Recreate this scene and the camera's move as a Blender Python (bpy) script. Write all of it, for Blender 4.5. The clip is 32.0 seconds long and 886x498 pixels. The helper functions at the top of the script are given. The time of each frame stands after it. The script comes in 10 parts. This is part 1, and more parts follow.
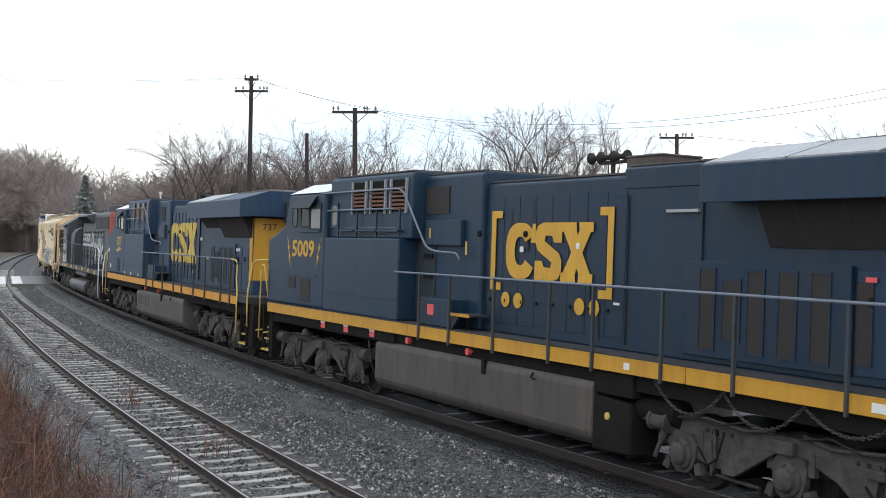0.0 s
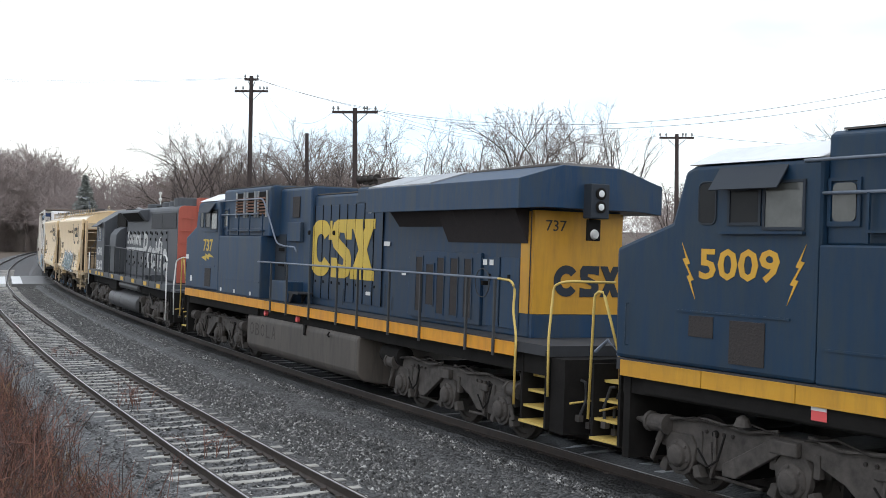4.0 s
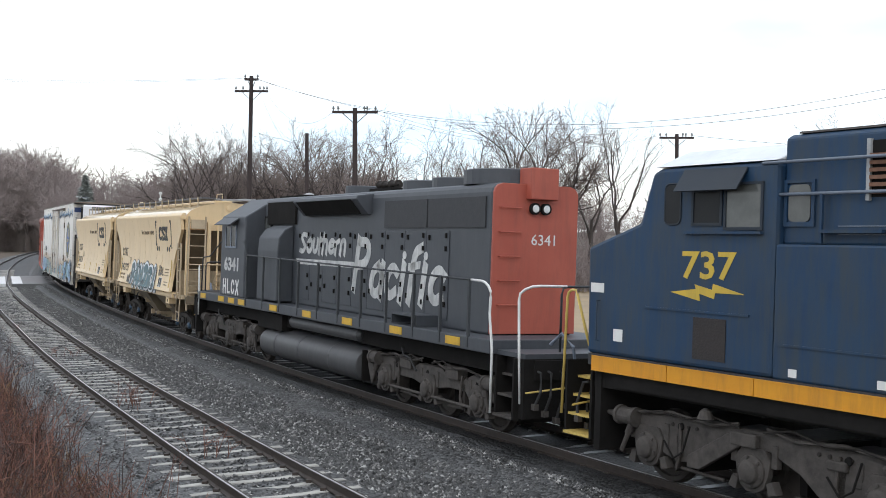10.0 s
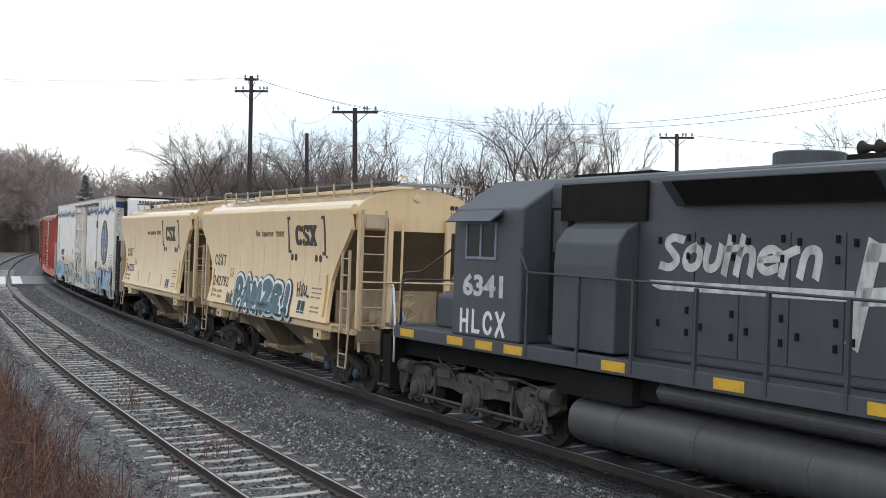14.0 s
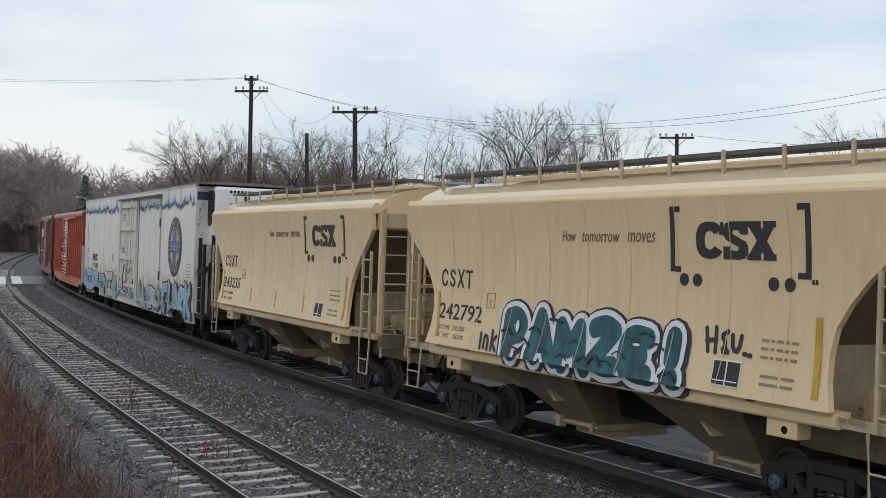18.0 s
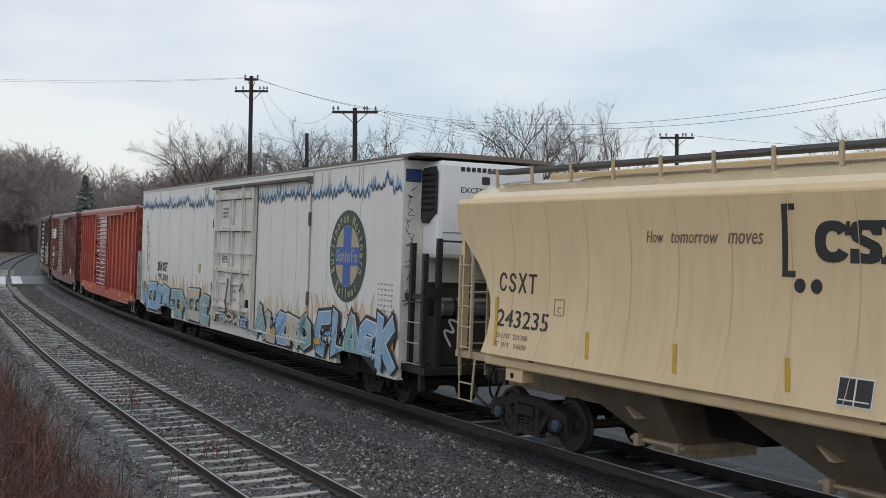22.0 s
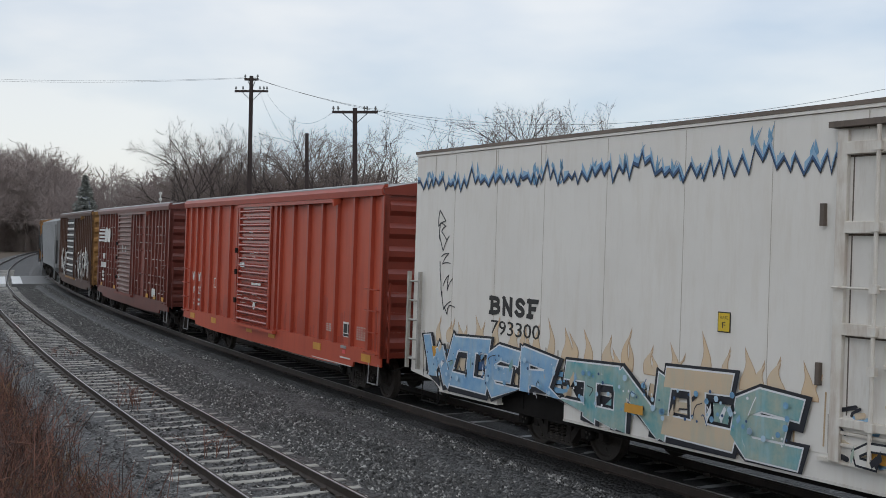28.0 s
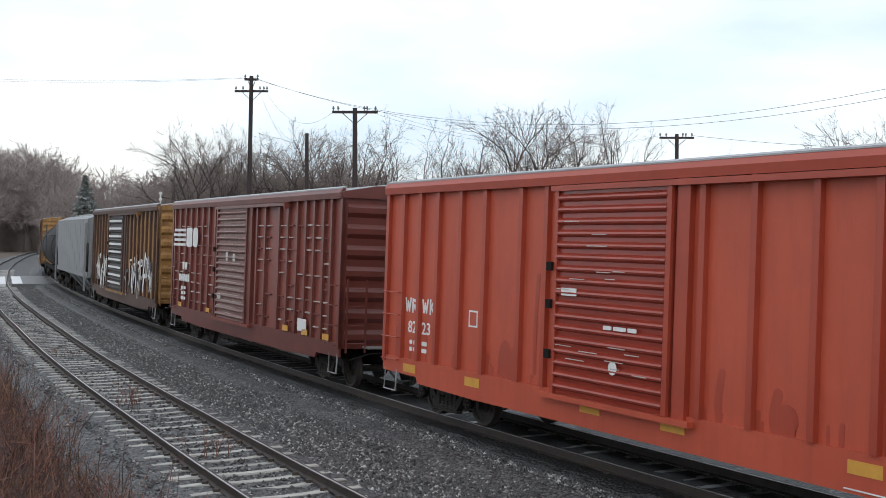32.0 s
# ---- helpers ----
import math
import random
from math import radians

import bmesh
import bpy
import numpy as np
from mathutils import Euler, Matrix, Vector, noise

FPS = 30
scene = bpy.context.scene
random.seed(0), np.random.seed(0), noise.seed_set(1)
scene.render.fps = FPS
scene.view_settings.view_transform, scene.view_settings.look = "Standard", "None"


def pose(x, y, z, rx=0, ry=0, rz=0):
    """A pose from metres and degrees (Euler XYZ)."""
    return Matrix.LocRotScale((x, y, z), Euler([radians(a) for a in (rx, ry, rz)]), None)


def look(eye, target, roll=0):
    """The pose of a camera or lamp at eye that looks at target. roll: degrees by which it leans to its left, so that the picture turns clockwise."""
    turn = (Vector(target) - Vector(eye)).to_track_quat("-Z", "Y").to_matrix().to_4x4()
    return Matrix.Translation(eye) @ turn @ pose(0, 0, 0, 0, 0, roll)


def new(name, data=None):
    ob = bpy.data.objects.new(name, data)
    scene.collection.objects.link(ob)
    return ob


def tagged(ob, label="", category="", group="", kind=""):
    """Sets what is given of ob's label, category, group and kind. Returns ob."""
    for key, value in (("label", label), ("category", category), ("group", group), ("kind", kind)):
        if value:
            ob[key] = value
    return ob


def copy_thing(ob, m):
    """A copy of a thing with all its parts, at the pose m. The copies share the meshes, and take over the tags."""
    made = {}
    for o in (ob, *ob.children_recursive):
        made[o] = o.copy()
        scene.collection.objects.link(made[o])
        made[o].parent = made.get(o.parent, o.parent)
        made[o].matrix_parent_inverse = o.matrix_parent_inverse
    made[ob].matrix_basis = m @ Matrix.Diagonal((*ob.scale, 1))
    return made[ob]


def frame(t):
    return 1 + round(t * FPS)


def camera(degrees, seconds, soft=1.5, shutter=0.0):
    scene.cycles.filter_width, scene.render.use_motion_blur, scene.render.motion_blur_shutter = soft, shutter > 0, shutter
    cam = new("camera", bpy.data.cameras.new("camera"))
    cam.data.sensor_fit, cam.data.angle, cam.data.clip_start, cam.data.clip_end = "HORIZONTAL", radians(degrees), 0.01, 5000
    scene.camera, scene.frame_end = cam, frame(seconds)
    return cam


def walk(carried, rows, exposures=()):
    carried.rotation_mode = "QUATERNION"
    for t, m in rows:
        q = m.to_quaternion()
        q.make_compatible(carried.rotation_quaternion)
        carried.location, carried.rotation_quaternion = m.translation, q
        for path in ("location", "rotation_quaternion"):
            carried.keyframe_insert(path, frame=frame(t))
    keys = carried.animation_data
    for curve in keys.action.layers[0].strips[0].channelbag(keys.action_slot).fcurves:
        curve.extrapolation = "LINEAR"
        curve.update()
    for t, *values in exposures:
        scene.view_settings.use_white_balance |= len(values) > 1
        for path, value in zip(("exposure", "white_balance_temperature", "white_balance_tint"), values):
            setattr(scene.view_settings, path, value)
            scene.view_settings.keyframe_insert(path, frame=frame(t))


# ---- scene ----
# Camera: fixed on a bank above two curved tracks
EYE = (0.0, 0.0, 3.689)
cam = camera(41.87, 32.0, soft=0.9)
VIEW = look(EYE, (0.0, 100.0, 3.689 - 100 * 32.3 / 2050), 0.1)
walk(cam, [(0.0, VIEW), (32.0, VIEW)], exposures=[(0, -0.02), (9, 0.0), (13, -0.1), (14, -0.14), (16.5, -0.5), (19, -0.67), (25, -0.71), (28, -0.72), (30, -0.5), (31, -0.3), (32, -0.25)])

# ---- light: a bright overcast winter sky ----
world = bpy.data.worlds.new("overcast_sky")
scene.world = world
world.use_nodes = True
wn, wl = world.node_tree.nodes, world.node_tree.links
wn.clear()
w_out = wn.new("ShaderNodeOutputWorld")
w_add = wn.new("ShaderNodeAddShader")
w_sky = wn.new("ShaderNodeTexSky")
w_sky.sky_type, w_sky.sun_disc = "NISHITA", False
w_sky.sun_elevation, w_sky.sun_rotation = radians(38), radians(200)
w_b1 = wn.new("ShaderNodeBackground")
w_b1.inputs[1].default_value = 0.05
w_b2 = wn.new("ShaderNodeBackground")
w_tc = wn.new("ShaderNodeTexCoord")
w_map = wn.new("ShaderNodeMapping")
w_map.inputs["Scale"].default_value = (1.6, 1.6, 5.0)
w_noise = wn.new("ShaderNodeTexNoise")
w_noise.inputs["Scale"].default_value = 1.7
w_noise.inputs["Detail"].default_value = 5.0
w_noise.inputs["Roughness"].default_value = 0.5
w_ramp = wn.new("ShaderNodeValToRGB")
w_ramp.color_ramp.elements[0].position, w_ramp.color_ramp.elements[0].color = 0.36, (0.62, 0.72, 0.85, 1)
w_ramp.color_ramp.elements[1].position, w_ramp.color_ramp.elements[1].color = 0.62, (1.0, 1.0, 1.0, 1)
wl.new(w_tc.outputs["Generated"], w_map.inputs[0])
wl.new(w_map.outputs[0], w_noise.inputs["Vector"])
wl.new(w_noise.outputs[0], w_ramp.inputs[0])
w_sep = wn.new("ShaderNodeSeparateXYZ")
w_rise = wn.new("ShaderNodeMapRange")
w_rise.inputs[1].default_value, w_rise.inputs[2].default_value = 0.12, 1.0
w_rise.inputs[3].default_value, w_rise.inputs[4].default_value = 1.12, 1.62
wl.new(w_tc.outputs["Generated"], w_sep.inputs[0])
wl.new(w_sep.outputs["Z"], w_rise.inputs[0])
wl.new(w_rise.outputs[0], w_b2.inputs[1])
wl.new(w_ramp.outputs[0], w_b2.inputs[0])
wl.new(w_sky.outputs[0], w_b1.inputs[0])
wl.new(w_b1.outputs[0], w_add.inputs[0])
wl.new(w_b2.outputs[0], w_add.inputs[1])
wl.new(w_add.outputs[0], w_out.inputs[0])
sun_data = bpy.data.lights.new("sun", "SUN")
sun_data.energy, sun_data.angle, sun_data.color = 0.3, radians(30), (1.0, 0.97, 0.93)
sun = new("sun", sun_data)
sun.matrix_world = look((-12, -30, 40), (0, 20, 0))


# ---- materials ----
def material(name, c1, c2=None, scale=3.0, rough=0.7, metal=0.0, bump=0.0, fine=40.0, stretch=(1, 1, 1), dirt=None, dirt_amount=0.0, spec=0.5, vary=0.0, island=0.0, spread=0.48):
    """Two-scale noise between c1 and c2, an optional layer of dirt patches, fine bump."""
    m = bpy.data.materials.new(name)
    m.use_nodes = True
    n, l = m.node_tree.nodes, m.node_tree.links
    p = n["Principled BSDF"]
    p.inputs["Roughness"].default_value, p.inputs["Metallic"].default_value = rough, metal
    p.inputs["Specular IOR Level"].default_value = spec
    tc = n.new("ShaderNodeTexCoord")
    mp = n.new("ShaderNodeMapping")
    mp.inputs["Scale"].default_value = stretch
    l.new(tc.outputs["Object"], mp.inputs[0])
    big = n.new("ShaderNodeTexNoise")
    big.inputs["Scale"].default_value, big.inputs["Detail"].default_value = scale, 6.0
    big.inputs["Roughness"].default_value = 0.65
    l.new(mp.outputs[0], big.inputs["Vector"])
    ramp = n.new("ShaderNodeValToRGB")
    ramp.color_ramp.elements[0].position, ramp.color_ramp.elements[1].position = 0.3, 0.7
    ramp.color_ramp.elements[0].color, ramp.color_ramp.elements[1].color = (*c1, 1), (*(c2 or c1), 1)
    l.new(big.outputs[0], ramp.inputs[0])
    col = ramp.outputs[0]
    if dirt:
        mp2 = n.new("ShaderNodeMapping")
        mp2.inputs["Scale"].default_value = (3.2, 3.2, 0.45)
        l.new(tc.outputs["Object"], mp2.inputs[0])
        d1 = n.new("ShaderNodeTexNoise")
        d1.inputs["Scale"].default_value, d1.inputs["Detail"].default_value = 1.6, 7.0
        d1.inputs["Roughness"].default_value = 0.7
        l.new(mp2.outputs[0], d1.inputs["Vector"])
        r2 = n.new("ShaderNodeValToRGB")
        r2.color_ramp.elements[0].position, r2.color_ramp.elements[1].position = spread, spread + 0.26
        r2.color_ramp.elements[0].color, r2.color_ramp.elements[1].color = (0, 0, 0, 1), (dirt_amount,) * 3 + (1,)
        l.new(d1.outputs[0], r2.inputs[0])
        mix = n.new("ShaderNodeMixRGB")
        mix.inputs[2].default_value = (*dirt, 1)
        l.new(r2.outputs[0], mix.inputs[0])
        l.new(col, mix.inputs[1])
        col = mix.outputs[0]
    if vary:
        info = n.new("ShaderNodeObjectInfo")
        hsv = n.new("ShaderNodeHueSaturation")
        mr = n.new("ShaderNodeMapRange")
        mr.inputs[3].default_value, mr.inputs[4].default_value = 1 - vary, 1 + vary
        l.new(info.outputs["Random"], mr.inputs[0])
        l.new(mr.outputs[0], hsv.inputs["Value"])
        l.new(col, hsv.inputs["Color"])
        col = hsv.outputs[0]
    if island:
        geo = n.new("ShaderNodeNewGeometry")
        hsv2 = n.new("ShaderNodeHueSaturation")
        mr2 = n.new("ShaderNodeMapRange")
        mr2.inputs[3].default_value, mr2.inputs[4].default_value = 1 - island, 1 + island
        l.new(geo.outputs["Random Per Island"], mr2.inputs[0])
        l.new(mr2.outputs[0], hsv2.inputs["Value"])
        l.new(col, hsv2.inputs["Color"])
        col = hsv2.outputs[0]
    l.new(col, p.inputs["Base Color"])
    if bump:
        fn = n.new("ShaderNodeTexNoise")
        fn.inputs["Scale"].default_value, fn.inputs["Detail"].default_value = fine, 3.0
        l.new(mp.outputs[0], fn.inputs["Vector"])
        bp = n.new("ShaderNodeBump")
        bp.inputs["Strength"].default_value, bp.inputs["Distance"].default_value = bump, 0.02
        l.new(fn.outputs[0], bp.inputs["Height"])
        l.new(bp.outputs[0], p.inputs["Normal"])
    return m


GRIME = (0.09, 0.075, 0.06)
blue = material("blue_paint", (0.0054, 0.0252, 0.0575), (0.0082, 0.0343, 0.074), 0.9, 0.45, bump=0.04, fine=6, dirt=(0.030, 0.042, 0.050), dirt_amount=0.6, spec=0.3, spread=0.38)
hood_blue = material("sooty_hood_paint", (0.0051, 0.0218, 0.047), (0.0077, 0.0296, 0.062), 0.9, 0.45, bump=0.04, fine=6, dirt=(0.025, 0.032, 0.038), dirt_amount=0.7, spec=0.3, spread=0.38)
faded_blue = material("faded_blue_paint", (0.0078, 0.0338, 0.082), (0.0118, 0.0450, 0.101), 1.1, 0.5, bump=0.04, fine=6, dirt=(0.042, 0.053, 0.062), dirt_amount=0.75, spec=0.3, spread=0.38)
faded_hood_blue = material("faded_sooty_hood_paint", (0.0074, 0.0300, 0.070), (0.0112, 0.041, 0.090), 1.1, 0.5, bump=0.04, fine=6, dirt=(0.038, 0.045, 0.052), dirt_amount=0.75, spec=0.3, spread=0.38)
yellow = material("yellow_paint", (0.56, 0.295, 0.022), (0.47, 0.232, 0.018), 1.2, 0.5, bump=0.04, fine=8, dirt=(0.2, 0.11, 0.03), dirt_amount=0.45)
logo_yellow = material("faded_yellow_lettering", (0.594, 0.414, 0.045), (0.495, 0.342, 0.045), 1.5, 0.55, dirt=(0.2, 0.16, 0.06), dirt_amount=0.4)
rail_yellow = material("yellow_handrail_paint", (0.62, 0.45, 0.12), (0.5, 0.36, 0.1), 3, 0.55)
silver = material("silver_roof_paint", (0.74, 0.75, 0.76), (0.62, 0.63, 0.64), 1.5, 0.3, metal=0.35, dirt=(0.4, 0.39, 0.37), dirt_amount=0.3)
truck_grey = material("dusty_cast_steel", (0.082, 0.072, 0.064), (0.034, 0.030, 0.027), 5.5, 0.85, bump=0.3, fine=14)
tank_grey = material("dirty_fuel_tank_steel", (0.096, 0.082, 0.070), (0.062, 0.054, 0.047), 0.8, 0.65, bump=0.1, fine=10, stretch=(1, 1, 0.4), dirt=(0.030, 0.027, 0.026), dirt_amount=0.75)
under_black = material("black_underframe", (0.010, 0.0095, 0.009), (0.018, 0.0165, 0.0155), 2, 0.9, bump=0.2, fine=12, spec=0.12)
dark_grille = material("dark_grille_mesh", (0.021, 0.018, 0.018), (0.032, 0.026, 0.024), 14, 0.8, bump=0.4, fine=30)
radiator_mesh = material("sooty_radiator_mesh", (0.026, 0.019, 0.019), (0.017, 0.014, 0.014), 10, 0.85, bump=0.3, fine=40)
rust_grille = material("rusty_brake_grid", (0.20, 0.10, 0.06), (0.12, 0.062, 0.042), 5, 0.8)
steel_rail = material("rusty_rail_steel", (0.062, 0.047, 0.038), (0.038, 0.030, 0.026), 5, 0.6, metal=0.2, bump=0.1, fine=20)
# pale colour for polished steel and the highlight along the rail edge
rail_top = material("polished_rail_edge", (0.50, 0.50, 0.50), (0.36, 0.355, 0.35), 2, 0.35, metal=0.6)
handrail_steel = material("grey_handrail_paint", (0.17, 0.20, 0.25), (0.12, 0.145, 0.185), 4, 0.5)
black_rail = material("dark_handrail_paint", (0.045, 0.05, 0.055), (0.03, 0.033, 0.036), 4, 0.6)
white_rail = material("white_handrail_paint", (0.7, 0.7, 0.68), (0.55, 0.55, 0.53), 4, 0.5)
sp_grey = material("faded_grey_locomotive_paint", (0.040, 0.0455, 0.054), (0.057, 0.062, 0.071), 1.0, 0.55, bump=0.06, fine=6, dirt=(0.066, 0.071, 0.079), dirt_amount=0.55, spread=0.46)
sp_red = material("faded_red_locomotive_paint", (0.34, 0.07225, 0.04675), (0.391, 0.0935, 0.0595), 1.2, 0.6, bump=0.05, fine=8, dirt=(0.16, 0.06, 0.045), dirt_amount=0.5)
sp_white = material("peeling_white_lettering", (0.62, 0.62, 0.60), (0.36, 0.37, 0.37), 3.5, 0.7, dirt=(0.08, 0.085, 0.09), dirt_amount=0.6)
white_text = material("white_lettering", (0.72, 0.72, 0.70), (0.6, 0.6, 0.58), 4, 0.6)
black_text = material("black_lettering", (0.02, 0.02, 0.02), (0.032, 0.03, 0.028), 4, 0.6)
tan = material("tan_hopper_paint", (0.735, 0.555, 0.325), (0.66, 0.495, 0.287), 0.8, 0.38, bump=0.02, fine=5, dirt=(0.47, 0.345, 0.20), dirt_amount=0.35)
tan_roof = material("wet_tan_roof_paint", (0.74, 0.60, 0.39), (0.66, 0.53, 0.34), 0.8, 0.16, bump=0.05, fine=4, spec=0.8)
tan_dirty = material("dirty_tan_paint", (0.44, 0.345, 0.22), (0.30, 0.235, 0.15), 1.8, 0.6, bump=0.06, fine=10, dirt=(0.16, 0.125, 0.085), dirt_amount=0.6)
# tan darkened for the shade in the hopper recesses, with some grime
tan_shaded_grimy = material("grimy_brown_tan_paint", (0.185, 0.142, 0.092), (0.115, 0.09, 0.06), 1.8, 0.7, bump=0.08, fine=10, dirt=(0.09, 0.07, 0.05), dirt_amount=0.5)
gable_brown = material("weathered_roof_edge", (0.19, 0.15, 0.12), (0.13, 0.105, 0.085), 1.6, 0.6)
seam_tan = material("tan_seam", (0.61, 0.46, 0.275), (0.55, 0.41, 0.24), 3, 0.5)
walk_grey = material("grey_walkway_steel", (0.12, 0.12, 0.125), (0.085, 0.085, 0.09), 3, 0.6, metal=0.2)
grimy_sill = material("grimy_rusty_sill", (0.16, 0.125, 0.10), (0.09, 0.072, 0.06), 1.4, 0.7, dirt=(0.035, 0.03, 0.027), dirt_amount=0.6)
slogan_grey = material("rubbed_dark_slogan", (0.19, 0.145, 0.10), (0.15, 0.115, 0.08), 3, 0.7)
navy_notice = material("navy_notice", (0.02, 0.05, 0.15), (0.025, 0.055, 0.17), 3, 0.5)
frame_steel = material("dull_black_cast_steel", (0.026, 0.023, 0.021), (0.040, 0.035, 0.031), 3, 0.8, bump=0.2, fine=14, spec=0.2)
deck_grey = material("sooty_walkway", (0.034, 0.036, 0.042), (0.022, 0.024, 0.028), 2, 0.8)
sooty_blue = material("sooty_blue_paint", (0.012, 0.020, 0.032), (0.018, 0.024, 0.032), 1.5, 0.7)
orange_sill = material("orange_sill_paint", (0.66, 0.30, 0.012), (0.56, 0.235, 0.012), 1.3, 0.5, dirt=(0.22, 0.10, 0.03), dirt_amount=0.5)
steel_frame_grey = material("pale_steel_frame", (0.36, 0.37, 0.37), (0.26, 0.27, 0.27), 4, 0.5)
pale_stack = material("weathered_stack_steel", (0.085, 0.066, 0.055), (0.04, 0.032, 0.028), 2, 0.7)
logo_orange = material("orange_yellow_lettering", (0.62, 0.345, 0.03), (0.53, 0.29, 0.027), 1.5, 0.55, dirt=(0.25, 0.14, 0.04), dirt_amount=0.35)
sp_screen = material("grey_radiator_screen", (0.036, 0.038, 0.042), (0.046, 0.047, 0.05), 9, 0.8, bump=0.2, fine=40)
sp_tank = material("sooty_grey_tank", (0.060, 0.060, 0.062), (0.042, 0.042, 0.044), 1.0, 0.5, bump=0.08, fine=8, dirt=(0.11, 0.11, 0.108), dirt_amount=0.4)
wet_red = material("wet_red_door_paint", (0.30, 0.047, 0.03), (0.235, 0.038, 0.024), 1.5, 0.18, bump=0.04, fine=6)
ladder_tan = material("worn_tan_ladder_paint", (0.50, 0.40, 0.27), (0.38, 0.30, 0.20), 4, 0.6)
ladder_steel = material("scuffed_ladder_steel", (0.46, 0.44, 0.40), (0.30, 0.28, 0.25), 5, 0.4, metal=0.3)
rust_stain = material("rust_stain", (0.40, 0.27, 0.14), (0.54, 0.42, 0.28), 2.0, 0.6)
# the shade in the gap between cars is put into this end colour
end_red_shaded = material("dark_red_car_end", (0.24, 0.043, 0.026), (0.18, 0.033, 0.02), 1.5, 0.28, bump=0.06, fine=6)
worn_white = material("worn_white_lettering", (0.50, 0.47, 0.44), (0.34, 0.28, 0.25), 4, 0.6)
# distance haze is put into this paler undergrowth brown
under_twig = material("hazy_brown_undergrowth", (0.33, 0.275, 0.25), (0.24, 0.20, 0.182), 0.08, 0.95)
spray_mid = material("mid_blue_spray_paint", (0.10, 0.24, 0.42), (0.22, 0.42, 0.58), 5, 0.5)
# lighter than real twigs: haze over the left woods painted in
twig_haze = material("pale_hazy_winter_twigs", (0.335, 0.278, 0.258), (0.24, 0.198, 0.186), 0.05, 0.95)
pale_seam = material("stained_panel_seam", (0.46, 0.42, 0.36), (0.34, 0.29, 0.24), 3, 0.6)
sooty_door = material("sooty_dark_door", (0.045, 0.036, 0.034), (0.03, 0.025, 0.024), 2, 0.6)
soot_steel = material("sooty_brown_steel", (0.020, 0.0175, 0.0165), (0.012, 0.011, 0.0105), 2.5, 0.6, bump=0.1, fine=10, dirt=(0.045, 0.032, 0.025), dirt_amount=0.4)
drum_steel = material("dull_silver_fuel_drum", (0.30, 0.31, 0.32), (0.16, 0.165, 0.17), 3, 0.35, metal=0.6, dirt=(0.05, 0.045, 0.04), dirt_amount=0.6)
chalk_dark = material("rubbed_dark_marks", (0.030, 0.026, 0.022), (0.052, 0.045, 0.038), 6, 0.8)
# paler copy of the cab glass: reflected sky is in its base colour
pale_glass = material("pale_reflecting_glass", (0.10, 0.105, 0.10), (0.06, 0.064, 0.062), 3, 0.15, spec=0.5)
door_grey = material("worn_grey_brown_door", (0.20, 0.095, 0.076), (0.145, 0.065, 0.052), 1.2, 0.45, dirt=(0.36, 0.30, 0.28), dirt_amount=0.5)
door_line = material("rust_stained_bars", (0.69, 0.665, 0.615), (0.58, 0.53, 0.46), 3, 0.5, dirt=(0.28, 0.17, 0.10), dirt_amount=0.6, spread=0.47)
faint_text = material("faint_lettering", (0.22, 0.22, 0.21), (0.3, 0.3, 0.29), 4, 0.7)
faint_tan_text = material("faint_lettering_on_tan", (0.22, 0.17, 0.11), (0.3, 0.23, 0.15), 4, 0.7)
orange_strip = material("orange_reflector", (0.62, 0.32, 0.05), (0.5, 0.25, 0.04), 4, 0.5)
plate_yellow = material("yellow_notice_plate", (0.66, 0.46, 0.03), (0.60, 0.42, 0.03), 4, 0.5)
reflector_yellow = material("yellow_reflector", (0.66, 0.40, 0.025), (0.48, 0.28, 0.025), 4, 0.5, dirt=(0.20, 0.14, 0.05), dirt_amount=0.7)
reefer_white = material("stained_white_panel", (0.735, 0.712, 0.668), (0.68, 0.655, 0.61), 0.7, 0.45, bump=0.02, fine=5, dirt=(0.53, 0.47, 0.38), dirt_amount=0.3)
door_white = material("rust_streaked_white_door", (0.68, 0.66, 0.62), (0.60, 0.575, 0.53), 1.2, 0.5, bump=0.05, fine=8, dirt=(0.36, 0.27, 0.19), dirt_amount=0.5, spread=0.50)
unit_white = material("white_cooling_unit_shell", (0.74, 0.75, 0.76), (0.7, 0.7, 0.71), 2, 0.35)
box_red = material("red_oxide_boxcar_paint", (0.47, 0.081, 0.037), (0.40, 0.066, 0.032), 0.8, 0.5, bump=0.05, fine=6, dirt=(0.29, 0.044, 0.025), dirt_amount=0.5)
# darker red carries the shading of the ribs, and the stains on the sides
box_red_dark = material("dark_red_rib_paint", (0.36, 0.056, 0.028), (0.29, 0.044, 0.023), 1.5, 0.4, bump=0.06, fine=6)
# darker brown: shading of ribs and car ends painted into the colour
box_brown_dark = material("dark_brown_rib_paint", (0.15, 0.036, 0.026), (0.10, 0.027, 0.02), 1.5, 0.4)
box_yellow_dark = material("rusty_rib_paint", (0.085, 0.037, 0.022), (0.05, 0.025, 0.018), 1.5, 0.6)
box_brown = material("brown_boxcar_paint", (0.235, 0.056, 0.038), (0.165, 0.040, 0.028), 1.4, 0.45, bump=0.08, fine=7, dirt=(0.11, 0.038, 0.027), dirt_amount=0.6)
box_yellow = material("weathered_yellow_boxcar_paint", (0.40, 0.215, 0.06), (0.20, 0.095, 0.03), 1.8, 0.6, bump=0.08, fine=7, stretch=(1, 1, 0.3), dirt=(0.05, 0.026, 0.017), dirt_amount=0.9)
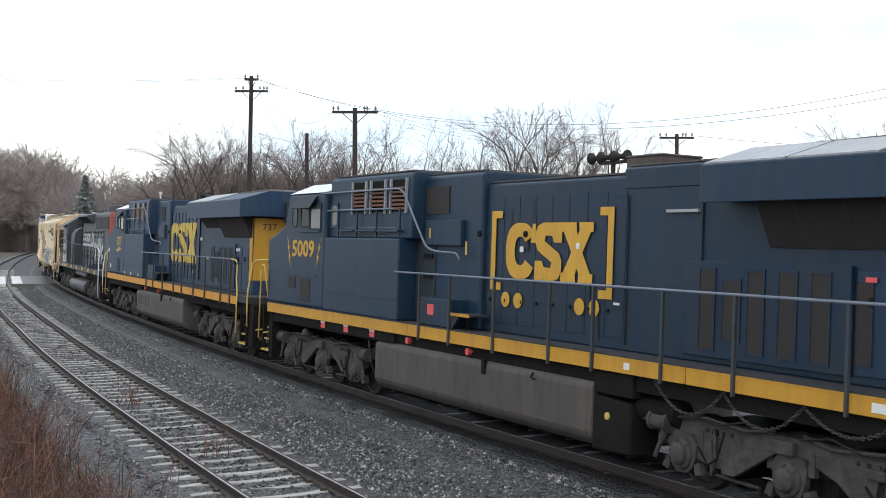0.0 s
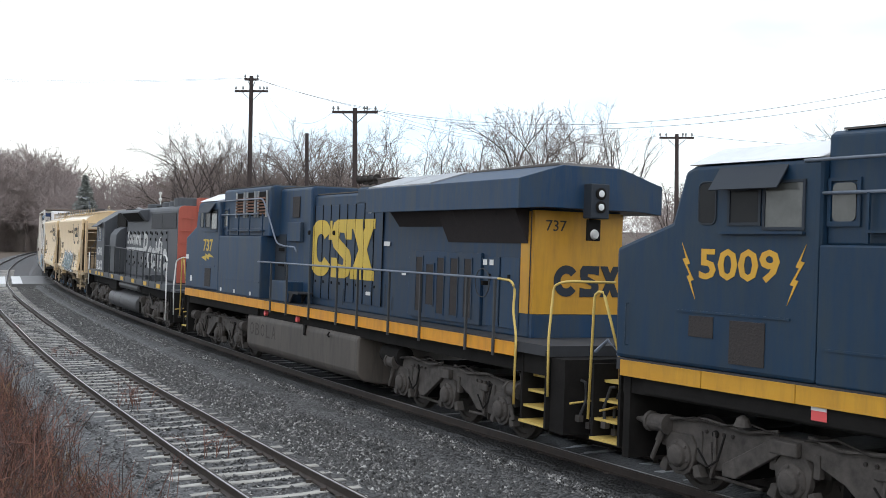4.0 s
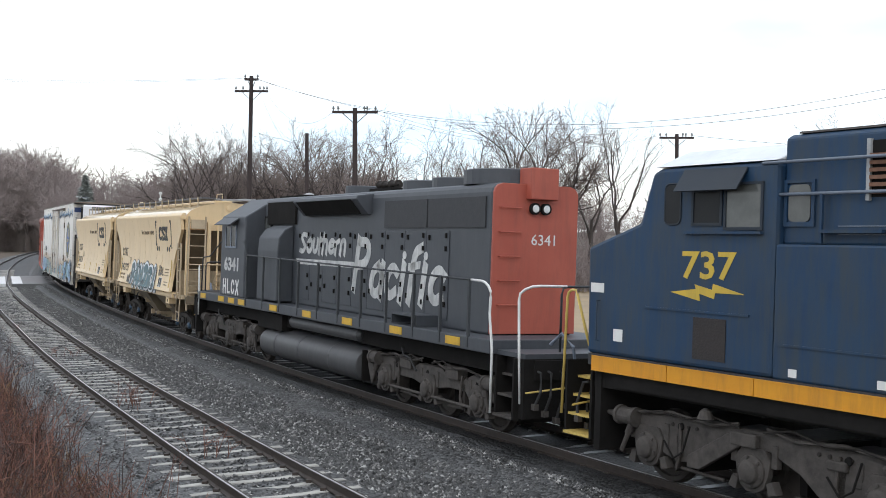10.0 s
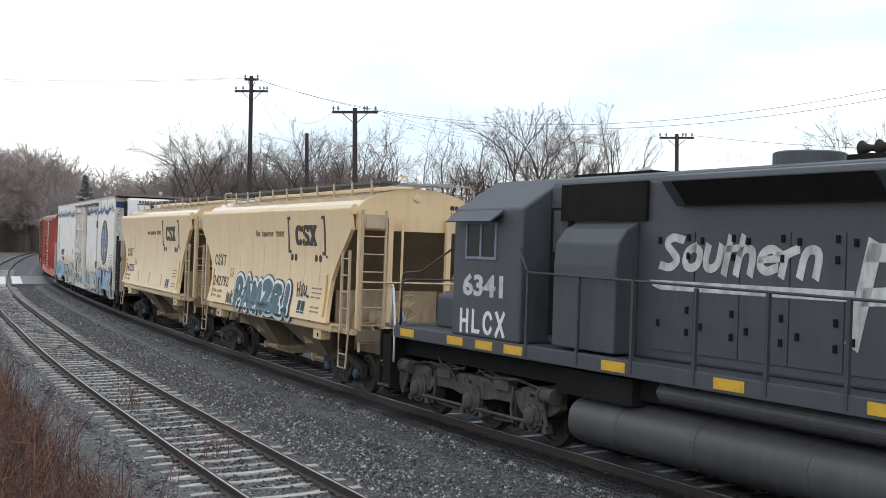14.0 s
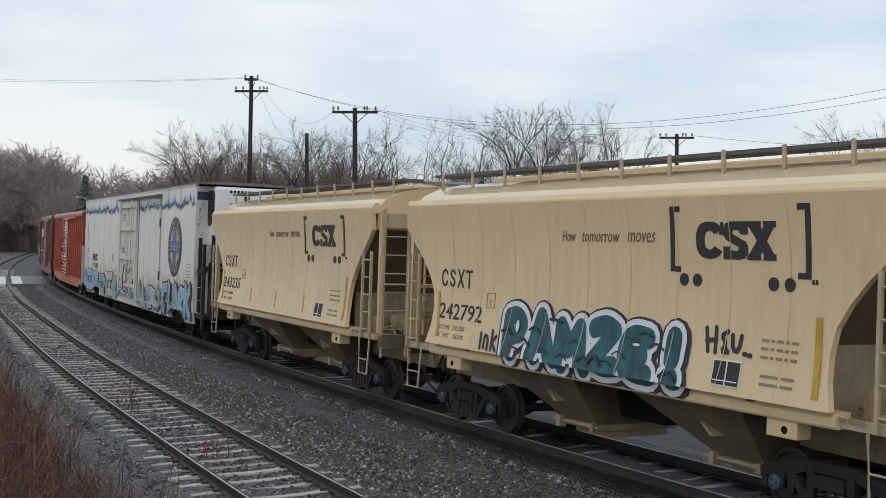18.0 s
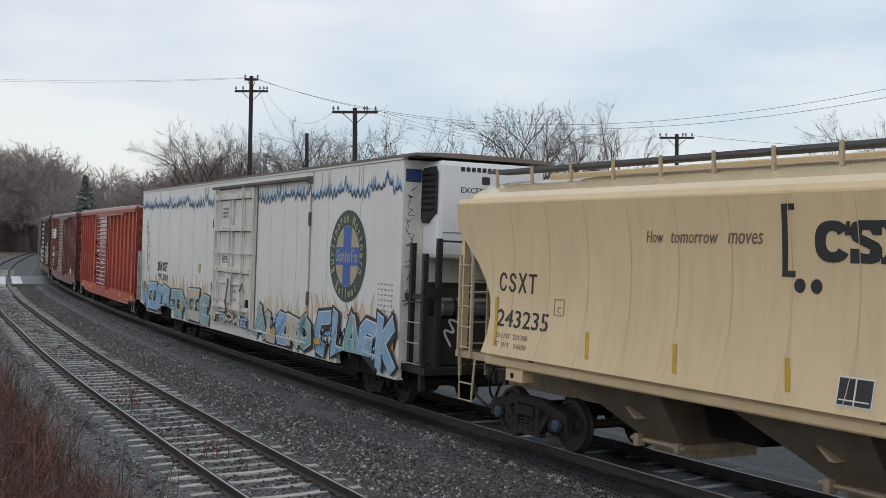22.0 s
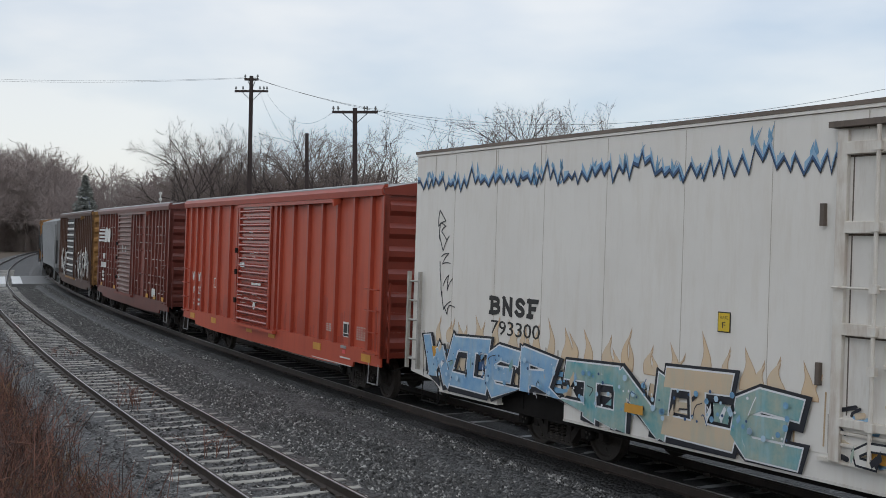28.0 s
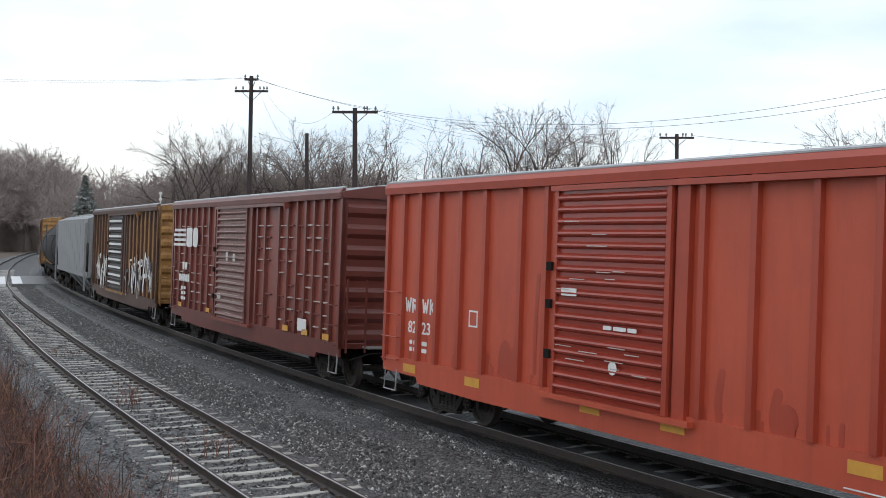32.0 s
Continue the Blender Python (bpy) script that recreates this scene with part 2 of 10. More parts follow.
roof_metal = material("galvanised_roof", (0.40, 0.41, 0.42), (0.28, 0.28, 0.28), 1.2, 0.4, metal=0.4, dirt=GRIME, dirt_amount=0.4)
dark_roof = material("sooty_brown_roof", (0.10, 0.088, 0.078), (0.06, 0.054, 0.05), 1.5, 0.7, bump=0.1, fine=9)
hopper_grey = material("grey_hopper_paint", (0.225, 0.235, 0.242), (0.195, 0.203, 0.21), 0.9, 0.6, dirt=(0.17, 0.16, 0.145), dirt_amount=0.4)
tank_black = material("black_tank_paint", (0.022, 0.022, 0.023), (0.034, 0.034, 0.034), 1.2, 0.8, dirt=(0.06, 0.055, 0.05), dirt_amount=0.4, spec=0.2)
wheel_steel = material("brown_wheel_steel", (0.060, 0.050, 0.043), (0.04, 0.035, 0.03), 5, 0.65, metal=0.3, bump=0.1, fine=15)
blue_cap = material("blue_bearing_cap", (0.06, 0.11, 0.17), (0.04, 0.075, 0.12), 6, 0.5)
red_sign = material("red_warning_sticker", (0.72, 0.10, 0.10), (0.65, 0.09, 0.09), 5, 0.5)
glass = material("dark_cab_glass", (0.012, 0.013, 0.015), (0.018, 0.019, 0.02), 2, 0.25, spec=0.15)
rubber = material("black_rubber", (0.018, 0.018, 0.018), (0.028, 0.028, 0.028), 5, 0.8)
lens_glass = material("headlight_lens", (0.72, 0.74, 0.74), (0.6, 0.62, 0.62), 8, 0.15, spec=0.8)
teal = material("teal_spray_paint", (0.002, 0.135, 0.175), (0.005, 0.014, 0.018), 3.4, 0.4, stretch=(1, 1, 0.45))
ink = material("black_spray_paint", (0.014, 0.015, 0.02), (0.02, 0.022, 0.03), 5, 0.5)
spray_white = material("white_spray_paint", (0.72, 0.74, 0.76), (0.64, 0.66, 0.68), 3, 0.5)
spray_blue = material("pale_blue_spray_paint", (0.13, 0.31, 0.55), (0.32, 0.49, 0.62), 2.6, 0.5, dirt=(0.50, 0.48, 0.40), dirt_amount=0.45)
spray_pale = material("pale_spots_of_spray_paint", (0.36, 0.52, 0.66), (0.42, 0.56, 0.66), 4, 0.5)
spray_deep = material("deep_blue_spray_paint", (0.028, 0.075, 0.17), (0.04, 0.10, 0.22), 3, 0.5)
spray_green = material("sea_green_spray_paint", (0.07, 0.31, 0.35), (0.42, 0.43, 0.33), 2.4, 0.5, dirt=(0.30, 0.50, 0.58), dirt_amount=0.8)
spray_tan = material("tan_spray_paint", (0.60, 0.45, 0.30), (0.52, 0.45, 0.34), 2.2, 0.55, dirt=(0.34, 0.42, 0.36), dirt_amount=0.5)
flame_tan = material("faint_orange_spray_paint", (0.66, 0.49, 0.31), (0.60, 0.50, 0.37), 2.4, 0.55)
flame_edge = material("orange_brown_spray_edge", (0.52, 0.34, 0.20), (0.46, 0.33, 0.22), 2.4, 0.55)
emblem_green = material("dark_green_emblem", (0.035, 0.065, 0.045), (0.05, 0.08, 0.06), 3, 0.55)
emblem_tan = material("tan_emblem", (0.44, 0.38, 0.25), (0.38, 0.33, 0.22), 3, 0.55)
emblem_blue = material("blue_emblem_cross", (0.035, 0.10, 0.34), (0.045, 0.12, 0.38), 3, 0.5)
concrete = material("weathered_concrete_tie", (0.42, 0.41, 0.375), (0.27, 0.262, 0.24), 4, 0.8, bump=0.2, fine=30, vary=0.22)
wet_tie = material("wet_concrete_tie", (0.25, 0.25, 0.246), (0.14, 0.138, 0.134), 4, 0.3, bump=0.15, fine=30, vary=0.25)
asphalt = material("wet_asphalt", (0.156, 0.156, 0.1536), (0.12, 0.12, 0.12), 0.8, 0.55, bump=0.15, fine=60)
white_panel = material("white_crossing_panel", (0.72, 0.73, 0.73), (0.62, 0.63, 0.63), 1.5, 0.6)
bark = material("grey_brown_bark", (0.10, 0.083, 0.075), (0.065, 0.055, 0.05), 2.0, 0.9)
limb_bark = material("grey_brown_limbs", (0.080, 0.064, 0.058), (0.052, 0.043, 0.039), 0.6, 0.9)
twig = material("brown_winter_twigs", (0.235, 0.19, 0.172), (0.16, 0.13, 0.117), 0.5, 0.9)
# far twigs and field brush carry the air's haze as a paler brown
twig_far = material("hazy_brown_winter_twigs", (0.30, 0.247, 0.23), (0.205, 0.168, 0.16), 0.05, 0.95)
weed = material("rust_brown_dead_weed", (0.255, 0.123, 0.087), (0.105, 0.053, 0.042), 2.2, 0.9, island=0.6)
weed_pale = material("pale_dead_grass", (0.33, 0.20, 0.105), (0.20, 0.115, 0.065), 1.2, 0.9, island=0.4)
stem_grey = material("grey_brown_dead_stems", (0.16, 0.115, 0.1), (0.075, 0.052, 0.047), 1.8, 0.9, island=0.6)
# needle green lightened in place of haze in the air
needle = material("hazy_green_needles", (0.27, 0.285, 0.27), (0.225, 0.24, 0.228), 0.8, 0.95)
pole_wood = material("dark_creosoted_wood", (0.050, 0.036, 0.034), (0.032, 0.024, 0.024), 2, 0.9, stretch=(1, 1, 0.1), bump=0.2, fine=20)
wire_black = material("weathered_cable", (0.19, 0.19, 0.195), (0.23, 0.23, 0.235), 2, 0.7)
insulator_grey = material("grey_porcelain", (0.16, 0.17, 0.17), (0.13, 0.13, 0.13), 4, 0.4)
soil = material("brown_winter_ground", (0.115, 0.083, 0.056), (0.068, 0.052, 0.038), 0.18, 0.95, bump=0.4, fine=4)
field_tan = material("pale_dry_gravel_and_grass", (0.352, 0.264, 0.16), (0.24, 0.188, 0.124), 0.25, 0.95, bump=0.3, fine=5)
black_fabric = material("black_plastic_sheet", (0.016, 0.015, 0.016), (0.025, 0.024, 0.024), 3, 0.5, bump=0.3, fine=8)


def gravel_material(name, tone):
    m = bpy.data.materials.new(name)
    m.use_nodes = True
    n, l = m.node_tree.nodes, m.node_tree.links
    p = n["Principled BSDF"]
    p.inputs["Roughness"].default_value = 0.62
    tc = n.new("ShaderNodeTexCoord")
    vo = n.new("ShaderNodeTexVoronoi")
    vo.inputs["Scale"].default_value = 17.0
    l.new(tc.outputs["Object"], vo.inputs["Vector"])
    bw = n.new("ShaderNodeRGBToBW")
    l.new(vo.outputs["Color"], bw.inputs[0])
    ramp = n.new("ShaderNodeValToRGB")
    e = ramp.color_ramp.elements
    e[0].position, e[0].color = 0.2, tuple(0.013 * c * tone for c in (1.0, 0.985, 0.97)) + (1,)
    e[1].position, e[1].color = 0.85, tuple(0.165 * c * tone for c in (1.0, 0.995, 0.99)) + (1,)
    l.new(bw.outputs[0], ramp.inputs[0])
    big = n.new("ShaderNodeTexNoise")
    big.inputs["Scale"].default_value, big.inputs["Detail"].default_value = 0.5, 5.0
    l.new(tc.outputs["Object"], big.inputs["Vector"])
    mr = n.new("ShaderNodeMapRange")
    mr.inputs[1].default_value, mr.inputs[2].default_value = 0.3, 0.7
    mr.inputs[3].default_value, mr.inputs[4].default_value = 0.72, 1.2
    l.new(big.outputs[0], mr.inputs[0])
    mix = n.new("ShaderNodeMixRGB")
    mix.blend_type, mix.inputs[0].default_value = "MULTIPLY", 1.0
    l.new(ramp.outputs[0], mix.inputs[1])
    l.new(mr.outputs[0], mix.inputs[2])
    l.new(mix.outputs[0], p.inputs["Base Color"])
    bp = n.new("ShaderNodeBump")
    bp.inputs["Strength"].default_value, bp.inputs["Distance"].default_value = 0.9, 0.03
    bp.invert = True
    l.new(vo.outputs["Distance"], bp.inputs["Height"])
    l.new(bp.outputs[0], p.inputs["Normal"])
    return m


def stone_material(name):
    m = bpy.data.materials.new(name)
    m.use_nodes = True
    n, l = m.node_tree.nodes, m.node_tree.links
    p = n["Principled BSDF"]
    p.inputs["Roughness"].default_value = 0.6
    g = n.new("ShaderNodeNewGeometry")
    ramp = n.new("ShaderNodeValToRGB")
    e = ramp.color_ramp.elements
    e[0].position, e[0].color = 0.0, (0.010, 0.010, 0.0094, 1)
    e[1].position, e[1].color = 0.78, (0.081, 0.080, 0.078, 1)
    e2 = ramp.color_ramp.elements.new(0.96)
    e2.color = (0.26, 0.255, 0.245, 1)
    e3 = ramp.color_ramp.elements.new(0.992)
    e3.color = (0.42, 0.42, 0.40, 1)
    l.new(g.outputs["Random Per Island"], ramp.inputs[0])
    l.new(ramp.outputs[0], p.inputs["Base Color"])
    return m


gravel = gravel_material("crushed_stone", 0.67)
# darkened for oil and for the shade under the train alike
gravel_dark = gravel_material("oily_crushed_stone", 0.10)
stones_mat = stone_material("loose_stones")

# ---- the line of the tracks ----
K_AT = np.array([0, 25, 50, 75, 100, 130, 170.0])
K_IS = np.array([-0.3189, -0.1651, -0.1422, -0.214, -0.1638, -0.1192, -0.0995]) * 0.01
LINE_S = np.arange(-60, 260, 0.5)
_k = np.interp(LINE_S, K_AT, K_IS)
LINE_H = np.concatenate([[0], np.cumsum((_k[1:] + _k[:-1]) * 0.25)])
LINE_H += 2.0864 - np.interp(0, LINE_S, LINE_H)
LINE_X = np.concatenate([[0], np.cumsum((np.cos(LINE_H[1:]) + np.cos(LINE_H[:-1])) * 0.25)])
LINE_Y = np.concatenate([[0], np.cumsum((np.sin(LINE_H[1:]) + np.sin(LINE_H[:-1])) * 0.25)])
LINE_X += 3.7738 - np.interp(0, LINE_S, LINE_X)
LINE_Y += 17.7948 - np.interp(0, LINE_S, LINE_Y)
GAP_S = np.array([-60, -20, 0, 10, 24, 34, 44, 70, 92, 118, 145, 172, 260.0])
GAP_D = np.array([7.6, 6.3, 5.62, 5.3, 5.03, 4.82, 4.73, 4.69, 4.77, 5.4, 6.4, 7.8, 12.0])
CANT = 0.0361
NEAR_Z = -0.1448


def on_line(s, lat=0.0):
    """World x, y and heading at distance s along the far track, lat metres towards the camera."""
    x, y, h = np.interp(s, LINE_S, LINE_X), np.interp(s, LINE_S, LINE_Y), np.interp(s, LINE_S, LINE_H)
    return x - np.sin(h) * lat, y + np.cos(h) * lat, h


def near_gap(s):
    return np.interp(s, GAP_S, GAP_D)


def line_coords(x, y):
    """Distance along and sideways offset from the far track of points."""
    x, y = np.asarray(x, float).ravel(), np.asarray(y, float).ravel()
    s, lat = np.empty(len(x)), np.empty(len(x))
    for i in range(0, len(x), 4000):
        j = ((x[i:i + 4000, None] - LINE_X) ** 2 + (y[i:i + 4000, None] - LINE_Y) ** 2).argmin(1)
        s[i:i + 4000] = LINE_S[j]
        lat[i:i + 4000] = -(x[i:i + 4000] - LINE_X[j]) * np.sin(LINE_H[j]) + (y[i:i + 4000] - LINE_Y[j]) * np.cos(LINE_H[j])
    return s, lat


TRAIN_T = np.array([0, 3.5, 7, 10.5, 14, 17.5, 21, 24.5, 28, 32.0])
TRAIN_S = np.array([19.883, 6.8542, -6.6017, -19.7111, -32.3907, -45.0471, -58.4304, -72.3041, -86.4541, -102.4464])


def train_at(t):
    m = np.gradient(TRAIN_S, TRAIN_T)
    i = int(np.clip(np.searchsorted(TRAIN_T, t) - 1, 0, len(TRAIN_T) - 2))
    h = TRAIN_T[i + 1] - TRAIN_T[i]
    a = (t - TRAIN_T[i]) / h
    return (2 * a ** 3 - 3 * a * a + 1) * TRAIN_S[i] + (a ** 3 - 2 * a * a + a) * h * m[i] + (-2 * a ** 3 + 3 * a * a) * TRAIN_S[i + 1] + (a ** 3 - a * a) * h * m[i + 1]


def car_pose(t, mid, base):
    """Pose of a car whose middle lies mid metres behind the train's datum and whose trucks stand base apart."""
    s = train_at(t) + mid
    x1, y1, _ = on_line(s - base / 2)
    x2, y2, _ = on_line(s + base / 2)
    return Matrix.Translation(((x1 + x2) / 2, (y1 + y2) / 2, 0)) @ Matrix.Rotation(math.atan2(y2 - y1, x2 - x1), 4, "Z") @ Matrix.Rotation(CANT, 4, "X")


# ---- mesh helpers ----
class Mesher:
    def __init__(self):
        self.v, self.f = [], []

    def add(self, v, f):
        o = len(self.v)
        self.v += [tuple(p) for p in v]
        self.f += [tuple(i + o for i in q) for q in f]
        return self

    def box(self, x0, x1, y0, y1, z0, z1):
        v = [(x, y, z) for x in (x0, x1) for y in (y0, y1) for z in (z0, z1)]
        return self.add(v, [(0, 1, 3, 2), (4, 6, 7, 5), (0, 4, 5, 1), (2, 3, 7, 6), (0, 2, 6, 4), (1, 5, 7, 3)])

    def prism(self, pts, a0, a1, axis="y"):
        """A closed outline, in the two other axes, drawn out along axis."""
        def place(p, a):
            return {"y": (p[0], a, p[1]), "x": (a, p[0], p[1]), "z": (p[0], p[1], a)}[axis]
        n = len(pts)
        v = [place(p, a0) for p in pts] + [place(p, a1) for p in pts]
        return self.add(v, [tuple(range(n)), tuple(range(2 * n - 1, n - 1, -1))] + [(i, i + n, (i + 1) % n + n, (i + 1) % n) for i in range(n)])

    def tube(self, pts, r, n=6, r_end=None):
        pts = [Vector(p) for p in pts]
        k = len(pts)
        v, f = [], []
        for i, p in enumerate(pts):
            d = (pts[min(i + 1, k - 1)] - pts[max(i - 1, 0)]).normalized()
            a = d.cross(Vector((0, 0, 1)) if abs(d.z) < 0.9 else Vector((1, 0, 0))).normalized()
            b = d.cross(a)
            rr = r if r_end is None else r + (r_end - r) * i / (k - 1)
            v += [p + (a * math.cos(2 * math.pi * j / n) + b * math.sin(2 * math.pi * j / n)) * rr for j in range(n)]
        for i in range(k - 1):
            f += [(i * n + j, i * n + (j + 1) % n, (i + 1) * n + (j + 1) % n, (i + 1) * n + j) for j in range(n)]
        f += [tuple(range(n - 1, -1, -1)), tuple(range((k - 1) * n, k * n))]
        return self.add(v, f)

    def lathe(self, prof, centre=(0, 0, 0), axis="y", n=24):
        """Rings of (place along the axis, radius)."""
        v, f = [], []
        for a, r in prof:
            for j in range(n):
                c, s = math.cos(2 * math.pi * j / n) * r, math.sin(2 * math.pi * j / n) * r
                q = {"y": (c, a, s), "x": (a, c, s), "z": (c, s, a)}[axis]
                v.append((q[0] + centre[0], q[1] + centre[1], q[2] + centre[2]))
        k = len(prof)
        for i in range(k - 1):
            f += [(i * n + j, i * n + (j + 1) % n, (i + 1) * n + (j + 1) % n, (i + 1) * n + j) for j in range(n)]
        f += [tuple(range(n - 1, -1, -1)), tuple(range((k - 1) * n, k * n))]
        return self.add(v, f)

    def data(self, name, smooth=False):
        me = bpy.data.meshes.new(name)
        me.from_pydata(self.v, [], self.f)
        bm = bmesh.new()
        bm.from_mesh(me)
        bmesh.ops.recalc_face_normals(bm, faces=bm.faces)
        bm.to_mesh(me)
        bm.free()
        if smooth:
            me.polygons.foreach_set("use_smooth", [True] * len(me.polygons))
        return me


SHARED = {}


def part(name, mesher, mat, parent, label="", at=(0, 0, 0), turn=0.0, bevel=0.0, key=None, smooth=False):
    """One mesh object under a thing or a part. key: share the mesh with the parts of the same key."""
    if key and key in SHARED:
        me = SHARED[key]
    else:
        m = mesher() if callable(mesher) else mesher
        me = m.data(name, smooth) if isinstance(m, Mesher) else m
        me.materials.append(mat)
        if key:
            SHARED[key] = me
    ob = new(name, me)
    ob.parent = parent
    ob.matrix_basis = Matrix.Translation(at) @ Matrix.Rotation(turn, 4, "Z")
    if label:
        ob["label"] = label
    if bevel:
        mod = ob.modifiers.new("bevel", "BEVEL")
        mod.width, mod.segments, mod.limit_method, mod.angle_limit = bevel, 2, "ANGLE", radians(28)
    return ob


def thing(name, label, category, group="", kind="", at=(0, 0, 0), turn=0.0):
    ob = new(name)
    ob.matrix_basis = Matrix.Translation(at) @ Matrix.Rotation(turn, 4, "Z")
    return tagged(ob, label, category, group, kind)


def B(x0, x1, y0, y1, z0, z1):
    return Mesher().box(x0, x1, y0, y1, z0, z1)


def decal(name, polys, mat, parent, y, label="", thick=0.004):
    """Flat paint or plates on the side that faces +y: outlines in x, z."""
    if len(polys) > 24:
        m = Mesher()
        for p in polys:
            m.prism(p, y - thick, y + thick)
        return tagged(part(name, m, mat, parent, label), kind="stuff")
    for p in polys:
        last = part(name, Mesher().prism(p, y - thick, y + thick), mat, parent, label)
    return last


def rect(x0, x1, z0, z1):
    return [(x0, z0), (x1, z0), (x1, z1), (x0, z1)]


def rounded(x0, x1, z0, z1, r, n=5):
    out = []
    for cx, cz, a0 in ((x1 - r, z1 - r, 0), (x0 + r, z1 - r, 90), (x0 + r, z0 + r, 180), (x1 - r, z0 + r, 270)):
        out += [(cx + r * math.cos(radians(a0 + 90 * i / n)), cz + r * math.sin(radians(a0 + 90 * i / n))) for i in range(n + 1)]
    return out


def ellipse(cx, cz, rx, rz, n=28):
    return [(cx + rx * math.cos(2 * math.pi * i / n), cz + rz * math.sin(2 * math.pi * i / n)) for i in range(n)]


def stroke(pts, r, soft=0, caps=True):
    """Outline of a painted stroke of half width r along a line of points."""
    pts = [Vector(p) for p in pts]
    for _ in range(soft):
        q = [pts[0]]
        for a, b in zip(pts[:-1], pts[1:]):
            q += [a.lerp(b, 0.25), a.lerp(b, 0.75)]
        pts = q + [pts[-1]]
    left, right = [], []
    k = len(pts)
    for i, p in enumerate(pts):
        d0 = (p - pts[i - 1]).normalized() if i else (pts[1] - p).normalized()
        d1 = (pts[i + 1] - p).normalized() if i < k - 1 else d0
        d = (d0 + d1).normalized()
        n = Vector((-d.y, d.x)) * min(1.6, 1 / max(0.35, d.dot(d1))) * r
        left.append(p + n)
        right.append(p - n)

    def cap(p, d):
        a0 = math.atan2(d.y, d.x)
        return [p + Vector((math.cos(a0 + a), math.sin(a0 + a))) * r for a in (1.05, 0.52, 0.0, -0.52, -1.05)]
    if caps:
        return [tuple(p) for p in left + cap(pts[-1], (pts[-1] - pts[-2]).normalized()) + right[::-1] + cap(pts[0], (pts[0] - pts[1]).normalized())]
    d0, d1 = (pts[0] - pts[1]).normalized() * r, (pts[-1] - pts[-2]).normalized() * r
    left[0], right[0], left[-1], right[-1] = left[0] + d0, right[0] + d0 * 0.6, left[-1] + d1 * 0.5, right[-1] + d1
    return [tuple(p) for p in left + right[::-1]]


GLYPHS = {
    "P": [[(0.22, 0.02), (0.2, 0.5), (0.22, 0.9)], [(0.22, 0.9), (0.55, 0.98), (0.82, 0.74), (0.6, 0.48), (0.25, 0.42)]],
    "A": [[(0.1, 0.0), (0.45, 0.96)], [(0.45, 0.96), (0.86, 0.0)], [(0.26, 0.34), (0.7, 0.34)]],
    "M": [[(0.1, 0.0), (0.16, 0.92)], [(0.16, 0.92), (0.5, 0.42)], [(0.5, 0.42), (0.82, 0.92)], [(0.82, 0.92), (0.9, 0.0)]],
    "Z": [[(0.14, 0.86), (0.5, 0.96), (0.8, 0.84)], [(0.8, 0.84), (0.2, 0.12)], [(0.2, 0.12), (0.5, 0.04), (0.88, 0.1)]],
    "E": [[(0.82, 0.86), (0.4, 0.92), (0.18, 0.75), (0.15, 0.3), (0.3, 0.06), (0.85, 0.05)], [(0.2, 0.46), (0.66, 0.46)]],
    "N": [[(0.15, 0.0), (0.15, 0.95)], [(0.15, 0.95), (0.8, 0.05)], [(0.8, 0.05), (0.85, 0.98)]],
    "!": [[(0.45, 0.98), (0.45, 0.5)], [(0.42, 0.05), (0.52, 0.05)]],
    "I": [[(0.5, 0.92), (0.5, 0.06)], [(0.1, 0.92), (0.9, 0.96)], [(0.05, 0.05), (0.92, 0.02)]],
    "C": [[(0.88, 0.96), (0.3, 0.9), (0.12, 0.5), (0.2, 0.1), (0.5, 0.04)]],
    "L": [[(0.35, 1.0), (0.3, 0.1)], [(0.3, 0.1), (0.8, 0.06)]],
    "K": [[(0.25, 1.0), (0.25, 0.0)], [(0.3, 0.45), (0.85, 0.92)], [(0.35, 0.5), (0.95, 0.02)]],
    "R": [[(0.2, 0.0), (0.2, 0.92)], [(0.2, 0.92), (0.82, 0.8), (0.72, 0.5), (0.25, 0.46)], [(0.4, 0.44), (0.9, 0.0)]],
    "W": [[(0.08, 0.96), (0.28, 0.06)], [(0.28, 0.06), (0.5, 0.7)], [(0.5, 0.7), (0.72, 0.06)], [(0.72, 0.06), (0.95, 0.98)]],
    "O": [[(0.5, 0.96), (0.14, 0.7), (0.16, 0.25), (0.5, 0.04), (0.86, 0.25), (0.84, 0.72), (0.5, 0.96)]],
}


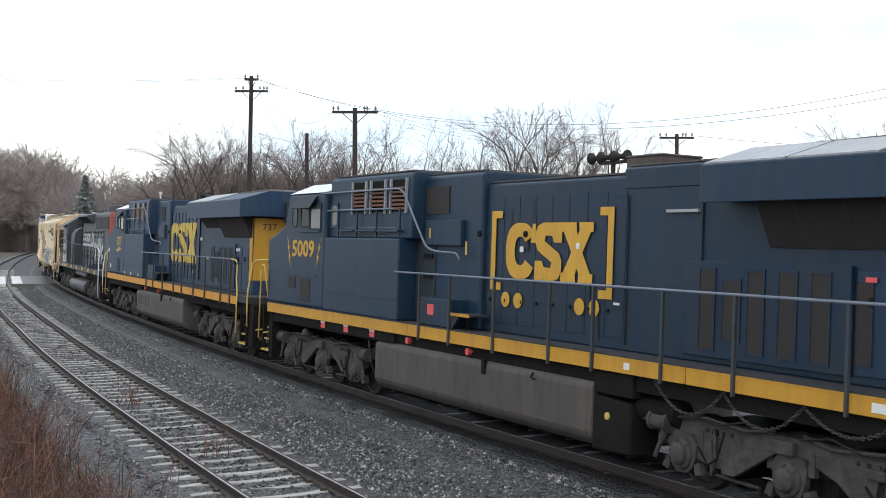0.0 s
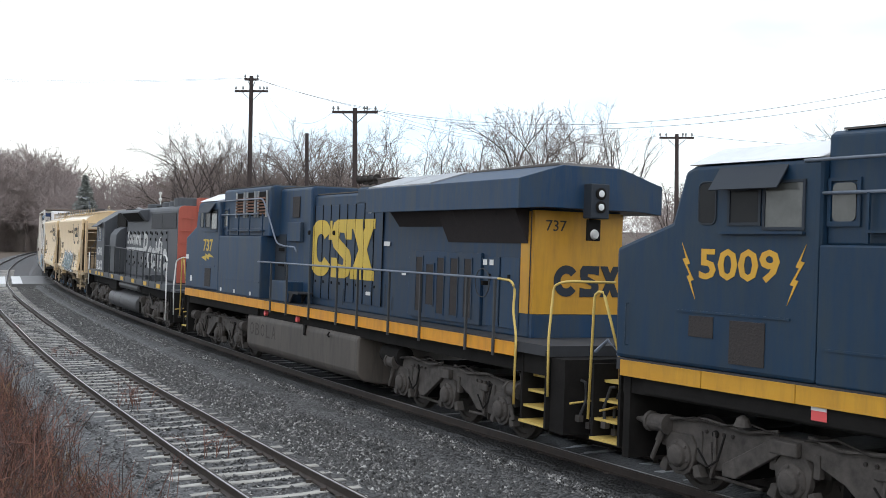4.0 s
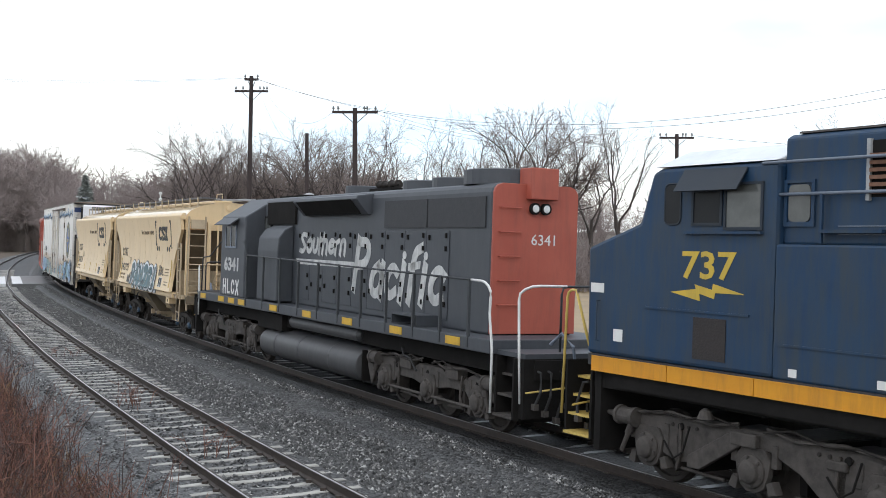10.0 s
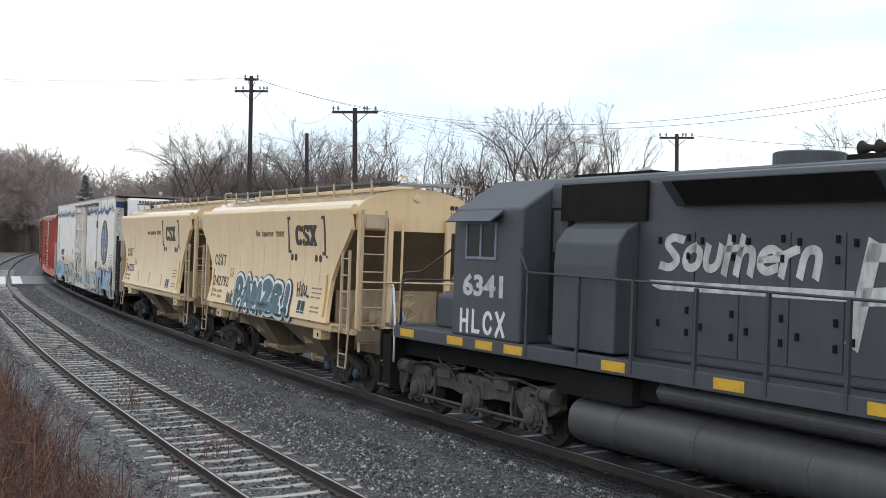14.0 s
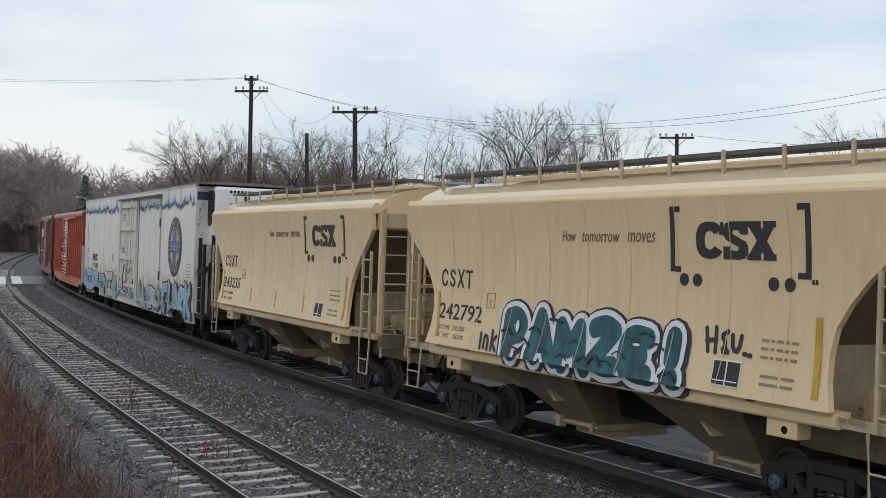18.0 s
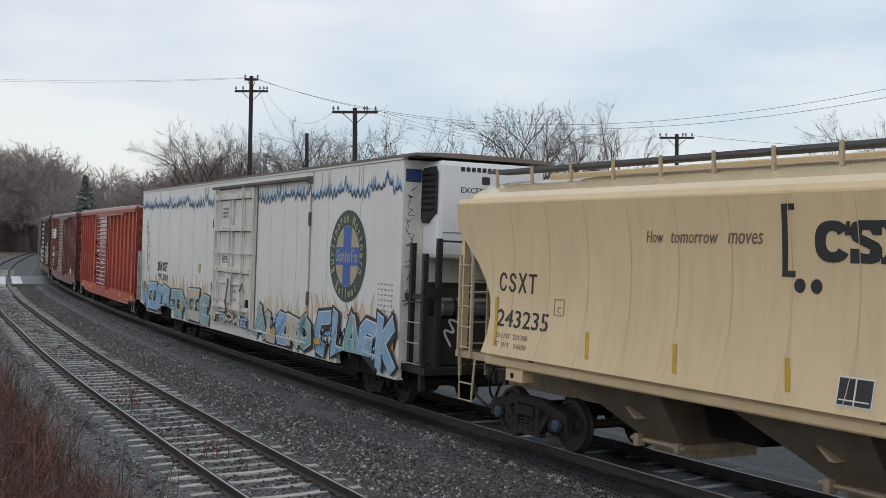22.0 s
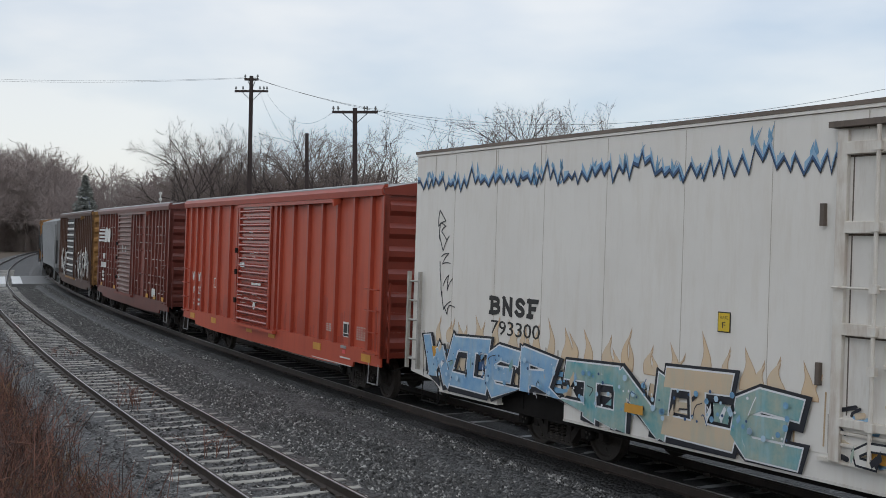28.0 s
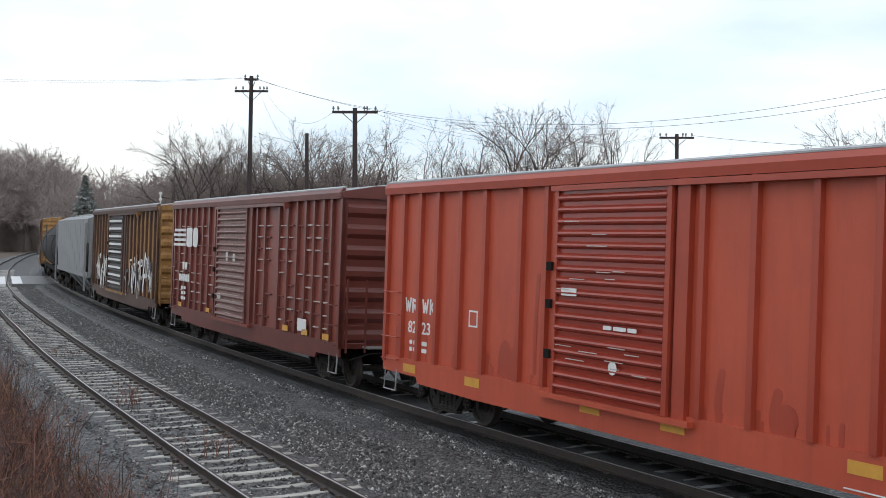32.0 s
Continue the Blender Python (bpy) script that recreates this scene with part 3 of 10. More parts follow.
def spray_piece(car, text, x_left, x_right, z0, z1, y, r, layers, seed, soft=2, wobble=0.05, name="graffiti", floor=-1.0):
    """Spray-painted letters, stroke by stroke; layers: (extra width, material or materials)."""
    rng = random.Random(seed)
    w = (x_left - x_right) / len(text)
    fat = 1.12 if soft == 0 else 0.94
    lift = 0.0
    for k, (extra, mats) in enumerate(layers):
        rng.seed(seed)
        for i, ch in enumerate(text):
            dz, dh, lean = rng.uniform(-wobble, wobble), rng.uniform(0.92, 1.06), rng.uniform(-wobble, wobble) * 2
            mat = mats[i % len(mats)] if isinstance(mats, (list, tuple)) else mats
            for line in GLYPHS[ch]:
                q = [(x_left - (i + 0.02 + a * fat) * w + lean * b, z0 + dz + b * (z1 - z0) * dh) for a, b in line]
                shift = -0.03 if k == 0 and extra > 0.05 else 0.0
                decal(name + ("_outline" if extra > 0 else "_fill"), [[(a + shift * 0.6, max(floor(a) if callable(floor) else floor, b + shift)) for a, b in stroke(q, r + extra, soft, soft > 0)]], mat, car, y + 0.001 + lift, thick=0.0006)
                lift += 0.0004
        lift += 0.001
    # splinters, glints and drips over and between the letters
    tints = [spray_white, ink, spray_green, spray_tan, spray_blue] if name == "graffiti" and soft == 0 else []
    for k in range(int((x_left - x_right) * 4) if tints else 0):
        cx, cz = rng.uniform(x_right, x_left), rng.uniform(z0 - 0.05, z1 - 0.25)
        h = rng.uniform(0.08, 0.26)
        d = rng.uniform(-0.08, 0.08)
        w2 = rng.uniform(0.012, 0.045)
        decal(name + "_splinter", [[(cx, cz), (cx + w2, cz + h * 0.4), (cx + d, cz + h), (cx + d - w2 * 0.7, cz + h * 0.5)]], tints[k % 5], car, y + 0.001 + lift, thick=0.0006)
        lift += 0.0003


def words(name, text, x_left, z0, height, width, mat, parent, y, shear=0.0, facing="side", label="", bold=0.0):
    """Raised lettering on the side that faces +y, read from there; x_left is where it begins (x falls to the right)."""
    cu = bpy.data.curves.new(name, "FONT")
    cu.body, cu.shear, cu.extrude, cu.resolution_u, cu.offset = text, shear, 0.003, 2, bold
    tmp = bpy.data.objects.new(name, cu)
    scene.collection.objects.link(tmp)
    bpy.context.view_layer.update()
    me = bpy.data.meshes.new_from_object(tmp)
    bpy.data.objects.remove(tmp)
    co = np.empty(len(me.vertices) * 3)
    me.vertices.foreach_get("co", co)
    co = co.reshape(-1, 3)
    lo, hi = co.min(0), co.max(0)
    u = (co[:, 0] - lo[0]) / (hi[0] - lo[0]) * width
    w = (co[:, 1] - lo[1]) / (hi[1] - lo[1]) * height
    if facing == "side":
        q = np.stack([x_left - u, y + co[:, 2], z0 + w], 1)
    else:
        q = np.stack([y - co[:, 2], x_left - u, z0 + w], 1)
    me.vertices.foreach_set("co", q.ravel())
    me.materials.append(mat)
    return linked(name, me, parent, label)


def linked(name, me, parent, label=""):
    ob = new(name, me)
    ob.parent = parent
    if label:
        ob["label"] = label
    return ob


def bars(name, x_left, z_top, widths, height, gap, mat, parent, y, rows=1, lead=1.7, label=""):
    """Lettering that stays plain bars."""
    out = []
    for r in range(rows):
        x = x_left
        for w in widths:
            out.append(rounded(x - w, x, z_top - r * height * lead - height, z_top - r * height * lead, min(w, height) * 0.25, 2))
            x -= w + gap
    return decal(name, out, mat, parent, y, label)


def ladder(parent, x, y, z0, z1, width, rungs, mat, along="x", r=0.02, name="ladder"):
    """Two stiles and separate rungs."""
    m = Mesher()
    for d in (-width / 2, width / 2):
        px, py = (x + d, y) if along == "x" else (x, y + d)
        m.box(px - r * 1.2, px + r * 1.2, py - r * 1.2, py + r * 1.2, z0, z1)
    ob = part(name, m, mat, parent)
    for i in range(rungs):
        z = z0 + (z1 - z0) * (i + 0.5) / rungs
        p = [(-width / 2, 0, 0), (width / 2, 0, 0)] if along == "x" else [(0, -width / 2, 0), (0, width / 2, 0)]
        part("rung", lambda: Mesher().tube(p, r * 0.8, 6), mat, ob, at=(x, y, z), key=("rung", along, width, r, mat.name))
    return ob


# ---- trucks and wheels ----
SPIN = []


def wheelset_mesh(r, cap):
    m = Mesher()
    for s in (-1, 1):
        m.lathe([(s * 0.66, r * 1.02), (s * 0.69, r * 1.02), (s * 0.72, r * 0.985), (s * 0.80, r * 0.97), (s * 0.805, r * 0.84), (s * 0.765, r * 0.80), (s * 0.755, r * 0.42), (s * 0.82, r * 0.34), (s * 0.83, 0.10)], n=28)
        m.lathe([(s * 0.83, 0.085), (s * 1.10, 0.085), (s * 1.13, 0.06)], n=12)
        for j in range(3):
            a = 2 * math.pi * j / 3
            m.box(math.cos(a) * 0.05 - 0.018, math.cos(a) * 0.05 + 0.018, min(s * 1.12, s * 1.155), max(s * 1.12, s * 1.155), math.sin(a) * 0.05 - 0.018, math.sin(a) * 0.05 + 0.018)
        for j in range(4):
            a = 2 * math.pi * j / 4 + 0.4
            m.box(math.cos(a) * r * 0.6 - 0.03, math.cos(a) * r * 0.6 + 0.03, min(s * 0.75, s * 0.775), max(s * 0.75, s * 0.775), math.sin(a) * r * 0.6 - 0.03, math.sin(a) * r * 0.6 + 0.03)
    m.lathe([(-0.7, 0.08), (0.7, 0.08)], n=10)
    return m


def wheelset(truck, dx, r, spin):
    ob = part("wheelset", lambda: wheelset_mesh(r, None), wheel_steel, truck, at=(dx, 0, r), key=("wheelset", r), smooth=False)
    if spin:
        SPIN.append((ob, dx, r))
    return ob


def freight_truck(car, x, cap_mat, spin=True):
    """Two-axle cast truck: bolster with side frames, spring nests, bearing caps and wheelsets."""
    def bolster():
        return Mesher().box(-0.22, 0.22, -1.02, 1.02, 0.46, 0.70).box(-0.06, 0.06, -0.2, 0.2, 0.70, 0.86)
    tr = part("truck", bolster, under_black, car, "black cast steel freight truck", at=(x, 0, 0), key="freight_bolster")
    def side():
        m = Mesher()
        m.prism([(-1.16, 0.58), (-1.10, 0.66), (-0.9, 0.70), (-0.35, 0.82), (0.35, 0.82), (0.9, 0.70), (1.10, 0.66), (1.16, 0.58), (1.14, 0.50), (0.62, 0.58), (0.36, 0.68), (-0.36, 0.68), (-0.62, 0.58), (-1.14, 0.50)], 0.94, 1.08)
        m.prism([(-0.70, 0.60), (-0.36, 0.20), (0.36, 0.20), (0.70, 0.60), (0.56, 0.60), (0.28, 0.31), (-0.28, 0.31), (-0.56, 0.60)], 0.95, 1.09)
        for s in (-1, 1):
            m.box(min(s * 0.26, s * 0.37), max(s * 0.26, s * 0.37), 0.95, 1.10, 0.28, 0.70)
            m.prism([(s * 1.06, 0.36), (s * 1.16, 0.36), (s * 1.15, 0.62), (s * 1.06, 0.62)], 0.95, 1.07)
            m.prism([(s * 0.60, 0.36), (s * 0.70, 0.36), (s * 0.72, 0.62), (s * 0.60, 0.62)], 0.95, 1.07)
            m.box(min(s * 0.74, s * 1.02), max(s * 0.74, s * 1.02), 0.96, 1.10, 0.50, 0.585)
        m.box(-0.24, 0.24, 0.98, 1.13, 0.50, 0.66)
        m.box(-0.46, 0.46, 1.0, 1.12, 0.18, 0.225)
        return m
    for s in (1, -1):
        ob = part("side_frame", side, frame_steel, tr, key="freight_side")
        if s < 0:
            ob.matrix_basis = Matrix.Rotation(math.pi, 4, "Z")

    def coil():
        return Mesher().tube([(0.055 * math.cos(i * 1.0472), 0.055 * math.sin(i * 1.0472), 0.225 + i * 0.0078) for i in range(36)], 0.016, 4)
    for dx in (-0.15, 0.0, 0.15):
        part("coil_spring", coil, wheel_steel, tr, at=(dx, 1.05, 0), key="coil_spring")
    for dx in (-0.88, 0.88):
        wheelset(tr, dx, 0.44, spin)
        part("bearing_cap", lambda: Mesher().lathe([(1.06, 0.105), (1.13, 0.10), (1.145, 0.085), (1.15, 0.04)], n=14), cap_mat, tr, at=(dx, 0, 0.44), key=("cap", cap_mat.name))
    return tr


def loco_truck(car, x, style, spin=True):
    """Three-axle locomotive truck with a heavy frame, brake cylinders, journal boxes and links."""
    tr = part("truck", lambda: Mesher().box(-2.5, 2.5, -0.5, 0.5, 0.55, 0.85).box(-0.4, 0.4, -1.0, 1.0, 0.6, 0.95), truck_grey, car, "dusty grey three-axle locomotive truck", at=(x, 0, 0), key="loco_bolster")
    if style == "ge":
        prof = [(-2.75, 0.86), (-2.6, 1.02), (-1.0, 1.06), (1.0, 1.06), (2.6, 1.02), (2.75, 0.86), (2.35, 0.82), (1.75, 0.50), (1.45, 0.42), (1.2, 0.44), (0.85, 0.66), (0.35, 0.82),
                (-0.25, 0.82), (-0.75, 0.62), (-1.05, 0.40), (-1.75, 0.38), (-2.15, 0.58), (-2.45, 0.80)]
    else:
        prof = [(-2.7, 0.72), (-2.6, 0.98), (-1.7, 1.0), (-1.3, 0.86), (-0.8, 0.86), (-0.5, 1.0), (0.5, 1.0), (0.8, 0.86), (1.3, 0.86), (1.7, 1.0), (2.6, 0.98), (2.7, 0.72), (2.45, 0.58), (1.6, 0.52),
                (1.45, 0.66), (0.75, 0.66), (0.4, 0.60), (-0.4, 0.60), (-0.75, 0.66), (-1.45, 0.66), (-1.6, 0.52), (-2.45, 0.58)]
    for s in (1, -1):
        ob = part("side_frame", lambda: Mesher().prism(prof, 1.02, 1.20), truck_grey, tr, bevel=0.02, key=("loco_side", style))
        if s < 0:
            ob.matrix_basis = Matrix.Rotation(math.pi, 4, "Z")
    for dx in (-2.0, 0.0, 2.0):
        part("traction_motor", lambda: B(-0.1, 0.95, -0.66, 0.66, 0.22, 0.92), under_black, tr, at=(dx - 0.4, 0, 0), key="traction_motor")
        part("brake_shoe", lambda: B(-0.62, -0.5, 0.68, 0.9, 0.3, 0.85), under_black, tr, at=(dx, 0, 0), key="brake_shoe")
        wheelset(tr, dx, 0.53, spin)

        def journal():
            m = Mesher().prism([(-0.20, 0.34), (-0.27, 0.50), (-0.30, 0.70), (-0.20, 0.84), (0.20, 0.84), (0.30, 0.70), (0.27, 0.50), (0.20, 0.34), (0.09, 0.27), (-0.09, 0.27)], 1.14, 1.24)
            m.lathe([(1.24, 0.225), (1.28, 0.215), (1.29, 0.16), (1.34, 0.15), (1.36, 0.11), (1.37, 0.04)], (0, 0, 0.54), "y", 20)
            for i in range(6):
                c, q = 0.185 * math.cos(i * 1.0472 + 0.3), 0.54 + 0.185 * math.sin(i * 1.0472 + 0.3)
                m.box(c - 0.022, c + 0.022, 1.27, 1.305, q - 0.022, q + 0.022)
            m.prism([(-0.42, 0.30), (-0.28, 0.26), (-0.24, 0.42), (-0.34, 0.46)], 1.10, 1.24).prism([(0.42, 0.30), (0.28, 0.26), (0.24, 0.42), (0.34, 0.46)], 1.10, 1.24)
            m.box(-0.40, -0.30, 1.12, 1.22, 0.62, 0.92).box(0.30, 0.40, 1.12, 1.22, 0.62, 0.92)
            return m
        part("journal_box", journal, truck_grey, tr, at=(dx, 0, 0), bevel=0.012, key="journal")
    for dx, s in ((-2.45, -1), (2.45, 1)):
        part("brake_cylinder", lambda: Mesher().lathe([(-0.24, 0.10), (-0.235, 0.145), (-0.17, 0.145), (-0.165, 0.125), (0.10, 0.125), (0.105, 0.145), (0.16, 0.145), (0.2, 0.09), (0.3, 0.05), (0.42, 0.03)], (0, 0, 0), "x", 20), truck_grey, tr, at=(dx, 1.26, 0.93), key="brake_cyl", smooth=False)
        part("brake_pipe", Mesher().tube([(dx * 0.9, 1.25, 1.02), (dx * 0.6, 1.26, 1.10), (dx * 0.3, 1.26, 1.03), (dx * 0.1, 1.24, 1.12)], 0.022, 5), truck_grey, tr)
        part("damper", Mesher().tube([(s * 2.28, 1.28, 0.90), (s * 2.38, 1.29, 0.68)], 0.055, 10).tube([(s * 2.38, 1.29, 0.68), (s * 2.5, 1.30, 0.42)], 0.035, 8), truck_grey, tr)
        part("brake_head", Mesher().prism([(s * 1.46, 0.28), (s * 1.38, 0.34), (s * 1.34, 0.56), (s * 1.38, 0.80), (s * 1.46, 0.80), (s * 1.43, 0.56), (s * 1.47, 0.34)], 0.98, 1.20), frame_steel, tr)
        part("brake_hanger", Mesher().tube([(s * 1.36, 1.22, 0.95), (s * 1.33, 1.24, 0.56), (s * 1.40, 1.24, 0.34)], 0.028, 6), truck_grey, tr)
        part("slack_rod", Mesher().tube([(s * 0.62, 1.10, 0.30), (s * 1.40, 1.16, 0.34)], 0.026, 6), truck_grey, tr)
        part("air_line", Mesher().tube([(s * 0.2, 1.27, 1.07), (s * 0.7, 1.29, 1.16), (s * 1.2, 1.29, 1.05), (s * 1.7, 1.28, 1.10), (s * 2.1, 1.27, 1.02)], 0.014, 5), frame_steel, tr)
        for k in range(4):
            part("frame_bolt", lambda: Mesher().lathe([(1.20, 0.028), (1.222, 0.026), (1.225, 0.01)], (0, 0, 0), "y", 8), frame_steel, tr, at=(s * (1.05 + 0.16 * k), 0, 0.93), key="frame_bolt")
    if style == "ge":
        part("traction_link", Mesher().prism([(0.15, 0.98), (0.4, 0.98), (1.15, 0.56), (1.15, 0.40), (0.92, 0.40), (0.15, 0.86)], 1.2, 1.29), truck_grey, tr, bevel=0.015)
        part("frame_bracket", B(-0.1, 0.35, 1.2, 1.3, 0.84, 1.02), truck_grey, tr, bevel=0.02)
        part("frame_bracket", B(-1.5, -1.2, 1.2, 1.27, 0.78, 0.90), truck_grey, tr, bevel=0.02)
        for dx in (-1.75, 1.1):
            part("brake_chain", Mesher().tube([(dx, 1.3, 0.95), (dx + 0.1, 1.32, 0.6), (dx + 0.3, 1.3, 0.48), (dx + 0.5, 1.3, 0.7)], 0.016, 5), under_black, tr)
            part("lift_eye", Mesher().lathe([(1.21, 0.055), (1.24, 0.05)], (dx + 0.25, 0, 0.92), "y", 10), under_black, tr)
        part("sand_pipe", Mesher().tube([(-2.6, 1.25, 1.25), (-2.75, 1.25, 0.8), (-2.6, 1.0, 0.3)], 0.02, 5), truck_grey, tr)
    else:
        part("brake_rod", Mesher().tube([(-2.3, 1.24, 0.42), (2.3, 1.24, 0.42)], 0.03, 6), truck_grey, tr)
        for dx in (-1.9, 0.1, 1.5):
            part("frame_hole", Mesher().lathe([(1.2, 0.05), (1.206, 0.05)], (dx, 0, 0.86), "y", 12), under_black, tr)
        part("hanger_arm", Mesher().prism([(2.55, 1.0), (2.85, 1.05), (2.8, 0.7), (2.62, 0.35), (2.5, 0.4)], 1.18, 1.28), truck_grey, tr, bevel=0.02)
        part("sand_hose", Mesher().tube([(1.2, 1.25, 1.25), (1.0, 1.3, 1.12), (0.7, 1.3, 1.08), (0.45, 1.28, 0.85)], 0.022, 6), rubber, tr)
        for dx in (-1.0, 1.0):
            part("spring_seat", Mesher().box(dx - 0.25, dx + 0.25, 1.05, 1.26, 0.86, 1.08), truck_grey, tr)
    return tr


def coupler(car, x, s):
    """Knuckle coupler with its hoses, pointing along s."""
    m = Mesher().box(min(x, x - s * 0.9), max(x, x - s * 0.9), -0.09, 0.09, 0.78, 0.98)
    m.prism([(x + s * 0.02, -0.12), (x + s * 0.1, -0.2), (x + s * 0.02, -0.26), (x - s * 0.22, -0.16), (x - s * 0.22, 0.16), (x - s * 0.02, 0.22), (x - s * 0.05, 0.0)], 0.74, 1.02, "z")
    ob = part("coupler", m, truck_grey, car)
    part("air_hose", Mesher().tube([(x - s * 0.5, 0.45, 0.85), (x - s * 0.3, 0.45, 0.5), (x - s * 0.05, 0.35, 0.33), (x + s * 0.15, 0.2, 0.36)], 0.028, 6), rubber, ob)
    return ob


def handrail(car, pts, mat, r=0.022, name="handrail"):
    out = [Vector(pts[0])]
    for i in range(1, len(pts) - 1):
        a, b, c = Vector(pts[i - 1]), Vector(pts[i]), Vector(pts[i + 1])
        k = min(0.14, (a - b).length * 0.45, (c - b).length * 0.45)
        p, q = b + (a - b).normalized() * k, b + (c - b).normalized() * k
        out += [p, p.lerp(b, 0.55).lerp(b.lerp(q, 0.45), 0.5), q]
    out.append(Vector(pts[-1]))
    return part(name, Mesher().tube(out, r, 7), mat, car, smooth=True)


def post(car, x, y, z0, z1, mat, w=0.028):
    return part("rail_post", lambda: B(-w, w, -w, w, 0, z1 - z0), mat, car, at=(x, y, z0), key=("post", round(z1 - z0, 2), mat.name, w))


def steps(car, x0, x1, y, z0, z1, n, mat, side_mat, s):
    """An end stairwell: side plates and separate treads."""
    part("stair_side", B(x0, x0 + 0.05, y - 0.75, y, z0, z1), side_mat, car)
    part("stair_side", B(x1 - 0.05, x1, y - 0.75, y - 0.1, z0, z1), side_mat, car)
    part("stair_back", B(x0, x1, y - 0.8, y - 0.75, z0, z1), side_mat, car)
    for i in range(n):
        z = z0 + (z1 - z0) * i / n
        part("tread", lambda: B(0, x1 - x0 - 0.1, -0.55, 0, 0, 0.04), mat, car, at=(x0 + 0.05, y - 0.04 - 0.09 * i, z), key=("tread", round(x1 - x0, 2), mat.name))


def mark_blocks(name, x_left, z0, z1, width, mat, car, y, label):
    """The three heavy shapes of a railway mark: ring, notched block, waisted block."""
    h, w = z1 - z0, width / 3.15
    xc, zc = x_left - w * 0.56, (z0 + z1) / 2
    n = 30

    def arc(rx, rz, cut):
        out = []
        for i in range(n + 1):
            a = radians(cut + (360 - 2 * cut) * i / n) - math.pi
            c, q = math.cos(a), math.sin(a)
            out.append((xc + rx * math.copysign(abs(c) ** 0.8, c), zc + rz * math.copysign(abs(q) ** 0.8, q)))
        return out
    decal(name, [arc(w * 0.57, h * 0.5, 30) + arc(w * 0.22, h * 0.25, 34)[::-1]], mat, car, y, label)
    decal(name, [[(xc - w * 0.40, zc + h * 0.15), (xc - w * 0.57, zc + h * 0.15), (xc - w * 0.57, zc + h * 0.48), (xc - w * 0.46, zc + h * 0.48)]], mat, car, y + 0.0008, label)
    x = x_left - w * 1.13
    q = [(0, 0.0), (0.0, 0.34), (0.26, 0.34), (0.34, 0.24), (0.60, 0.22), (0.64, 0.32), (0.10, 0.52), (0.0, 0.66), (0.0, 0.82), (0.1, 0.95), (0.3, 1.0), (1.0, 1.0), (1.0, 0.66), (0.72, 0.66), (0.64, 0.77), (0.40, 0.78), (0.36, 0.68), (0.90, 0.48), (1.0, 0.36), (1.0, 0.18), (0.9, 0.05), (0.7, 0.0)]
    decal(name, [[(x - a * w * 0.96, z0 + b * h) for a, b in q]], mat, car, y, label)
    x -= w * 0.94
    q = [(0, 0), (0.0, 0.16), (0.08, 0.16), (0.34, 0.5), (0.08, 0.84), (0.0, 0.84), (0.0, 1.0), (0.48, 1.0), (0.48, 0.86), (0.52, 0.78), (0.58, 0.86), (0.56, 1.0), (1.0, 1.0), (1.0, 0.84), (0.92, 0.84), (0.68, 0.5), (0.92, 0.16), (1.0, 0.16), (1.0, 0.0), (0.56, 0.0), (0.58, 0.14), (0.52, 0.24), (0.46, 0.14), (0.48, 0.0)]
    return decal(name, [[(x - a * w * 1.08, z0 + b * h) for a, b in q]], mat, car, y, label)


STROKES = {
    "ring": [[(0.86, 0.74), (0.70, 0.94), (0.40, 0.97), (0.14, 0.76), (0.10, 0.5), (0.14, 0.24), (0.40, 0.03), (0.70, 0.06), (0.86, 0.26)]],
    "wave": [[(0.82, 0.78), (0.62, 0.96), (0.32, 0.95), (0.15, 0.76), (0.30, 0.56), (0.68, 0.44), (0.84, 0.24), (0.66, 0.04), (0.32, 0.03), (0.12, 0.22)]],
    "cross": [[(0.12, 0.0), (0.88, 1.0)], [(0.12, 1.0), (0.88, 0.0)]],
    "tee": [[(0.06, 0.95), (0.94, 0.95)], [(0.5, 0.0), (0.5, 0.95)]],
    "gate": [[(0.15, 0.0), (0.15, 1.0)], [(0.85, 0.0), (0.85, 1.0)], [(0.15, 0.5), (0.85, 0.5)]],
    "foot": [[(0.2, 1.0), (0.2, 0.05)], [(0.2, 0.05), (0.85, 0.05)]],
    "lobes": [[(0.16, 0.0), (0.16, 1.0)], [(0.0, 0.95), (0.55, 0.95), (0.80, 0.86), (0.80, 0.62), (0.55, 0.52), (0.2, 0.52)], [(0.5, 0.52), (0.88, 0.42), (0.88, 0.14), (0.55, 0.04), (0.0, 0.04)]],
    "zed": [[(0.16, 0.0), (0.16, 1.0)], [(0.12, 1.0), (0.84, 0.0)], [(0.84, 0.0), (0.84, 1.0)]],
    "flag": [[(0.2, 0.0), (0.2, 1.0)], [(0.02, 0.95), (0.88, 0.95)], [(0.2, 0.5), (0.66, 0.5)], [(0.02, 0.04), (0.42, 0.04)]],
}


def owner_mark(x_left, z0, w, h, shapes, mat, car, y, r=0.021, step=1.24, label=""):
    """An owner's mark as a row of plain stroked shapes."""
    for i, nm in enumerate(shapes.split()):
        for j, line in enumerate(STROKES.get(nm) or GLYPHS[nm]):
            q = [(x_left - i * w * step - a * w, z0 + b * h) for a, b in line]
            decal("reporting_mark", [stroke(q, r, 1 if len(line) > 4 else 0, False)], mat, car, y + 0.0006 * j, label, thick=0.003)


def bracket(name, x, z0, z1, s, t, mat, car, y):
    """A square bracket; s: the way its arms point."""
    a, b = x + s * t, x + s * t * 2.4
    return decal(name, [[(x, z0), (b, z0), (b, z0 + t * 0.9), (a, z0 + t * 0.9), (a, z1 - t * 0.9), (b, z1 - t * 0.9), (b, z1), (x, z1)]], mat, car, y)


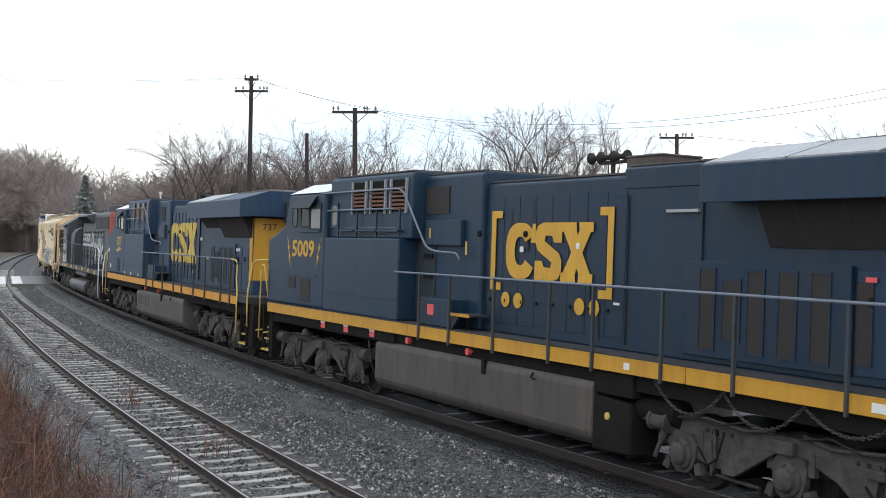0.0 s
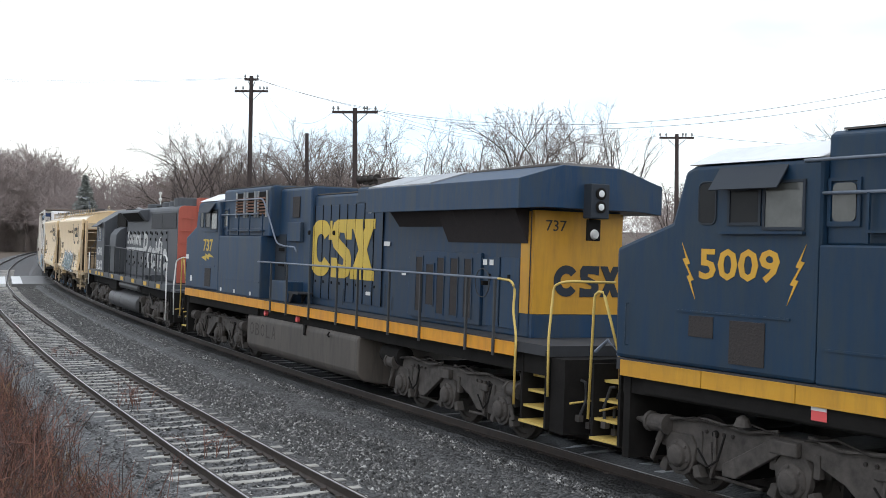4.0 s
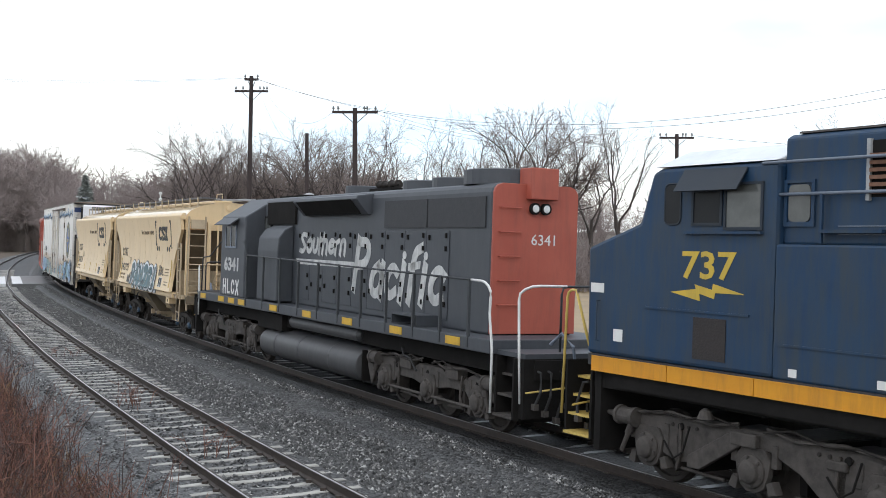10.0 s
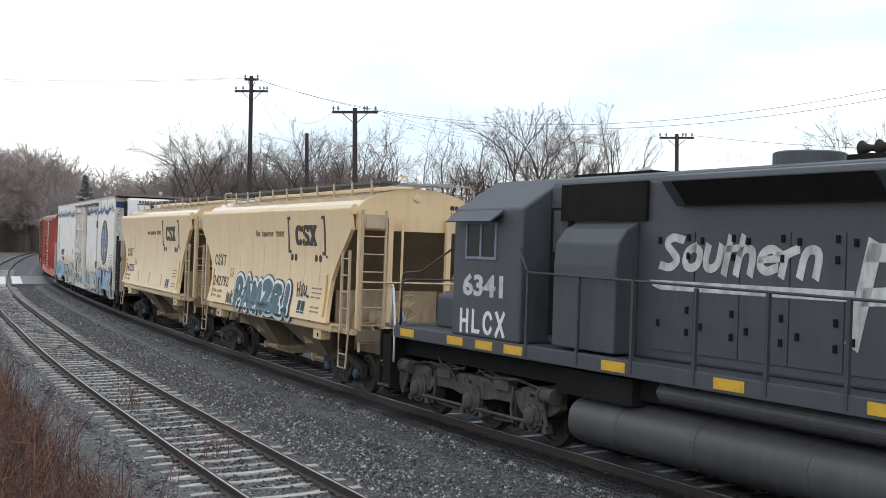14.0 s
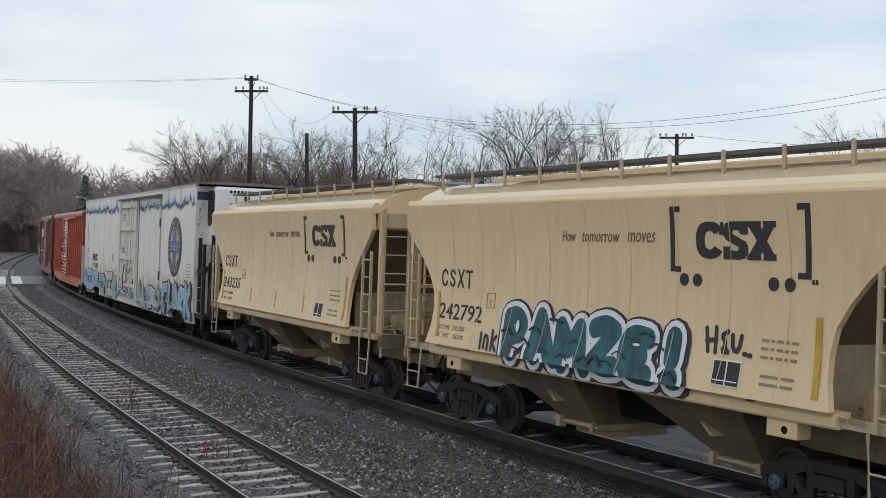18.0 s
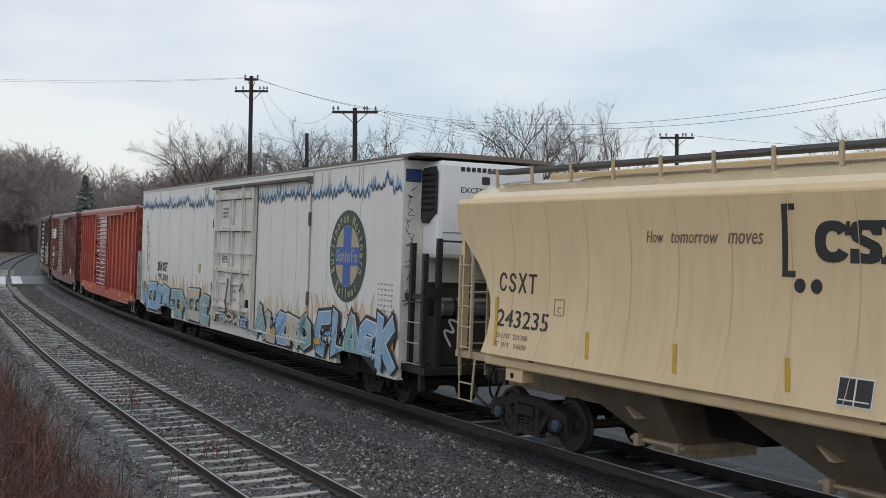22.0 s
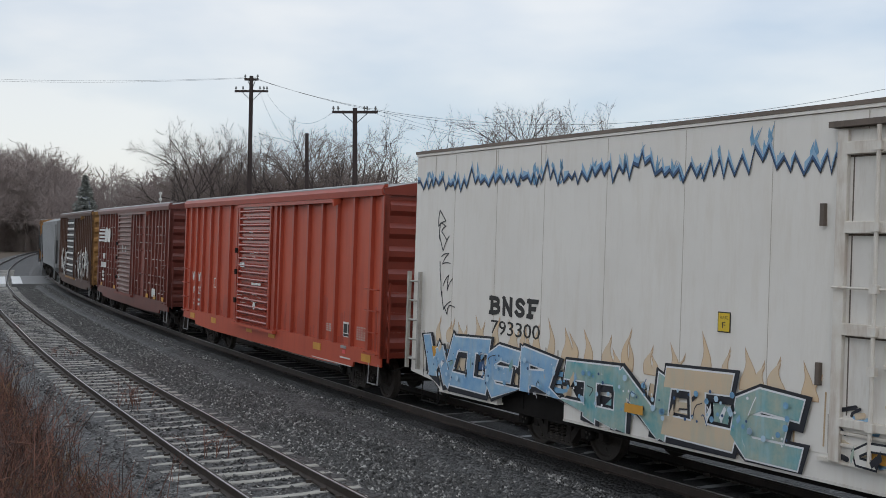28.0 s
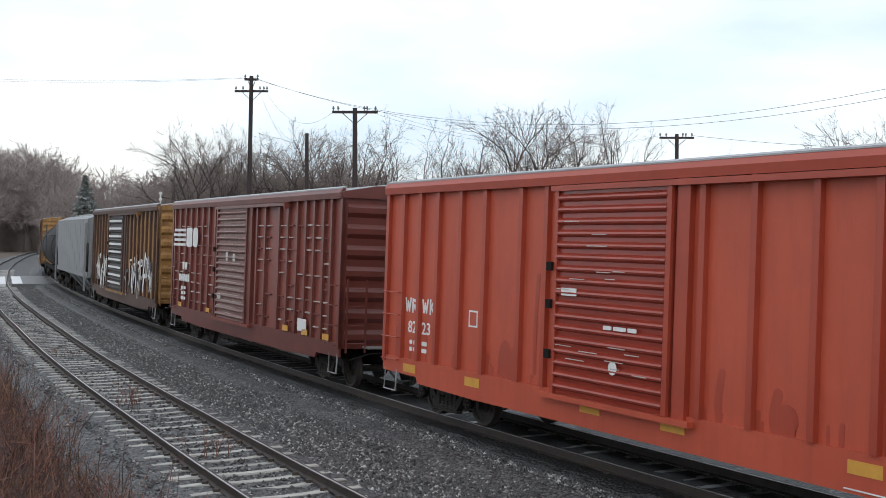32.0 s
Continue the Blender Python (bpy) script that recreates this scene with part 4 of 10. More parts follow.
def horn(car, x, z):
    ob = part("air_horn", Mesher().box(x - 0.35, x + 0.35, -0.04, 0.04, z, z + 0.05).box(x - 0.03, x + 0.03, -0.03, 0.03, z - 0.25, z), frame_steel, car)
    for dx, s in ((-0.3, 1), (-0.12, -1), (0.08, 1), (0.26, -1), (0.36, 1)):
        part("trumpet", lambda: Mesher().lathe([(-0.2, 0.03), (0.1, 0.045), (0.2, 0.075), (0.24, 0.11)], (0, 0, 0), "x", 12), frame_steel, ob, at=(x + dx, 0.02 * s, z + 0.12), turn=0 if s > 0 else math.pi, key="trumpet")


def end_hoses(car, x, s):
    """Brake and control hoses that hang on an end sheet, with a lever across it."""
    for i, y in enumerate((1.15, 0.95, 0.72, 0.5, -0.5, -0.8)):
        drop = 0.55 + 0.12 * (i % 3)
        part("air_hose", Mesher().tube([(x, y, 1.30), (x + s * 0.12, y, 1.28), (x + s * 0.2, y + 0.05, 1.30 - drop * 0.6), (x + s * 0.12, y + 0.1, 1.30 - drop)], 0.026, 6), rubber, car)
        part("hose_coupling", B(min(x + s * 0.06, x + s * 0.16), max(x + s * 0.06, x + s * 0.16), y + 0.05, y + 0.14, 1.22 - drop, 1.32 - drop), truck_grey, car)
    part("jumper_cable", Mesher().tube([(x, 0.9, 1.75), (x + s * 0.25, 0.85, 1.95), (x + s * 0.45, 0.75, 1.75), (x + s * 0.35, 0.6, 1.25), (x + s * 0.15, 0.55, 1.05)], 0.03, 6), handrail_steel, car)
    part("uncoupling_lever", Mesher().tube([(x + s * 0.06, 1.4, 0.95), (x + s * 0.1, 0.9, 1.0), (x + s * 0.25, 0.2, 1.1)], 0.018, 5), rail_yellow, car)


def wide_cab_locomotive(label, number, style):
    """Long six-axle diesel with a wide nose, radiator wings and a yellow rear end. Local x runs to the cab end."""
    car = thing("diesel_locomotive", label, "locomotive", "locomotives of the train")
    hood = 0.95
    paint, hood_paint = (blue, hood_blue) if style == "brackets" else (faded_blue, faded_hood_blue)
    wing_x, riser_x, horn_x, stack_x = (-5.53, -3.2, -1.62, -3.4) if style == "brackets" else (-3.46, -1.76, -0.28, -2.5)
    # underframe and sill
    part("underframe", B(-10.9, 10.9, -1.40, 1.40, 1.30, 1.62), under_black, car)
    part("deck", B(-10.9, 10.95, -1.50, 1.50, 1.63, 1.80), deck_grey, car)
    cuts = [-9.87, -9.2, -8.2, -6.35, -5.4, -3.3, -2.1, -0.4, 1.2, 2.9, 3.5, 5.6, 7.6, 9.2, 10.85]
    for a, b in zip(cuts[:-1], cuts[1:]):
        part("sill_plate", B(a + 0.008, b - 0.008, 1.50, 1.525, 1.55, 1.775), yellow if style == "brackets" else orange_sill, car)
        for z in (1.55, 1.755):
            part("sill_rim", B(a + 0.03, b - 0.03, 1.525, 1.533, z, z + 0.02), yellow if style == "brackets" else orange_sill, car)
    part("sill_far", B(-9.87, 10.85, -1.525, -1.50, 1.55, 1.775), yellow, car)
    part("skirt", B(3.6, 10.4, 1.40, 1.47, 1.34, 1.55), under_black, car)
    # nose and cab
    prof = [(9.95, 1.8), (11.02, 1.8), (11.05, 3.40), (9.90, 3.76), (9.66, 4.46), (9.5, 4.52), (7.35, 4.52), (7.35, 1.8)]
    part("cab", Mesher().prism(prof, -1.48, 1.48), paint, car, bevel=0.06)
    part("cab_roof", Mesher().prism([(-1.50, 4.53), (-0.85, 4.80), (0.85, 4.80), (1.50, 4.53)], 7.35, 9.62, "x"), silver, car, "silver-painted slanted cab roof", bevel=0.03)
    part("windshield", Mesher().prism([(9.925, 3.82), (9.735, 4.36), (9.715, 4.36), (9.9, 3.82)], 0.35, 1.25), glass, car)
    part("windshield", Mesher().prism([(9.925, 3.82), (9.735, 4.36), (9.715, 4.36), (9.9, 3.82)], -1.25, -0.35), glass, car)
    quarter = part("quarter_window", Mesher().prism(rounded(9.06, 9.38, 3.73, 4.29, 0.09, 4), 1.478, 1.488), glass, car)
    part("window_frame", Mesher().tube([(a, 1.486, b) for a, b in rounded(9.06, 9.38, 3.73, 4.29, 0.09, 4) + [(9.38, 4.2)]], 0.014, 5), sooty_blue, quarter)
    for a, b, c, d, pane in ((8.31, 8.80, 3.75, 4.16, glass), (7.60, 8.20, 3.69, 4.24, pale_glass)):
        win = part("side_window", B(a, b, 1.475, 1.490, c, d), pane, car)
        for e, f, g, h in ((a - 0.04, b + 0.04, c - 0.04, c), (a - 0.04, b + 0.04, d, d + 0.035), (a - 0.04, a, c, d), (b, b + 0.04, c, d)):
            part("window_frame", B(e, f, 1.482, 1.503, g, h), sooty_blue, win)
    part("window_sill", B(7.55, 8.95, 1.484, 1.545, 3.60, 3.635), paint, car)
    part("window_shade", Mesher().prism([(1.49, 4.47), (1.70, 4.17), (1.685, 4.16), (1.49, 4.44)], 7.84, 9.0, "x"), sooty_blue, car)
    rw = part("rear_window", Mesher().prism(rounded(6.92, 7.26, 3.76, 4.22, 0.07, 3), 1.352, 1.372), pale_glass, car)
    part("window_frame", Mesher().box(6.85, 7.33, 1.352, 1.38, 3.70, 3.76).box(6.85, 7.33, 1.352, 1.38, 4.24, 4.28).box(6.85, 6.90, 1.352, 1.38, 3.76, 4.24).box(7.28, 7.33, 1.352, 1.38, 3.76, 4.24), paint, rw)
    part("nose_vent", B(8.15, 8.75, 1.478, 1.492, 1.92, 2.48), dark_grille, car)
    part("grab_iron", Mesher().tube([(10.75, 1.48, 2.0), (10.75, 1.53, 2.0), (10.75, 1.53, 2.6), (10.75, 1.48, 2.6)], 0.01, 5), paint, car)
    part("nose_headlight", Mesher().lathe([(0, 0.16), (0.06, 0.15), (0.07, 0.02)], (10.35, 0, 3.72), "x", 14), lens_glass, car)
    # equipment cabinet behind the cab: wide low part, set-back upper part with brake grids
    part("equipment_cabinet", B(3.5, 7.349, -1.48, 1.48, 1.80, 3.48), paint, car, bevel=0.03)
    part("cabinet_seam", B(3.55, 7.2, 1.481, 1.495, 2.215, 2.245), paint, car)
    part("upper_cabinet", Mesher().prism([(-1.35, 3.48), (-1.35, 4.80), (-1.25, 4.86), (1.25, 4.86), (1.35, 4.80), (1.35, 3.48)], 3.2, 7.348, "x"), paint, car, bevel=0.03)
    for a, b in ((5.32, 6.10), (4.36, 5.14), (3.38, 4.17)):
        g = part("brake_grid", B(a + 0.06, b - 0.06, 1.352, 1.36, 4.04, 4.70), under_black, car, "rust-red brake resistor grid")
        for k in range(6):
            part("louvre", lambda: Mesher().prism([(0, -0.02), (0.05, -0.025), (0.05, 0.02), (0, 0.025)], 0, b - a - 0.12, "x"), rust_grille, g, at=(a + 0.06, 1.362, 4.10 + 0.085 * k), key=("louvre", round(b - a, 2)))
        for x in (a + 0.02, b - 0.06):
            part("grid_edge", B(x, x + 0.05, 1.352, 1.40, 4.0, 4.72), steel_frame_grey, g)
    for a, b in ((3.6, 4.6), (4.7, 5.7), (5.8, 6.7)):
        part("ledge", B(a, b, 1.352, 1.47, 3.62, 3.66), paint, car)
    # long hood
    part("hood_raised", Mesher().prism([(-hood - 0.1, 1.8), (-hood - 0.1, 4.73), (-0.95, 4.78), (0.95, 4.78), (hood + 0.1, 4.73), (hood + 0.1, 1.8)], 0.93, 3.52, "x"), paint, car, bevel=0.04)
    part("hood", Mesher().prism([(-hood, 1.8), (-hood, 4.50), (-0.86, 4.55), (0.86, 4.55), (hood, 4.50), (hood, 1.8)], -9.35, 0.928, "x"), hood_paint, car, bevel=0.03)
    part("hood_riser", Mesher().prism([(-hood - 0.01, 4.30), (-hood - 0.01, 4.62), (-0.88, 4.66), (0.88, 4.66), (hood + 0.01, 4.62), (hood + 0.01, 4.30)], wing_x - 0.1, riser_x, "x"), hood_paint, car, bevel=0.02)
    for a, b, z, w in ((3.25, 7.2, 4.862, 1.28), (0.98, 3.18, 4.782, 0.98), (riser_x + 0.02, 0.9, 4.552, 0.89), (wing_x - 0.05, riser_x - 0.03, 4.662, 0.9)):
        part("roof_plate", B(a, b, -w, w, z, z + 0.025), dark_roof, car)
    gx, hx = ((2.18, 3.1), (1.55, 2.98)) if style == "brackets" else ((1.72, 2.22), (1.42, 2.40))
    part("hood_grille", B(*gx, hood + 0.102, hood + 0.125, 3.99, 4.53), dark_grille, car)
    part("hood_box", B(*hx, hood + 0.1, hood + 0.20, 3.36, 3.86), paint, car, bevel=0.015)
    part("walkway_box", B(1.35, 2.62, 1.0, 1.46, 1.81, 2.34), paint, car, bevel=0.02)
    part("walkway_step", Mesher().box(0.6, 1.3, 1.05, 1.45, 2.06, 2.10).prism([(1.26, 1.81), (1.30, 1.81), (1.30, 2.06), (1.0, 2.06)], 1.40, 1.44).prism([(1.26, 1.81), (1.30, 1.81), (1.30, 2.06), (1.0, 2.06)], 1.07, 1.11), deck_grey, car)
    part("step_edge", B(0.6, 1.3, 1.452, 1.462, 2.05, 2.11), yellow if style == "brackets" else deck_grey, car)
    part("engine_door_panel", B(2.66, 3.48, hood + 0.102, hood + 0.118, 1.9, 3.55), sooty_blue, car)
    for z in (2.7, 3.1):
        part("panel_vent", B(2.75, 3.1, hood + 0.118, hood + 0.16, z, z + 0.09), under_black, car)
    for z in (3.70, 3.60):
        part("cabinet_bead", B(3.9, 6.5, 1.352, 1.362, z, z + 0.012), handrail_steel, car)
    if style == "brackets":
        part("nose_vent", B(9.05, 9.5, 1.478, 1.492, 2.22, 2.50), dark_grille, car)
    part("nose_seam", B(7.75, 9.75, 1.478, 1.498, 2.54, 2.57), paint, car)
    doors = [0.83, 0.3, -0.22, -0.75, -1.24, -1.74, -2.25, -2.78, -3.27]
    for a, b in zip(doors[:-1], doors[1:]):
        d = part("hood_door", lambda: B(0.006, -(b - a) - 0.006, 0, 0.022 if style == "plain" else 0.008, 0, 2.28), hood_paint, car, at=(b, hood, 1.98), bevel=0.006, key=("hood_door", style, round(a - b, 2)))
        part("latch", lambda: B(-0.02, 0.02, 0.02, 0.04, -0.03, 0.03), under_black, d, at=(0.38, 0, 0.42), key="latch")
    for x in doors:
        part("door_seam", lambda: B(-0.007, 0.007, 0.02, 0.038, 1.99, 4.28) if style == "plain" else B(-0.005, 0.005, 0.006, 0.014, 1.99, 4.28), under_black if style == "plain" else sooty_blue, car, at=(x, hood, 0), key="loco_seam_" + style)
    for x in (1.0, -0.48):
        part("round_latch", lambda: Mesher().lathe([(0, 0.06), (0.03, 0.055), (0.035, 0.02)], (0, 0, 0), "y", 12), under_black, car, at=(x, hood + (0.1 if x > 0.93 else 0.036), 3.60), key="round_latch")
    # radiator end: framed grille doors and tall doors
    part("grille_bank", B(-7.75, -4.72, hood, hood + 0.07, 1.90, 3.24), hood_paint, car, bevel=0.01)
    for a, b, c, e in ((-5.36, -5.08, 2.02, 3.12), (-5.86, -5.54, 2.17, 2.98), (-6.30, -6.02, 2.02, 3.12), (-6.87, -6.58, 2.02, 3.12), (-7.42, -7.14, 2.02, 3.12)):
        part("grille_door", B(a, b, hood + 0.072, hood + 0.078, c, e), dark_grille, car)
        for p, q, u, v in ((a - 0.03, a, c - 0.03, e + 0.03), (b, b + 0.03, c - 0.03, e + 0.03), (a, b, c - 0.03, c), (a, b, e, e + 0.03)):
            part("grille_frame", B(p, q, hood + 0.071, hood + 0.086, u, v), hood_paint, car)
    for a, b in ((-8.36, -7.80), (-9.05, -8.42)):
        d = part("hood_door", B(a, b, hood, hood + 0.028, 1.92, 3.18), paint, car, bevel=0.008)
        part("latch", B(a + 0.3, a + 0.36, hood + 0.03, hood + 0.05, 2.75, 2.87), under_black, d)
    if style == "plain":
        hw = part("brake_wheel", Mesher().tube([(-7.95 + 0.26 * math.cos(a), hood + 0.14, 2.70 + 0.26 * math.sin(a)) for a in [2 * math.pi * i / 24 for i in range(25)]], 0.011, 5), black_rail, car)
        part("hub", Mesher().box(-7.98, -7.92, hood + 0.03, hood + 0.15, 2.66, 2.74), under_black, hw)
        decal("notice", [rect(-7.92, -7.78, 3.03, 3.13), rect(-8.16, -8.02, 3.03, 3.13)], white_text, car, hood + 0.036)
    else:
        for a, b in ((-8.06, -7.82), (-8.9, -8.55)):
            part("grille_door", B(a, b, hood + 0.03, hood + 0.045, 2.05, 3.05), dark_grille, car)
    # wings over the radiators
    wing = [(0.98, 4.06), (1.50, 4.02), (1.50, 4.53), (0.62, 4.80), (-0.62, 4.80), (-1.50, 4.53), (-1.50, 4.02), (-0.98, 4.06)]
    part("radiator_wing", Mesher().prism(wing, -9.82, wing_x, "x"), paint, car, "blue flared radiator hood over the rear", bevel=0.012)
    part("radiator_screen", Mesher().prism([(0.96, 3.44), (0.975, 3.44), (1.26, 4.04), (0.96, 4.04)], -9.3, -6.35, "x"), radiator_mesh, car, "dark brown radiator screen under the wing")
    if style == "plain":
        part("radiator_screen", Mesher().prism([(0.96, 3.74), (0.975, 3.74), (1.20, 4.04), (0.96, 4.04)], -6.32, -4.1, "x"), radiator_mesh, car)
    for k in range(3):
        x = -8.6 + 0.8 * k
        part("screen_rib", Mesher().prism([(0.972, 3.46), (0.98, 3.46), (1.264, 4.04), (1.256, 4.04)], x, x + 0.03, "x"), dark_grille, car)
    for a, b in ((wing_x - 1.5, wing_x - 0.04), (wing_x - 2.95, wing_x - 1.55)):
        part("roof_screen", Mesher().prism([(1.46, 4.545), (0.60, 4.812), (0.60, 4.835), (1.46, 4.568)], a, b, "x"), roof_metal, car, "pale grey sloping roof screen")
    part("roof_fan_deck", Mesher().prism([(-9.78, 4.78), (-9.6, 4.86), (-6.6, 4.84), (-6.5, 4.78)], -0.6, 0.62), dark_roof, car, bevel=0.03)
    horn(car, horn_x, 4.84)
    part("exhaust_box", Mesher().box(stack_x, stack_x + 0.9, -0.4, 0.4, 4.57, 4.90).box(stack_x - 0.02, stack_x + 0.92, -0.42, 0.42, 4.86, 4.90), pale_stack, car, "weathered square exhaust stack", bevel=0.02)
    # rear end
    part("rear_end_panel", B(-9.44, -9.352, -0.93, 0.93, 2.22, 4.02), yellow, car, "yellow painted rear end panel")
    part("rear_end_lower", B(-9.44, -9.352, -0.93, 0.93, 1.81, 2.215), paint, car)
    part("rear_corner_side", B(-9.351, -9.06, hood + 0.002, hood + 0.012, 2.22, 4.0), yellow, car)
    lamp = part("rear_headlight", B(-10.05, -9.80, -0.19, 0.19, 3.90, 4.50), sooty_blue, car, "twin headlight in a dark blue housing", bevel=0.02)
    for z in (4.10, 4.33):
        part("bezel", Mesher().lathe([(0.03, 0.10), (-0.02, 0.105), (-0.03, 0.08)], (-10.05, 0, z), "x", 16), under_black, lamp)
        part("lens", Mesher().lathe([(-0.02, 0.08), (-0.035, 0.05), (-0.04, 0.01)], (-10.05, 0, z), "x", 14), lens_glass, lamp)
    bell = part("marker_light_box", B(-9.90, -9.82, -0.13, 0.13, 3.52, 3.895), under_black, car, bevel=0.015)
    part("amber_lens", Mesher().lathe([(0.0, 0.09), (-0.04, 0.07), (-0.05, 0.01)], (-9.90, 0, 3.63), "x", 14), sp_white, bell)
    words("rear_number", number, 0.70, 3.67, 0.19, 0.42, black_text, car, -9.446, facing="end")
    n = 22
    turn_of = [radians(38 + 284 * i / n) for i in range(n + 1)]
    shapes = [[(0.25 - 0.26 * math.cos(a), 2.805 + 0.275 * math.sin(a)) for a in turn_of] + [(0.25 - 0.12 * math.cos(a), 2.805 + 0.13 * math.sin(a)) for a in turn_of[::-1]]]
    shapes.append([(-0.04 - 0.40 * a, 2.53 + 0.55 * b) for a, b in ((0, 0), (0, 0.3), (0.3, 0.26), (0.62, 0.26), (0.62, 0.36), (0.08, 0.5), (0, 0.66), (0, 0.86), (0.12, 1), (1, 1), (1, 0.7), (0.7, 0.74), (0.4, 0.74), (0.4, 0.66), (0.92, 0.5), (1, 0.36), (1, 0.14), (0.88, 0))])
    shapes.append([(-0.47 - 0.43 * a, 2.53 + 0.55 * b) for a, b in ((0, 0), (0.32, 0.5), (0, 1), (0.36, 1), (0.5, 0.76), (0.64, 1), (1, 1), (0.68, 0.5), (1, 0), (0.64, 0), (0.5, 0.24), (0.36, 0))])
    for outline in shapes:
        part("rear_mark", Mesher().prism(outline, -9.452, -9.444, "x"), sooty_blue, car, "dark blue railway mark")
    part("rear_pilot", B(-11.3, -10.9, -1.45, 1.45, 0.45, 1.62), under_black, car)
    part("front_pilot", Mesher().prism([(10.72, 0.36), (10.86, 0.36), (10.86, 1.55), (10.72, 1.55)], -1.42, 1.42), under_black, car)
    steps(car, -10.88, -9.95, 1.52, 0.48, 1.72, 5, rail_yellow, under_black, -1)
    steps(car, 10.96, 11.75, 1.40, 0.48, 1.62, 4, rail_yellow, under_black, 1)
    coupler(car, -11.75, -1)
    coupler(car, 11.75, 1)
    end_hoses(car, -11.32, -1)
    end_hoses(car, 11.36, 1)
    # handrails
    handrail(car, [(3.5, 1.545, 2.80), (-9.30, 1.545, 2.82)], handrail_steel)
    handrail(car, [(-9.30, 1.545, 2.82), (-9.72, 1.53, 2.80), (-9.83, 1.52, 2.66), (-9.80, 1.53, 2.3), (-9.93, 1.53, 1.9), (-9.93, 1.54, 0.75)], rail_yellow)
    handrail(car, [(-10.9, 1.50, 1.0), (-10.9, 1.52, 1.9), (-10.75, 1.35, 2.78), (-10.95, 1.25, 2.84), (-11.1, 0.4, 2.84)], rail_yellow)
    for x in (2.4, 1.2, -0.38, -2.1, -3.28, -4.9, -6.34, -8.2, -9.2):
        post(car, x, 1.545, 1.50, 2.80, black_rail, 0.022)
    handrail(car, [(7.5, 1.42, 4.10), (3.9, 1.42, 4.10)], handrail_steel)
    handrail(car, [(7.6, 1.48, 4.50), (3.55, 1.48, 4.50), (3.35, 1.48, 4.42), (2.45, 1.40, 3.30), (2.2, 1.30, 3.24), (1.5, 1.25, 3.22), (1.4, 1.25, 3.1)], handrail_steel)
    handrail(car, [(10.98, 1.46, 1.9), (11.35, 1.46, 2.75), (11.55, 1.46, 2.70), (11.62, 1.46, 0.8)], rail_yellow)
    handrail(car, [(11.1, 0.8, 1.9), (11.15, 0.8, 2.8), (11.7, 0.8, 2.8), (11.7, 0.8, 0.9)], rail_yellow)
    for x in (6.7, 5.7, 4.7, 3.6):
        post(car, x, 1.42, 3.5, 4.1, paint, 0.018)
    # fuel tank and things under the sill
    tank = [(-0.9, 0.26), (0.9, 0.26), (1.30, 0.34), (1.43, 0.46), (1.46, 0.56), (1.46, 1.26), (1.38, 1.36), (-1.38, 1.36), (-1.46, 1.26), (-1.46, 0.56), (-1.43, 0.46), (-1.30, 0.34)]
    tk = part("fuel_tank", Mesher().prism(tank, -3.2, 4.5, "x"), tank_grey, car, "dirty dark grey fuel tank", bevel=0.05)
    part("tank_bracket", B(-0.05, 0.05, 1.44, 1.50, 1.1, 1.36), under_black, tk)
    part("tank_hook", Mesher().tube([(-1.6, 1.48, 1.3), (-1.6, 1.53, 1.22), (-1.7, 1.53, 1.2)], 0.02, 5), under_black, tk)
    part("air_tank", Mesher().lathe([(-5.0, 0.05), (-4.95, 0.2), (-4.1, 0.2), (-4.05, 0.05)], (0, 1.15, 1.05), "x", 14), under_black, car)
    part("bell", Mesher().lathe([(0.0, 0.12), (0.1, 0.08), (0.14, 0.03)], (8.6, 1.35, 1.12), "z", 12), truck_grey, car)
    for x in (-0.3, 2.1):
        part("red_valve", Mesher().lathe([(1.30, 0.07), (1.48, 0.07)], (x + 0.9, 0, 1.44), "y", 8), red_sign, car)
    loco_truck(car, -7.05, "ge")
    loco_truck(car, 7.85, "ge")
    srng = random.Random(len(number))
    for k in range(22):
        sx, sz = srng.uniform(-4.6, 6.9), srng.uniform(2.2, 4.2)
        side_y = hood + 0.024 if sx < 0.7 else (1.4815 if sz < 3.3 else 1.353)
        if 0.7 < sx < 7.2:
            continue
        decal("soot_streak", [stroke([(sx, sz), (sx + srng.uniform(-0.04, 0.04), sz - srng.uniform(0.2, 0.5))], srng.uniform(0.008, 0.03), 1)], sooty_blue, car, side_y + 0.0003 * k, thick=0.0012)
    # painted marks
    if style == "brackets":
        words("number", number, 9.34, 2.99, 0.42, 1.4, logo_orange, car, 1.484, bold=0.022)
        for x, s in ((9.68, 1), (7.53, -1)):
            zig = ((0.0, 3.48), (0.16, 3.20), (0.105, 3.185), (0.24, 2.98), (0.185, 2.965), (0.28, 2.72), (0.11, 3.03), (0.165, 3.045), (0.02, 3.26), (0.085, 3.275))
            decal("lightning_flash", [[(x - s * a, z) for a, z in zig]], logo_orange, car, 1.484)
        bracket("bracket", 0.68, 2.58, 4.02, -1, 0.15, logo_orange, car, hood + 0.032)
        bracket("bracket", -2.99, 2.58, 4.04, 1, 0.15, logo_orange, car, hood + 0.032)
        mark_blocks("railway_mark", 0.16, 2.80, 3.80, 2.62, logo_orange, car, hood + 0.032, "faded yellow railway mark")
        decal("dot", [ellipse(x, 2.42, 0.14, 0.14, 16) for x in (0.14, -0.27, -2.13, -2.53)], logo_orange, car, hood + 0.032)
